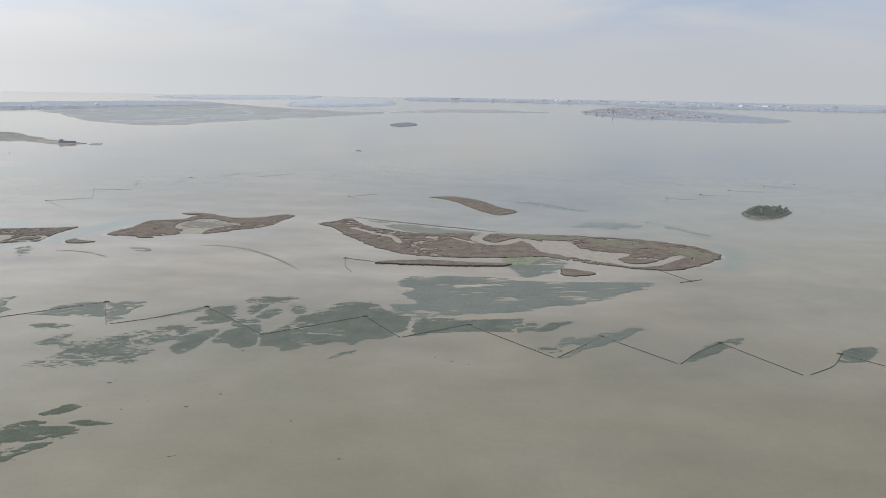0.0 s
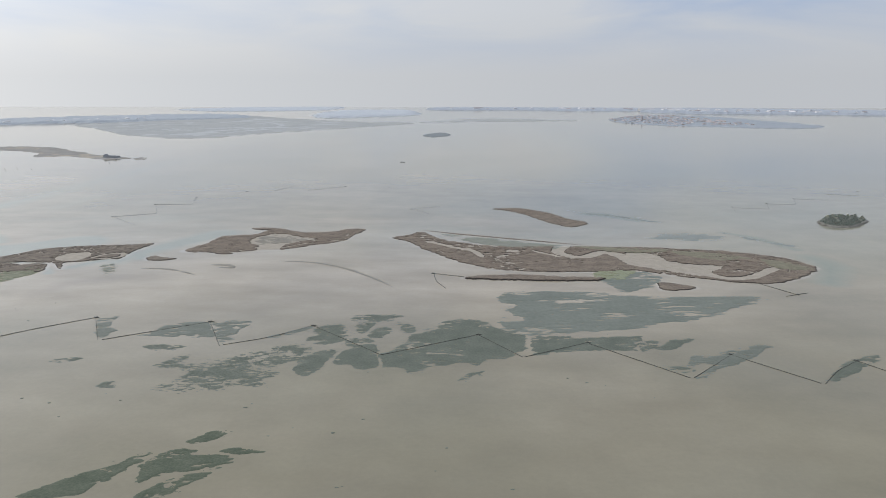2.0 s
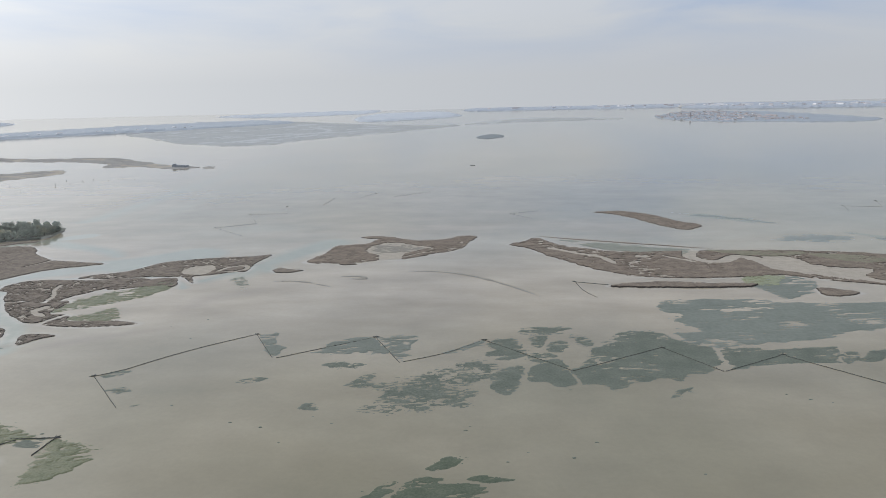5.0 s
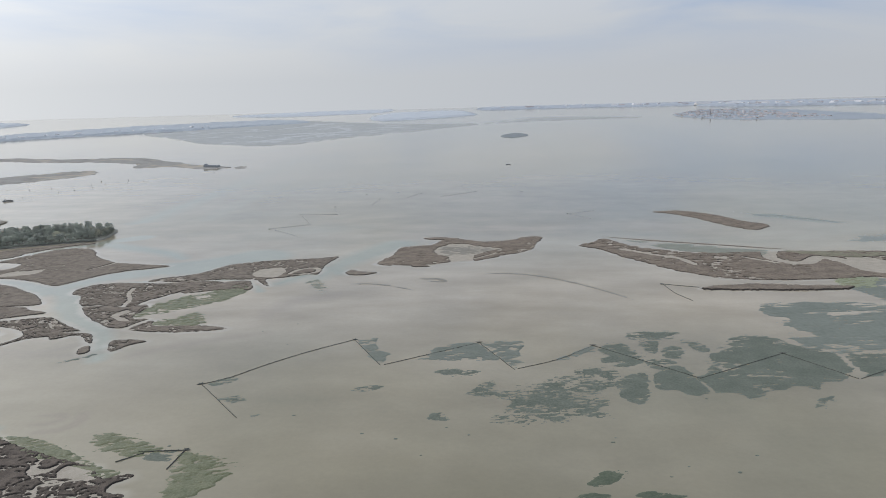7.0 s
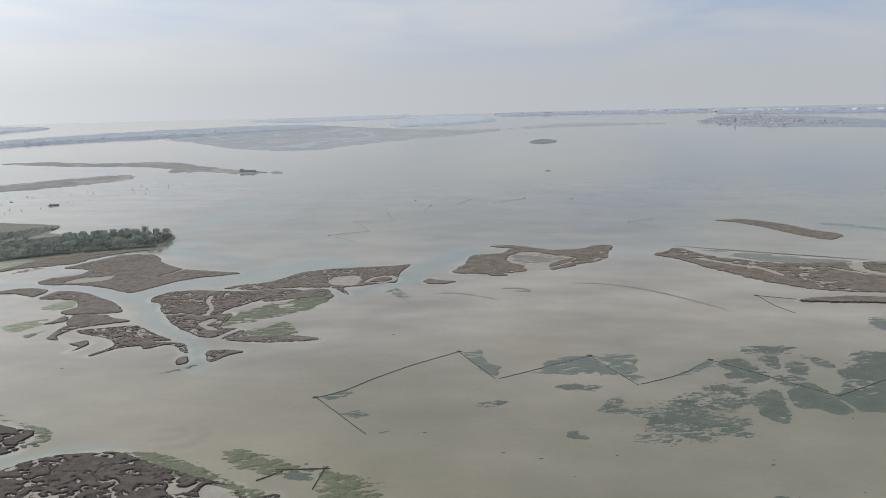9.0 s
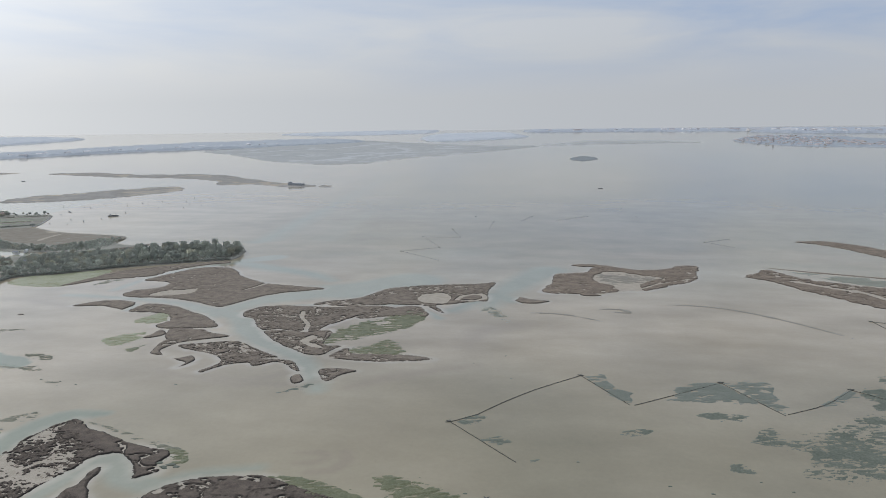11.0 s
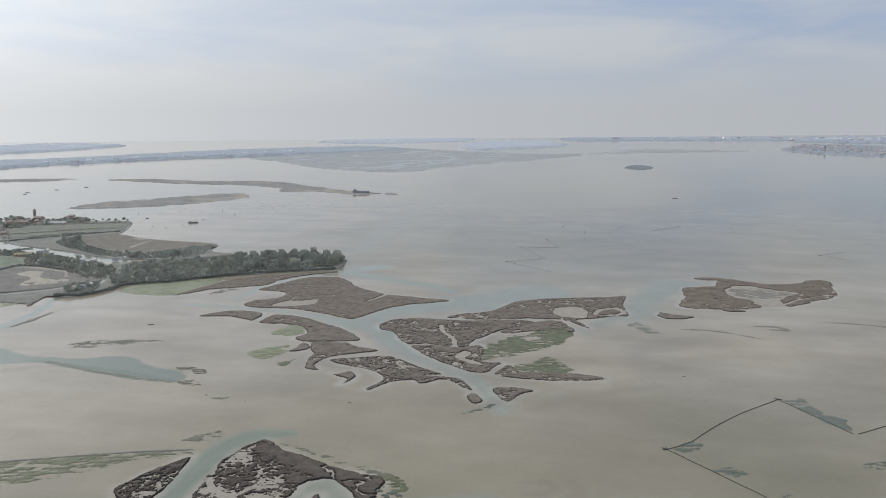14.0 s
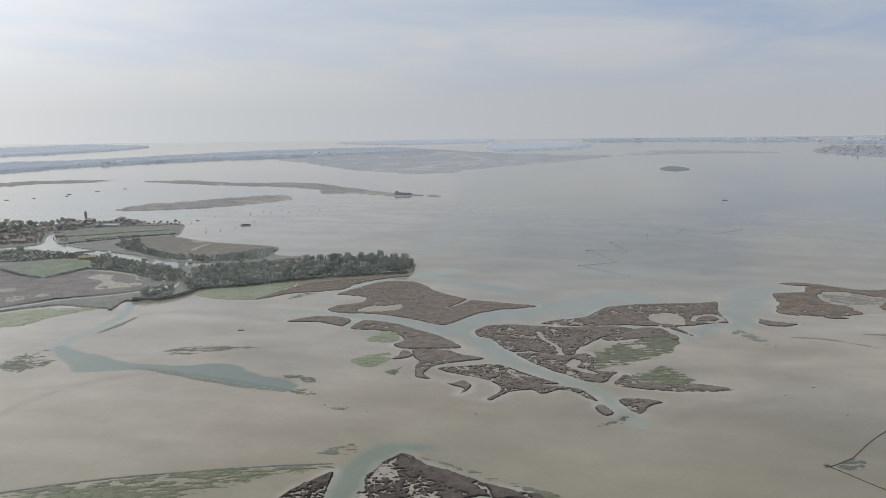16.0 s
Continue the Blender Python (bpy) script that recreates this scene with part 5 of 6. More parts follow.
def fence(line, height=0.30, gap=4.0, thick=0.10, words="dark fishing net strung on weathered stakes", mat=NET):
    """Net wall hung between stakes along a line on the water."""
    p = np.array(line if len(line) == 2 else rounded(line, False, 5), float)
    leg = np.concatenate([[0], np.cumsum(np.hypot(*np.diff(p, axis=0).T))])
    n = max(2, int(leg[-1] / gap))
    s = np.linspace(0, leg[-1], n * 3 + 1)
    x, y = np.interp(s, leg, p[:, 0]), np.interp(s, leg, p[:, 1])
    thing = tagged(new("fishing_fence"), words, "fishing net", "fishing fences")
    thing.location = (x[0], y[0], 0)
    bm = bmesh.new()
    rows = []
    for k in range(len(s)):
        a = math.atan2(*(np.array([y[min(k + 1, len(s) - 1)] - y[max(k - 1, 0)], x[min(k + 1, len(s) - 1)] - x[max(k - 1, 0)]])))
        wob = rnd.uniform(-0.10, 0.10)
        nx, ny = -math.sin(a), math.cos(a)
        top = height * (1.0 if k % 3 == 0 else 0.82 + rnd.uniform(-0.06, 0.06))
        wide = thick * rnd.uniform(0.7, 1.3)
        ring = []
        for side, z in ((-1, -0.3), (-0.6, top), (0.6, top), (1, -0.3)):
            ring.append(bm.verts.new((x[k] - x[0] + nx * (side * wide + wob), y[k] - y[0] + ny * (side * wide + wob), z)))
        rows.append(ring)
    for a, b in zip(rows, rows[1:]):
        for i in range(3):
            bm.faces.new((a[i], b[i], b[i + 1], a[i + 1]))
    bm.faces.new(rows[0][::-1])
    bm.faces.new(rows[-1])
    part("net", bm, mat, thing, "dark sagging net with weed")
    for k in range(0, len(s), 3):
        shared("stake", STAKE_MESH, thing, pose(x[k] - x[0], y[k] - y[0], 0, rnd.uniform(-5, 5), rnd.uniform(-5, 5), rnd.uniform(0, 360)) @ Matrix.Diagonal((1, 1, rnd.uniform(0.85, 1.15), 1)))
    return thing


def hoop_net_mesh():
    """A funnel of netting over hoops that narrows to a closed end."""
    bm = bmesh.new()
    rings = []
    for y, r in ((0, 0.75), (0.8, 0.6), (1.6, 0.7), (2.6, 0.5), (3.6, 0.28), (4.2, 0.08)):
        rings.append([bm.verts.new((r * math.cos(k * math.tau / 10), y, 0.25 + r * math.sin(k * math.tau / 10))) for k in range(10)])
    for a, b in zip(rings, rings[1:]):
        for k in range(10):
            bm.faces.new((a[k], a[(k + 1) % 10], b[(k + 1) % 10], b[k]))
    bm.faces.new(rings[-1])
    me = bpy.data.meshes.new("hoop_net")
    bm.to_mesh(me)
    bm.free()
    me.materials.append(NET)
    return me


HOOP_MESH = hoop_net_mesh()


def trap(x, y, turn, size=1.0):
    """Fyke trap where two fences meet: three hoop nets fanned out and held by stakes."""
    thing = tagged(new("fyke_trap"), "dark fyke net trap on stakes where two fences meet", "fish trap", "fyke traps")
    thing.matrix_basis = pose(x, y, 0, 0, 0, turn)
    thing.scale = (size, size, size)
    for a in (-55, 0, 55):
        shared("hoop_net", HOOP_MESH, thing, pose(0, 0, 0, 0, 0, a))
        q = Vector((-4.4 * math.sin(radians(a)), 4.4 * math.cos(radians(a)), 0))
        shared("stake", STAKE_MESH, thing, pose(q.x, q.y, 0, rnd.uniform(-6, 6), rnd.uniform(-6, 6), 0))
    for a in (-1.2, 1.2):
        shared("stake", STAKE_MESH, thing, pose(a, -0.4, 0, rnd.uniform(-6, 6), rnd.uniform(-6, 6), 0))
    return thing


fence([(-314.7, 322.4), (-344.2, 359)])
fence([(-344.2, 359), (-332.6, 368.1), (-320.4, 383.9), (-304.2, 401.7), (-281.3, 422.1)])
fence([(-281.3, 422.1), (-261.4, 384.1)])
fence([(-259.1, 384), (-211.5, 416.2)])
fence([(-211.5, 416.2), (-193.4, 376.6)])
fence([(-191.7, 378.1), (-170.4, 390.9), (-150.6, 410.8)])
fence([(-150.6, 410.8), (-107, 365.2)])
fence([(-106.9, 365.4), (-57.6, 397.8)])
fence([(-56.6, 396.8), (-35.8, 364.5)])
fence([(-34.4, 364.6), (0.8, 387)])
fence([(1.4, 385.1), (40.5, 339.3)])
fence([(42.4, 339.4), (70.4, 370.4)])
fence([(70.4, 370.4), (98.7, 334.5)])
fence([(100.6, 333.9), (113.5, 349.4), (130, 363.8)])
fence([(130, 363.8), (153.1, 322.4)])
fence([(157.1, 323.2), (173.1, 334.2), (185.5, 350.2)])
fence([(185.5, 350.2), (199.9, 333.9)])
fence([(-86.4, 533.4), (-64.5, 524.4)])
fence([(-86.4, 533.4), (-83.8, 511.5), (-77, 493.1)])
fence([(139.4, 512.8), (153.4, 485.1)])
fence([(145.1, 480.3), (162.2, 488.5)])
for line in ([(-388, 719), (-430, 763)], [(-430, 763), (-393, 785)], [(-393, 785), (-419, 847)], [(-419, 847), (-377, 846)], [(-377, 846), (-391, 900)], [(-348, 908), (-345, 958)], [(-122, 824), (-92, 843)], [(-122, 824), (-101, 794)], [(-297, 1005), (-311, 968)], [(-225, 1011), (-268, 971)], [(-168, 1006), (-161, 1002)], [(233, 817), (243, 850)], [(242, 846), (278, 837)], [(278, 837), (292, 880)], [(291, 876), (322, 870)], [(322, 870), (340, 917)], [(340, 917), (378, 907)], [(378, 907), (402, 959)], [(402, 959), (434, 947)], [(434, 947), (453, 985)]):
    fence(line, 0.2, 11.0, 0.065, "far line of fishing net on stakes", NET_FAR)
for line in ([(-343.3, 291.5), (-325.1, 293)], [(-326.1, 278.1), (-325.1, 293)], [(-348.4, 283.4), (-340.6, 290.6)]):
    fence(line, 0.5, 2.5, 0.14, "tangled dark fishing net over green algae")
for x, y, turn in ((-281.5, 422, -20), (-344.4, 359.4, 60), (-211.5, 416.4, 0), (-150.6, 410.8, 0), (-57, 397.5, 0), (1.2, 386.6, 10), (70.4, 370.6, 0), (130, 364, 0), (185.5, 350.5, 20),
                   (-86.5, 533.6, 40), (153.6, 485, -100), (-325.2, 293.2, -30), (-430.2, 763, 60), (-419, 847, 60), (-391, 900, 0), (-345.2, 958, 0), (-121.8, 824, 80), (-296.7, 1005, 0), (-225, 1011, 0),
                   (-164, 1004, 0), (242.5, 850, 0), (292.3, 880, 0), (340, 917, 0), (401.5, 958.6, 0), (452, 985, 0), (-369.8, 1004, 0)):
    trap(x, y, turn, 0.52 if y < 600 else 0.42)


# ---- the inhabited islands ----
land("garden_island", [(-1148, 765), (-1099, 780), (-1065, 791), (-1029, 797), (-988, 780), (-948, 770), (-918, 763), (-884, 751), (-848, 730), (-821, 713), (-805, 723), (-783, 731), (-757, 739), (-734, 753), (-701, 762), (-670, 774), (-624, 779), (-600, 775), (-589, 758), (-585, 739), (-586, 713), (-632, 693), (-680, 670), (-712, 646), (-737, 635), (-749, 627), (-749, 609), (-756, 595), (-768, 584), (-782, 585), (-789, 590), (-786, 574), (-786, 563), (-809, 564), (-830, 567), (-847, 558), (-863, 543), (-897, 504)], "low garden island with reeds, canals and a wooded point", "island", cell=1.8, height=0.9, edge=1.6, ragged=0.9, mat=MEADOW, rough=0.12,
     creeks=[([(-909, 516), (-870, 551), (-845, 582), (-810, 603), (-794, 618), (-777, 633), (-778, 646)], (8, 8, 8, 7, 7, 7, 5)), ([(-773, 629), (-780, 650), (-787, 670), (-793, 689)], (6, 6, 6, 3)), ([(-846, 582), (-860, 603), (-860, 611), (-853, 612)], (8, 7, 5, 2))], group="inhabited islands", kind="structure")
land("village_island", [(-1086, 913), (-1144, 1026), (-1119, 1022), (-1082, 1019), (-1066, 1050), (-1032, 1011), (-968, 1010), (-945, 979), (-920, 917), (-918, 899), (-881, 877), (-848, 859), (-804, 848), (-764, 840), (-756, 826), (-755, 808), (-741, 790), (-723, 782), (-708, 786), (-708, 777), (-727, 766), (-739, 752), (-760, 745), (-788, 742), (-811, 740), (-838, 746), (-864, 759), (-896, 775), (-926, 786), (-973, 806), (-1007, 826), (-1033, 843), (-1060, 874)], "village island of plots and reeds behind a river", "island", cell=2.0, height=0.9, edge=1.6, ragged=1.2, mat=MEADOW, rough=0.12, group="inhabited islands", kind="structure")
land("village_island", [(-1262, 884), (-1251, 955), (-1203, 959), (-1182, 977), (-1138, 980), (-1146, 1020), (-1098, 927), (-1079, 886), (-1050, 842), (-1047, 822), (-1076, 804), (-1160, 778)], "village bank across the canal mouth", "island", cell=2.2, height=0.9, edge=1.6, ragged=1.0, mat=MEADOW, rough=0.1, group="inhabited islands", kind="structure")

land("mud_spit", [(-739, 774), (-730, 784), (-719, 785), (-707, 790), (-707, 777), (-721, 766), (-731, 762)], "thin brown spit off the reed point", "spit", cell=0.9, height=0.5, edge=0.8, ragged=0.9, mat=MARSH_RED, group="salt marsh islands")


def field(outline, mat, words, floor=0.92, cell=1.8, edge=1.8, ragged=1.3, riddle=0.0):
    return land("field", outline, words, "field", cell=cell, height=0.2, edge=edge, ragged=ragged, mat=mat, rough=0.06, floor=floor, riddle=riddle, riddle_size=5, group="fields", kind="structure")


field([(-1034, 706), (-980, 686), (-936, 660), (-910, 655), (-898, 679), (-888, 690), (-866, 692), (-824, 669), (-791, 658), (-781, 643), (-799, 626), (-814, 610), (-845, 589), (-855, 590), (-851, 583), (-876, 558), (-893, 545)], MARSH_MID, "grey-brown reed marsh behind the canal", riddle=0.05)
field([(-784, 558), (-789, 570), (-790, 593), (-783, 610), (-773, 619), (-762, 606), (-771, 590), (-783, 587), (-792, 593), (-789, 573)], MARSH_MID, "brown marsh strip below the canal")
field([(-1005, 687), (-966, 688), (-971, 721), (-956, 744), (-922, 732), (-902, 711), (-912, 691), (-913, 672), (-929, 666), (-949, 676)], GRASS, "green mown field inside a hedge")
field([(-1053, 728), (-1027, 743), (-985, 732), (-983, 705), (-1025, 696)], MEADOW, "olive rough field")
field([(-947, 863), (-920, 895), (-851, 859), (-764, 836), (-754, 816), (-774, 793), (-794, 781), (-826, 782), (-865, 795), (-907, 823)], REED_BROWN, "brown reed bed on the point beyond the river", riddle=0.04)
field([(-924, 605), (-907, 613), (-901, 603), (-920, 599)], PAN, "white dry pan in the reed marsh", 1.14, 0.9, 0.8, 0.8)
field([(-887, 579), (-888, 587), (-880, 587), (-871, 579), (-873, 571), (-879, 569)], PAN, "white ringed pan in the reed marsh", 1.14, 0.9, 0.8, 1.2, 0.3)
field([(-870, 590), (-870, 598), (-864, 597), (-860, 590), (-865, 587)], PAN, "small white pan in the reed marsh", 1.14, 0.9, 0.8, 0.8)
field([(-872, 662), (-867, 674), (-853, 671), (-846, 657), (-829, 643), (-808, 643), (-805, 630), (-817, 626), (-831, 617), (-839, 622), (-846, 645), (-863, 655)], DRY_MUD, "pale yellow dry mud pan", 1.14, 0.9, 1.0, 1.2, 0.12)
field([(-886, 690), (-865, 690), (-840, 680), (-831, 678), (-822, 660), (-813, 654), (-821, 655), (-830, 671), (-840, 675), (-861, 683)], PAN, "pale winding ditch bed", 1.14, 0.8, 0.6, 0.4)
field([(-873, 861), (-867, 866), (-856, 859), (-862, 854)], PAN, "white dry pan on the point", 1.14, 0.9, 0.8, 0.6)
field([(-847, 807), (-848, 829), (-845, 852), (-843, 844), (-842, 818), (-841, 801)], PAN, "pale straight ditch across the reeds", 1.14, 0.8, 0.6, 0.3)
# long plots side by side between the village and the river
corner = [np.array(c) for c in ((-1102, 951), (-956, 989), (-925, 912), (-1020, 836))]
for k in range(11):
    a, b = (k + 0.08) / 11, (k + 0.86) / 11
    short = (1.0, 0.86, 1.0, 0.62, 1.0, 0.94)[k % 6]
    p, q = corner[0] + (corner[3] - corner[0]) * a, corner[1] + (corner[2] - corner[1]) * a
    r, t = corner[0] + (corner[3] - corner[0]) * b, corner[1] + (corner[2] - corner[1]) * b
    q, t = p + (q - p) * short, r + (t - r) * short
    plot = [tuple(p), tuple((p + q) / 2), tuple(q), tuple(t), tuple((r + t) / 2), tuple(r)]
    land("garden_plot", plot, ("dug brown garden plot", "green sown garden plot", "pale fallow garden plot")[k % 3] + " between hedges", "garden", cell=1.2, height=0.25, edge=0.8, ragged=0.6, mat=(MARSH_MID, GRASS, MEADOW)[k % 3], rough=0.05, floor=0.95, group="garden plots", kind="structure")


def leaf_cloud(lobes, count, size, seed):
    """Vertices and triangles of many small leaf clumps spread through lobes (x, y, z, radius, height)."""
    g = np.random.default_rng(seed)
    place = np.array(lobes)
    pick = place[g.choice(len(lobes), count, p=place[:, 3] ** 2 / (place[:, 3] ** 2).sum())]
    unit = lambda q: q / np.linalg.norm(q, axis=1, keepdims=True)
    v = unit(g.normal(size=(count, 3)))
    v[:, 2] = np.where(v[:, 2] < -0.3, -v[:, 2], v[:, 2])
    c = pick[:, :3] + v * pick[:, [3, 3, 4]] * g.uniform(0.8, 1.1, (count, 1))
    c, v = np.repeat(c, 2, 0), np.repeat(v, 2, 0)
    out = v * 0.75 + np.array((0, 0, 0.55)) + g.normal(size=v.shape) * 0.4
    a = np.cross(out, g.normal(size=v.shape))
    b = unit(np.cross(out, a)) * size * g.uniform(0.5, 1.1, (len(v), 1))
    a = unit(a) * size * g.uniform(0.5, 1.1, (len(v), 1))
    verts = np.stack([c - a * 0.5, c + b, c + a, c - b * 0.7], 1).reshape(-1, 3)
    faces = (np.arange(len(v))[:, None, None] * 4 + np.array([[0, 1, 2], [0, 2, 3]])).reshape(-1, 3)
    return verts.tolist(), faces.tolist()


def tree_kind(name, seed, height, spread, mat, lobes=11, count=900, slim=False, leaf=0.55):
    """A thing at the origin: tapered trunk with limbs, and a crown of leaf clumps."""
    g = random.Random(seed)
    thing = new(name)
    bm = bmesh.new()
    tube(bm, (0, 0, -0.3), (0.1, 0, height * 0.45), 0.26, 0.17, 7)
    tube(bm, (0.1, 0, height * 0.45), (0, 0.15, height * 0.8), 0.17, 0.06, 6)
    places = []
    for k in range(lobes):
        a, up = k * 2.4 + g.uniform(-0.4, 0.4), 0.30 + 0.52 * (k + 0.5) / lobes
        reach = 0.0 if slim else spread * g.uniform(0.35, 0.7) * (1.05 - 0.55 * up)
        q = (reach * math.cos(a), reach * math.sin(a), height * up)
        if not slim:
            tube(bm, (0.05, 0, height * up * 0.62), (q[0] * 0.8, q[1] * 0.8, q[2]), 0.09, 0.03, 5)
        r = spread * (0.5 * (1.2 - up) if slim else g.uniform(0.42, 0.62))
        places.append((*q, r, height * (0.13 if slim else g.uniform(0.13, 0.2))))
    part("trunk", bm, BARK, thing)
    verts, faces = leaf_cloud(places, count, leaf, seed)
    me = bpy.data.meshes.new("crown")
    me.from_pydata([tuple(v) for v in verts], [], faces)
    me.materials.append(mat)
    crown = new("crown", me)
    crown.parent = thing
    return thing


def scatter(outline, gap, count, seed):
    """Points inside an outline, no two closer than gap."""
    g = np.random.default_rng(seed)
    p = np.array(outline, float)
    lo, hi = p.min(0), p.max(0)
    q = g.uniform(lo, hi, (6000, 2))
    q = q[distance(q[:, 0], q[:, 1], outline) > 0.5]
    out = []
    for c in q:
        if all((c[0] - o[0]) ** 2 + (c[1] - o[1]) ** 2 > gap * gap for o in out):
            out.append(c)
            if len(out) >= count:
                break
    return out


TREES = [tree_kind("tree", 1, 10, 5.4, LEAF), tree_kind("tree", 2, 8.5, 5.0, LEAF), tree_kind("tree", 3, 12, 4.8, LEAF, 9), tree_kind("bare_tree", 4, 10, 4.6, SHRUB, 12, 520)]
WORDS = ["dark green broadleaf tree in the wood", "rounded green tree in the wood", "tall dark green tree in the wood", "leafless grey-brown tree in the wood"]
for ob, words in zip(TREES, WORDS):
    tagged(ob, words, "tree", "trees of the wood")
CYPRESS = tagged(tree_kind("cypress", 5, 13, 2.4, LEAF_DARK, 8, 300, True), "slim dark cypress standing above the wood", "tree", "trees of the wood")
BUSHES = [tree_kind("shrub", 6, 3.6, 2.6, SHRUB, 5, 110, leaf=0.6), tree_kind("shrub", 7, 4.4, 3.0, LEAF, 5, 120, leaf=0.6)]
for ob, words in zip(BUSHES, ("grey-brown leafless shrub among the hedges", "dull green shrub among the hedges")):
    tagged(ob, words, "shrub", "shrubs")
used = set()


def plant(kind, x, y, z, size, turn):
    """The first of a kind takes its own place; later ones are copies."""
    m = pose(x, y, z, 0, 0, turn)
    if kind.name in used:
        ob = copy_thing(kind, m)
    else:
        used.add(kind.name)
        ob = kind
        ob.matrix_basis = m
    ob.scale = (size, size, size * 1.02)
    return ob


g = random.Random(11)
WOOD = [(-792, 708), (-769, 726), (-744, 735), (-709, 749), (-668, 768), (-618, 776), (-593, 761), (-586, 734), (-599, 717), (-634, 700), (-682, 676), (-714, 652), (-749, 638), (-755, 627), (-773, 651)]
for k, (x, y) in enumerate(scatter(WOOD, 4.6, 295, 1)):
    near_tip = x > -695
    kind = CYPRESS if k % 7 == 3 and near_tip else TREES[g.choice((0, 0, 1, 1, 2, 3) if near_tip else (0, 1, 1, 3))]
    plant(kind, x, y, 0.9, g.uniform(0.5, 0.92) * (1.0 if near_tip else 0.7), g.uniform(0, 360))
for outline, gap, count, low in (([(-1052, 774), (-1019, 784), (-974, 778), (-927, 759), (-950, 744), (-981, 735), (-1017, 732)], 6, 40, 0.8), ([(-928, 759), (-881, 745), (-818, 708), (-792, 692), (-782, 661), (-797, 651), (-824, 669), (-865, 690), (-900, 708)], 4.5, 95, 0.75), ([(-946, 823), (-955, 866), (-940, 859), (-903, 816), (-860, 785), (-815, 773), (-779, 789), (-772, 800), (-765, 756), (-795, 744), (-828, 750), (-849, 754), (-891, 782)], 6, 70, 0.7), ([(-797, 624), (-779, 637), (-765, 622), (-761, 604), (-776, 595)], 5, 18, 0.75), ([(-1115, 955), (-1112, 999), (-1027, 1000), (-1015, 974), (-1065, 954), (-1087, 927)], 8, 34, 0.8)):
    for x, y in scatter(outline, gap, count, count):
        plant(BUSHES[g.random() < 0.65] if g.random() < 0.85 else TREES[1], x, y, 0.9, g.uniform(0.6, 1.15) * low if g.random() < 0.9 else 0.55, g.uniform(0, 360))
for outline, gap, count, low, high in (([(-1251, 955), (-1211, 969), (-1191, 976), (-1158, 968), (-1134, 934), (-1141, 913), (-1156, 902), (-1194, 890)], 7, 50, 0.6, 1.0), ([(-1166, 978), (-1145, 991), (-1142, 1020), (-1126, 1004), (-1123, 965), (-1142, 948)], 8, 26, 0.4, 0.75), ([(-1040, 1010), (-1006, 1007), (-971, 1010), (-962, 994), (-1027, 989)], 9, 16, 0.3, 0.55), ([(-1142, 885), (-1105, 897), (-1071, 865), (-1068, 840), (-1097, 829)], 9, 24, 0.35, 0.6)):
    for x, y in scatter(outline, gap, count, 9):
        plant(TREES[g.choice((0, 1, 3))], x, y, 0.9, g.uniform(low, high), g.uniform(0, 360))


def thicket(name, points, low, high, mat, words, z=1.1):
    """Brush that nobody could count, as one mesh of leaf clumps."""
    lobes = [(x, y, z + 0.5 * s, s * 0.9, s * 0.75) for x, y in points for s in (g.uniform(low, high),)]
    verts, faces = leaf_cloud(lobes, 40 * len(lobes), 0.7, len(lobes))
    me = bpy.data.meshes.new(name)
    me.from_pydata([tuple(v) for v in verts], [], faces)
    me.materials.append(mat)
    return tagged(new(name, me), words, "brush", "hedges and brush", "stuff")


def along(line, gap):
    p = rounded(line, False, 8)
    leg = np.concatenate([[0], np.cumsum(np.hypot(*np.diff(p, axis=0).T))])
    return [(float(np.interp(s, leg, p[:, 0])) + g.uniform(-1, 1), float(np.interp(s, leg, p[:, 1])) + g.uniform(-1, 1)) for s in np.arange(1, leg[-1], gap)]


for line, mat, low, high in (([(-1022, 707), (-980, 686), (-938, 662), (-910, 655), (-902, 676), (-896, 697), (-868, 695), (-829, 678)], LEAF, 0.9, 1.8), ([(-1015, 829), (-1004, 842), (-978, 868), (-952, 892), (-923, 913)], LEAF, 0.8, 1.5), ([(-1008, 858), (-986, 881), (-960, 900)], LEAF, 0.7, 1.4), ([(-1054, 879), (-1030, 890), (-988, 921), (-946, 944)], SHRUB, 0.6, 1.2), ([(-1097, 947), (-1060, 960), (-1012, 974), (-959, 994)], SHRUB, 0.6, 1.3), ([(-957, 753), (-955, 770), (-945, 781)], LEAF_DARK, 1.8, 2.8), ([(-1008, 720), (-983, 729), (-960, 750), (-922, 741), (-897, 714)], SHRUB, 0.7, 1.4)):
    thicket("hedge", along(line, 2.0), low, high, mat, "low ragged hedge along a field edge", 0.9)
for outline, gap, mat, high in (([(-928, 759), (-881, 745), (-818, 708), (-792, 692), (-782, 661), (-797, 651), (-824, 669), (-865, 690), (-900, 708)], 3.2, SHRUB, 1.3), ([(-946, 823), (-955, 866), (-940, 859), (-903, 816), (-860, 785), (-815, 773), (-779, 789), (-772, 800), (-765, 756), (-795, 744), (-828, 750), (-849, 754), (-891, 782)], 3, LEAF, 1.5), ([(-1052, 774), (-1019, 784), (-974, 778), (-927, 759), (-950, 744), (-981, 735), (-1017, 732)], 4, LEAF, 1.3), ([(-797, 624), (-779, 637), (-765, 622), (-761, 604), (-776, 595)], 3, LEAF, 1.2)):
    thicket("brushwood", scatter(outline, gap, 420, 31), 0.6, high, mat, "dense grey-green brushwood on the island", 0.9)
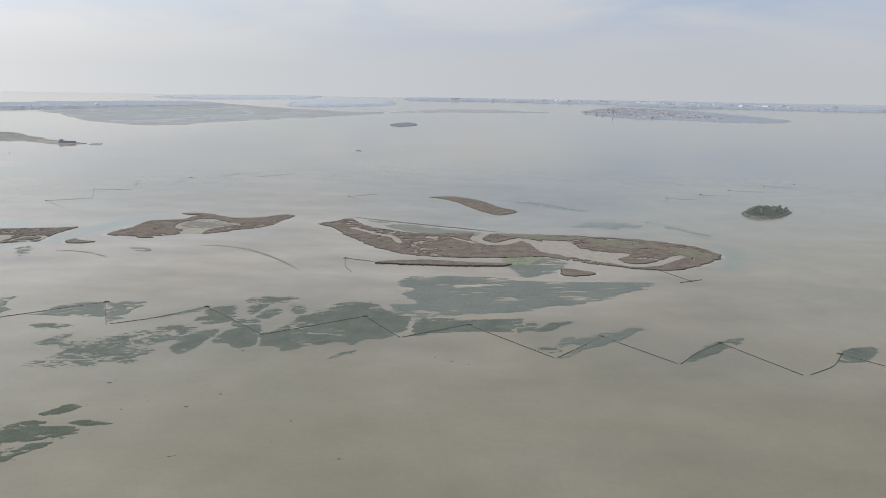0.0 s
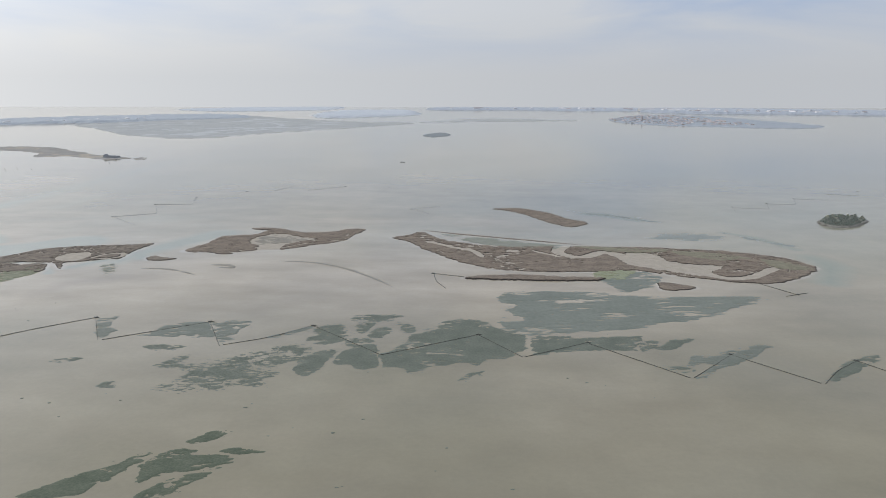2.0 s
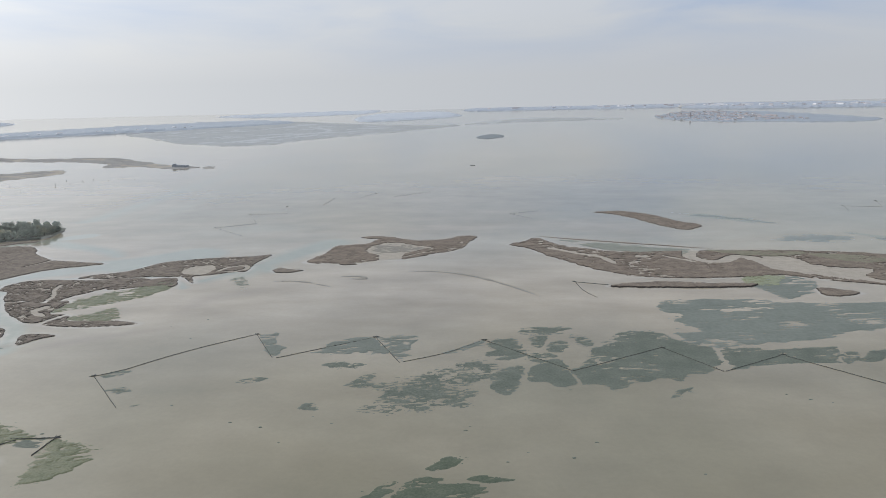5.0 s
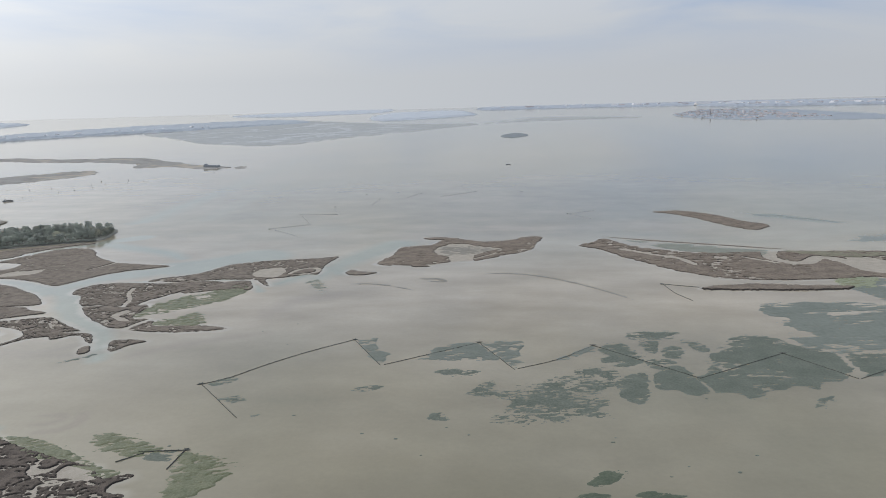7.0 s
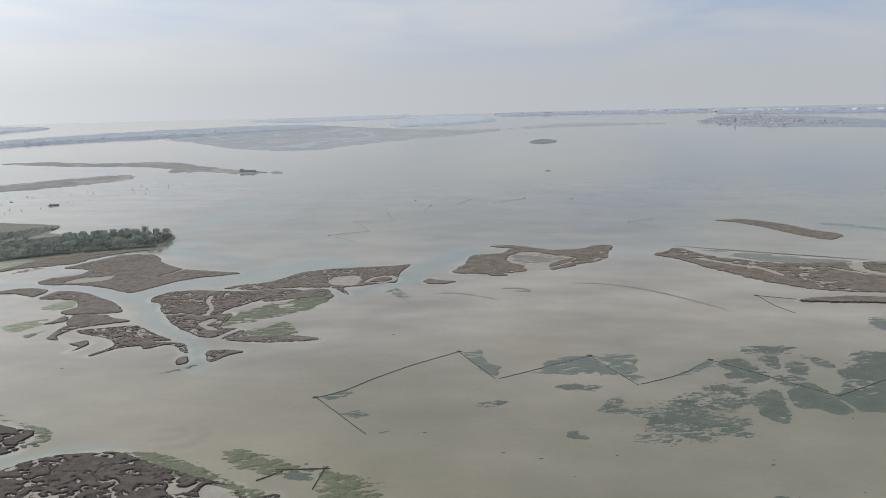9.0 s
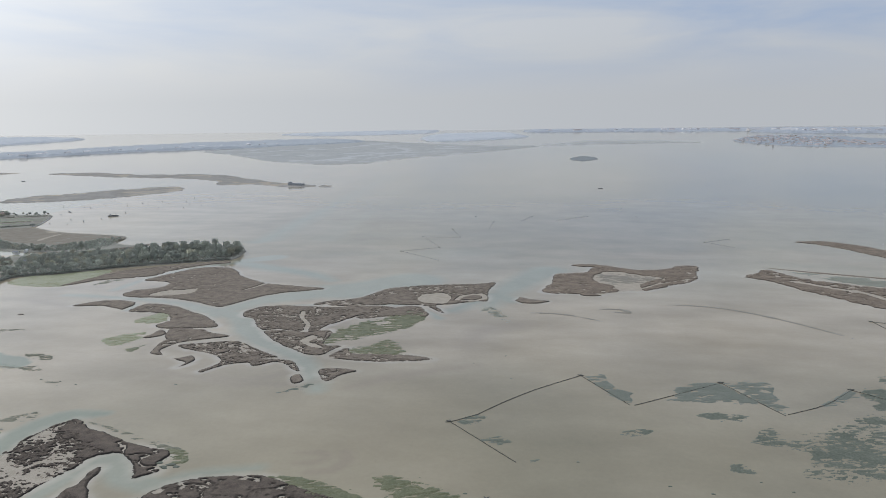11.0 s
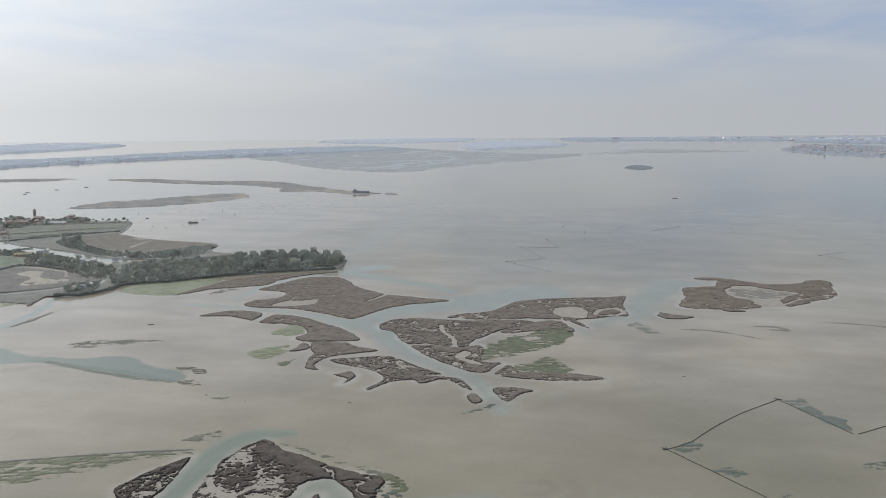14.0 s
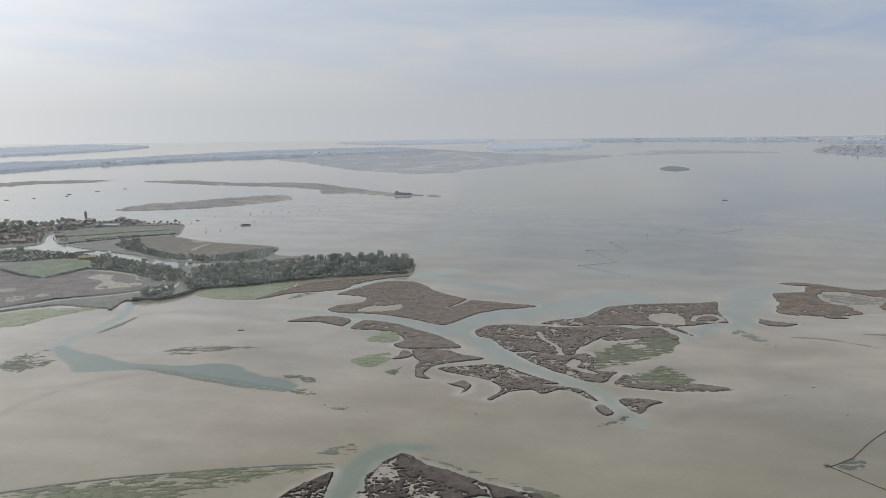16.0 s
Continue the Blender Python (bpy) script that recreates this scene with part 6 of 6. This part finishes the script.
for outline, gap, mat, high in (([(-1115, 955), (-1136, 1015), (-1078, 1013), (-1057, 1038), (-1018, 984), (-1065, 954), (-1080, 918)], 5, LEAF, 1.8), ([(-1226, 947), (-1174, 967), (-1130, 965), (-1101, 926), (-1075, 873), (-1052, 837), (-1082, 811), (-1106, 805)], 5, SHRUB, 1.4)):
    thicket("brushwood", scatter(outline, gap, 420, 35), 0.8, high, mat, "garden bushes between the village houses", 0.9)
thicket("brushwood", scatter([(-796, 781), (-778, 810), (-761, 825), (-752, 809), (-745, 767), (-762, 750), (-780, 748)], 3.4, 200, 37), 0.7, 1.6, LEAF, "grey-green brush on the reed point's tip", 0.9)
thicket("undergrowth", scatter(WOOD, 4.0, 420, 33), 1.4, 2.8, LEAF, "dark undergrowth between the trees of the wood", 0.9)
thicket("reeds", along([(-783, 587), (-770, 588), (-757, 597), (-751, 613), (-750, 629), (-738, 637), (-713, 648), (-681, 672), (-632, 696), (-588, 713)], 1.3), 1.0, 2.0, LEAF, "fringe of brush along the wood's shore", 0.6)


def house(x, y, z, w, l, h, turn, wall, roof, words, group, openings=True, names="house"):
    """A gabled house: walls, overhanging roof with thickness, chimney, door and windows."""
    thing = tagged(new(names), words, "house", group)
    thing.matrix_basis = pose(x, y, z, 0, 0, turn)
    rise = w * 0.26
    bm = bmesh.new()
    box(bm, 0, 0, -0.4, w, l, h + 0.4)
    a = [bm.verts.new(v) for v in ((-w / 2, -l / 2, h), (w / 2, -l / 2, h), (0, -l / 2, h + rise), (-w / 2, l / 2, h), (w / 2, l / 2, h), (0, l / 2, h + rise))]
    bm.faces.new((a[0], a[1], a[2]))
    bm.faces.new((a[4], a[3], a[5]))
    part("wall", bm, wall, thing)
    bm = bmesh.new()
    o, t = 0.35, 0.16
    drop = rise * o / (w / 2)
    prof = [(-w / 2 - o, h - drop), (0, h + rise), (w / 2 + o, h - drop), (w / 2 + o, h - drop + t), (0, h + rise + t), (-w / 2 - o, h - drop + t)]
    ends = [[bm.verts.new((px, e, pz + 0.02)) for px, pz in prof] for e in (-l / 2 - o, l / 2 + o)]
    for k in range(6):
        bm.faces.new((ends[0][k], ends[0][(k + 1) % 6], ends[1][(k + 1) % 6], ends[1][k]))
    bm.faces.new((ends[0][0], ends[0][5], ends[0][4], ends[0][1]))
    bm.faces.new((ends[0][1], ends[0][4], ends[0][3], ends[0][2]))
    bm.faces.new((ends[1][1], ends[1][4], ends[1][5], ends[1][0]))
    bm.faces.new((ends[1][2], ends[1][3], ends[1][4], ends[1][1]))
    top = part("roof", bm, roof, thing)
    if openings:
        bm = bmesh.new()
        box(bm, w * 0.22, l * 0.2, h + rise * 0.4, 0.6, 0.6, rise * 0.6 + 0.8)
        part("chimney", bm, wall, top)
        for side in (-1, 1):
            for k in range(max(2, int(l / 3.2))):
                for level in range(1 if h < 4.5 else 2):
                    bm = bmesh.new()
                    box(bm, side * (w / 2 + 0.01), -l / 2 + (k + 0.6) * l / max(2, int(l / 3.2)) * 0.95, 1.1 + 2.7 * level, 0.08, 0.95, 1.25)
                    part("window", bm, DARK, thing, "dark window")
        bm = bmesh.new()
        box(bm, 0, -l / 2 - 0.01, 0.02, 1.0, 0.08, 2.1)
        part("door", bm, DARK, thing, "dark door")
    return thing


styles = [(PLASTER, "ochre plastered house with a tiled roof"), (WHITEWASH, "whitewashed house with a tiled roof"), (PLASTER_RED, "red plastered house with a tiled roof")]
for k, (x, y) in enumerate([(-1158, 912), (-1143, 908), (-1133, 919), (-1112, 897), (-1112, 916), (-1117, 935), (-1107, 931), (-1110, 857), (-1072, 852), (-1090, 826), (-1116, 961), (-1120, 976), (-1103, 962), (-1111, 983), (-1093, 968), (-1100, 989), (-1082, 979), (-1064, 959), (-1072, 980), (-1067, 1020), (-1067, 1032), (-1050, 1015), (-1027, 994), (-1076, 904), (-1052, 875), (-1030, 851), (-1179, 910), (-1140, 854)]):
    wall, words = styles[(0, 1, 0, 2, 0, 1)[k % 6]]
    house(x, y, 0.9, g.uniform(4.5, 6), g.uniform(6, 11), (3.4, 2.6)[k % 2], g.choice((80, 95, 10, 110)), wall, TILES, words, "village houses")
for x, y in [(-1076, 835), (-1119, 874)]:
    house(x, y, 0.9, 6, 17, 2.8, 100, PLASTER_RED, TILES, "long low brick-red shed with a tiled roof", "village houses")
for x, y in [(-928, 746)]:
    house(x, y, 0.9, 6, 17, 2.2, 105, OCHRE, OCHRE, "long low ochre farm building beside a hedge", "village houses")
for k, (x, y) in enumerate([(-1016, 754), (-999, 746), (-920, 763), (-922, 773), (-903, 755), (-845, 719), (-837, 725), (-815, 703), (-817, 730), (-813, 739), (-779, 610), (-776, 614), (-775, 623), (-779, 602), (-767, 687), (-726, 660), (-752, 704), (-779, 688)]):
    house(x, y, 0.95, g.uniform(2.5, 4), g.uniform(4, 7), 1.8, g.choice((20, 80, 110)), WHITEWASH, (WHITEWASH, PLASTER, FORT_WALL)[k % 3], ("small white garden shed", "small ochre garden shed", "small grey-roofed garden shed")[k % 3] + " among brush", "garden sheds", False, "shed")
for x, y in [(-1050, 971)]:
    house(x, y, 0.95, 5, 30, 2.2, 98, WHITEWASH, WHITEWASH, "long white greenhouse in the fields", "village houses", False, "greenhouse")
for x, y in [(-1095, 1000)]:
    house(x, y, 0.9, 7, 13, 4.6, 80, BRICK, TILES, "brick church beside its bell tower", "village houses", True, "church")


def bell_tower(x, y, z, side, h):
    """Square brick bell tower with a belfry and a low pyramid."""
    thing = tagged(new("bell_tower"), "slim square brick bell tower over the village", "tower")
    thing.location = (x, y, z)
    bm = bmesh.new()
    box(bm, 0, 0, -0.5, side, side, h * 0.78 + 0.5, 0.94)
    part("shaft", bm, BRICK, thing)
    bm = bmesh.new()
    box(bm, 0, 0, h * 0.78, side * 1.12, side * 1.12, 0.35)
    part("cornice", bm, BRICK, thing)
    bell = bmesh.new()
    for sx in (-1, 1):
        for sy in (-1, 1):
            box(bell, sx * side * 0.38, sy * side * 0.38, h * 0.78 + 0.35, side * 0.2, side * 0.2, h * 0.14)
    box(bell, 0, 0, h * 0.92 + 0.35, side, side, 0.4)
    part("belfry", bell, BRICK, thing, "open brick belfry")
    bm = bmesh.new()
    box(bm, 0, 0, h * 0.92 + 0.75, side * 0.98, side * 0.98, h * 0.10, 0.05)
    part("spire", bm, TILES, thing, "low tiled pyramid")
    return thing


bell_tower(-1109, 1011, 0.9, 2.6, 14.5)

# stone quay along the river mouth
for line in ([(-1050, 842), (-1071, 873), (-1087, 903), (-1094, 922)], [(-1072, 891), (-1043, 854), (-1027, 840), (-1007, 826), (-974, 806)], [(-945, 979), (-923, 926), (-919, 904)]):
    p = rounded(line, False, 3)
    for a, b in zip(p, p[1:]):
        bm = bmesh.new()
        c, e = (a + b) / 2, b - a
        box(bm, c[0], c[1], -0.3, float(np.hypot(*e)) + 0.2, 0.8, 1.4, 1.0, math.atan2(e[1], e[0]))
        me = bpy.data.meshes.new("quay_wall")
        bm.to_mesh(me)
        bm.free()
        me.materials.append(WHITEWASH)
        tagged(new("quay_wall", me), "pale stone quay wall along the river", "quay", "quay walls", "structure")

# ---- bushy islet ----
land("bushy_islet", [(292, 755), (315, 784), (333, 793), (348, 784), (349, 763), (322, 732), (302, 724), (291, 732)], "round islet overgrown with bushes, pale stone rim", "island", cell=1.4, height=1.3, edge=3, ragged=1.2, mat=MEADOW, rough=0.4, group="islets")
ISLET_RING = [(295, 754), (316, 781), (333, 789), (345, 781), (345, 764), (321, 736), (303, 728), (294, 735)]
for x, y in scatter(ISLET_RING, 7.0, 30, 3):
    plant(TREES[g.choice((0, 1, 1, 3))], x, y, 1.2, g.uniform(0.28, 0.46), g.uniform(0, 360))
thicket("brushwood", scatter(ISLET_RING, 3.2, 200, 5), 0.9, 1.8, LEAF_DARK, "dark brush covering the round islet", 1.2)


# ---- channel marks, boats, fort ----
def marker(x, y, h):
    """Three piles leaning together and bound by bands: a channel mark."""
    thing = tagged(new("channel_mark"), "dark timber piles bound together as a channel mark", "channel mark", "channel marks")
    thing.location = (x, y, 0)
    for k in range(3):
        a = k * math.tau / 3
        bm = bmesh.new()
        tube(bm, (0.55 * math.cos(a), 0.55 * math.sin(a), -1.5), (0.12 * math.cos(a), 0.12 * math.sin(a), h * (1.0 if k == 0 else 0.85)), 0.19, 0.15, 7)
        part("pile", bm, PILE, thing)
    bm = bmesh.new()
    tube(bm, (0, 0, h * 0.62), (0, 0, h * 0.68), 0.5, 0.48, 9)
    part("band", bm, PILE, thing, "iron band")
    return thing


for x, y in [(-1000, 1094), (-968, 1096), (-951, 1084), (-946, 1117), (-908, 1113), (-899, 1141), (-882, 1128), (-878, 1164), (-845, 1085), (-858, 1144), (-832, 1105), (-839, 1166), (-808, 1088), (-819, 1132), (-846, 1211), (-820, 1175), (-792, 1114), (-820, 1212), (-806, 1190), (-805, 1221), (-788, 1184), (-773, 1208), (-761, 1232), (-733, 1218), (-692, 1311), (-915, 932), (-890, 930), (-880, 950), (-870, 975), (-869, 1035), (-905, 962), (-951, 1012)]:
    marker(x, y, g.uniform(1.1, 1.9))


def hull(bm, l, w, h):
    """A boat's hull with a raised bow, open on top."""
    n = 9
    rows = []
    for k in range(n):
        t = k / (n - 1)
        b = w / 2 * min(1, 1.6 * math.sin(math.pi * min(0.5, 0.16 + 0.5 * (1 - t))) ** 1.2) * (1 if t < 0.7 else max(0.06, 1 - ((t - 0.7) / 0.3) ** 1.8))
        rise = 0.35 * h * max(0, t - 0.5) * 2
        y = (t - 0.5) * l
        rows.append([bm.verts.new(v) for v in ((-b, y, h + rise), (-b * 0.75, y, -0.25), (b * 0.75, y, -0.25), (b, y, h + rise), (b * 0.85, y, h * 0.55 + rise), (-b * 0.85, y, h * 0.55 + rise))])
    for a, b in zip(rows, rows[1:]):
        for k in range(6):
            bm.faces.new((a[k], a[(k + 1) % 6], b[(k + 1) % 6], b[k]))
    bm.faces.new(rows[0][::-1])
    bm.faces.new(rows[-1])


def workboat(x, y, turn, l, w):
    thing = tagged(new("barge"), "dark low work barge lying in the channel", "boat", "boats")
    thing.matrix_basis = pose(x, y, 0, 0, 0, turn)
    bm = bmesh.new()
    hull(bm, l, w, 1.3)
    part("hull", bm, STEEL, thing)
    bm = bmesh.new()
    box(bm, 0, -l * 0.3, 0.7, w * 0.6, l * 0.16, 2.2, 0.92)
    cabin = part("cabin", bm, WHITEWASH, thing, "pale wheelhouse")
    bm = bmesh.new()
    box(bm, 0, -l * 0.3, 2.0, w * 0.62, l * 0.162, 0.55, 0.98)
    part("window", bm, DARK, cabin, "dark window band")
    bm = bmesh.new()
    for k in range(4):
        box(bm, 0.2 * (-1) ** k, -l * 0.1 + k * l * 0.12, 0.75, w * 0.55, l * 0.09, 0.9 + 0.2 * (k % 2))
    part("cargo", bm, STAKE, thing, "stacked dark timber")
    bm = bmesh.new()
    tube(bm, (0, l * 0.2, 0.6), (0, l * 0.24, 4.2), 0.1, 0.05, 6)
    part("mast", bm, STAKE, thing)
    return thing


def skiff(x, y, turn):
    thing = tagged(new("skiff"), "small dark open boat at anchor", "boat", "boats")
    thing.matrix_basis = pose(x, y, 0, 0, 0, turn)
    bm = bmesh.new()
    hull(bm, 9, 2.2, 0.7)
    part("hull", bm, FORT_WALL, thing)
    for k in (-2, 0.5):
        bm = bmesh.new()
        box(bm, 0, k, 0.62, 1.5, 0.35, 0.08)
        part("thwart", bm, STAKE, thing)
    return thing


workboat(-867, 1000, -72, 13, 3.4)
for x, y in [(-1419, 1311), (-1399, 1385), (-1382, 1354), (-1377, 1443), (-1451, 1280), (-1353, 1505), (-956, 1040)]:
    skiff(x, y, g.uniform(40, 110))
skiff(-172.6, 1350, 80)


def fort(x, y, turn, l, w, h):
    """Long low brick battery with a parapet, gun openings and a corner turret."""
    thing = tagged(new("fort"), "long low ruined brick fort at the reed bank's tip", "fort")
    thing.matrix_basis = pose(x, y, 0, 0, 0, turn)
    bm = bmesh.new()
    box(bm, 0, 0, -0.5, l, w, h + 0.5, 0.97)
    part("wall", bm, FORT_WALL, thing)
    bm = bmesh.new()
    for k in range(int(l / 5)):
        box(bm, -l / 2 + 2.5 + k * 5, -w / 2 + 0.7, h, 2.6, 0.8, 1.0)
    part("parapet", bm, FORT_WALL, thing)
    bm = bmesh.new()
    box(bm, -l / 2 + 2, 0, h, 4, w * 0.6, 2.6, 0.9)
    part("turret", bm, FORT_WALL, thing)
    for k in range(int(l / 6)):
        bm = bmesh.new()
        box(bm, -l / 2 + 3.5 + k * 6, -w / 2 - 0.02, 1.6, 0.9, 0.3, 1.2)
        part("gun_port", bm, STEEL, thing, "dark gun port")
    bm = bmesh.new()
    box(bm, l / 2 + 6, 0, -0.4, 14, 3, 1.0)
    part("jetty", bm, FORT_WALL, thing, "low stone jetty")
    return thing


fort(-734, 1410, -14, 30, 12, 4.2)
land("fort_islet", [(-765, 1404), (-735, 1422), (-705, 1412), (-694, 1403), (-712, 1394), (-745, 1396)], "low mud islet under the fort", "islet", cell=1.5, height=0.9, edge=2, ragged=1.0, mat=MARSH_FAR, group="islets")

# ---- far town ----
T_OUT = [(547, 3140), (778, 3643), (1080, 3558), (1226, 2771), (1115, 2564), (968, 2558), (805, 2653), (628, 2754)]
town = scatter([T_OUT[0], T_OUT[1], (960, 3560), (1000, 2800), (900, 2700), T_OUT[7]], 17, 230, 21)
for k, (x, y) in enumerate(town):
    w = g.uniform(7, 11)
    house(x, y, 1.8, w, w * g.uniform(1.0, 1.8), g.uniform(1.5, 2.6), g.uniform(0, 180), (TOWN_PALE, TOWN_PALE, PLASTER)[k % 3], TOWN_ROOF, ("pale far house with a red roof dulled by haze", "white far house with a red roof dulled by haze", "ochre far house with a red roof dulled by haze")[k % 3], "far town houses", False)
# The far tower takes the hazed roof colour in place of brick.
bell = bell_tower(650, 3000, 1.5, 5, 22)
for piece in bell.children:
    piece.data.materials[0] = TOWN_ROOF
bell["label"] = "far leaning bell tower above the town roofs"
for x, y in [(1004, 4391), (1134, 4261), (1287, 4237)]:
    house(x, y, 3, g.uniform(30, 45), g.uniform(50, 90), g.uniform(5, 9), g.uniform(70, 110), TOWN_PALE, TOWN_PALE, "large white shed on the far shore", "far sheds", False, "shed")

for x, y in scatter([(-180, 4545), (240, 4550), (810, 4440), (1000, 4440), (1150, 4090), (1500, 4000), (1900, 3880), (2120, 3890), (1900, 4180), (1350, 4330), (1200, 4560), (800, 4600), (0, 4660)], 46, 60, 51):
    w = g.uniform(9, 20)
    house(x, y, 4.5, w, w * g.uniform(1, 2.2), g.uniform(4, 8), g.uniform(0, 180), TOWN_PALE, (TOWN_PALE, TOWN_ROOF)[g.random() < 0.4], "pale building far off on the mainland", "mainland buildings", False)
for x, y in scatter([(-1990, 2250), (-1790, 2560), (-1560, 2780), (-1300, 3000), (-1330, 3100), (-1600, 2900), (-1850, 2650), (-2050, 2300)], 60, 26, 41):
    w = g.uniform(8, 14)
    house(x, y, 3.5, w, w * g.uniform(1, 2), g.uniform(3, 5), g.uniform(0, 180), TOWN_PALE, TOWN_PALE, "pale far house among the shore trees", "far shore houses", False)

# ---- clumps of weed and lumps of mud ----
def clump(x, y, size, words, mat=SEAGRASS):
    bm = bmesh.new()
    bmesh.ops.create_icosphere(bm, subdivisions=2, radius=size)
    for v in bm.verts:
        k = 1 + 0.4 * noise.noise(v.co * (1.6 / size) + Vector((x, y, 0)))
        v.co = Vector((v.co.x * k * 1.6, v.co.y * k, max(v.co.z * k * 0.35, -0.1)))
    me = bpy.data.meshes.new("weed_clump")
    bm.to_mesh(me)
    bm.free()
    me.materials.append(mat)
    ob = new("weed_clump", me)
    ob.location = (x, y, 0.02)
    return tagged(ob, words, "seaweed", "weed clumps")


for x, y in [(-333.1, 296.7), (-257.7, 307.9), (-231.9, 290.2), (-214.1, 307.1), (-156.2, 305), (-157.9, 301.2), (-116.9, 278.9), (-133.6, 282.7), (-106.7, 291.3), (-290.1, 324.7), (-243.3, 303.5), (-223.5, 313.6)] + [(-49.1, 239), (-75.7, 250.5), (-110.9, 342.4), (-72, 267.6), (-117, 278.5), (-141.6, 275.5), (-108.7, 238.6), (-107, 239.4), (232.7, 467.7), (191.6, 340.7), (-8.8, 332.1), (-0.8, 328.9), (-16.9, 337.5), (18, 316.1)] + [(-490.3, 395.1), (-662.4, 517.8), (-320.9, 451.3), (-317.5, 415.3), (-542.9, 391.4), (-565.9, 397.1), (-557.9, 394.5), (-555.3, 392.6), (-553.7, 395), (-561, 393.4), (-338.5, 438)]:
    clump(x, y, g.uniform(0.25, 0.6), "dark clump of drifting weed on the shallows")
clump(-662.4, 517.8, 1.3, "dark mound of weed standing out of the flat", MARSH)

for x, y in [(-454.2, 307.9), (-452.9, 309.7), (-451.6, 309.9), (-449.1, 308.4), (-453.2, 306.7), (-516.5, 348.2), (-514.5, 347.8), (-457.2, 311)]:
    clump(x, y, g.uniform(0.7, 1.3), "dark tussock of turf broken from the marsh")
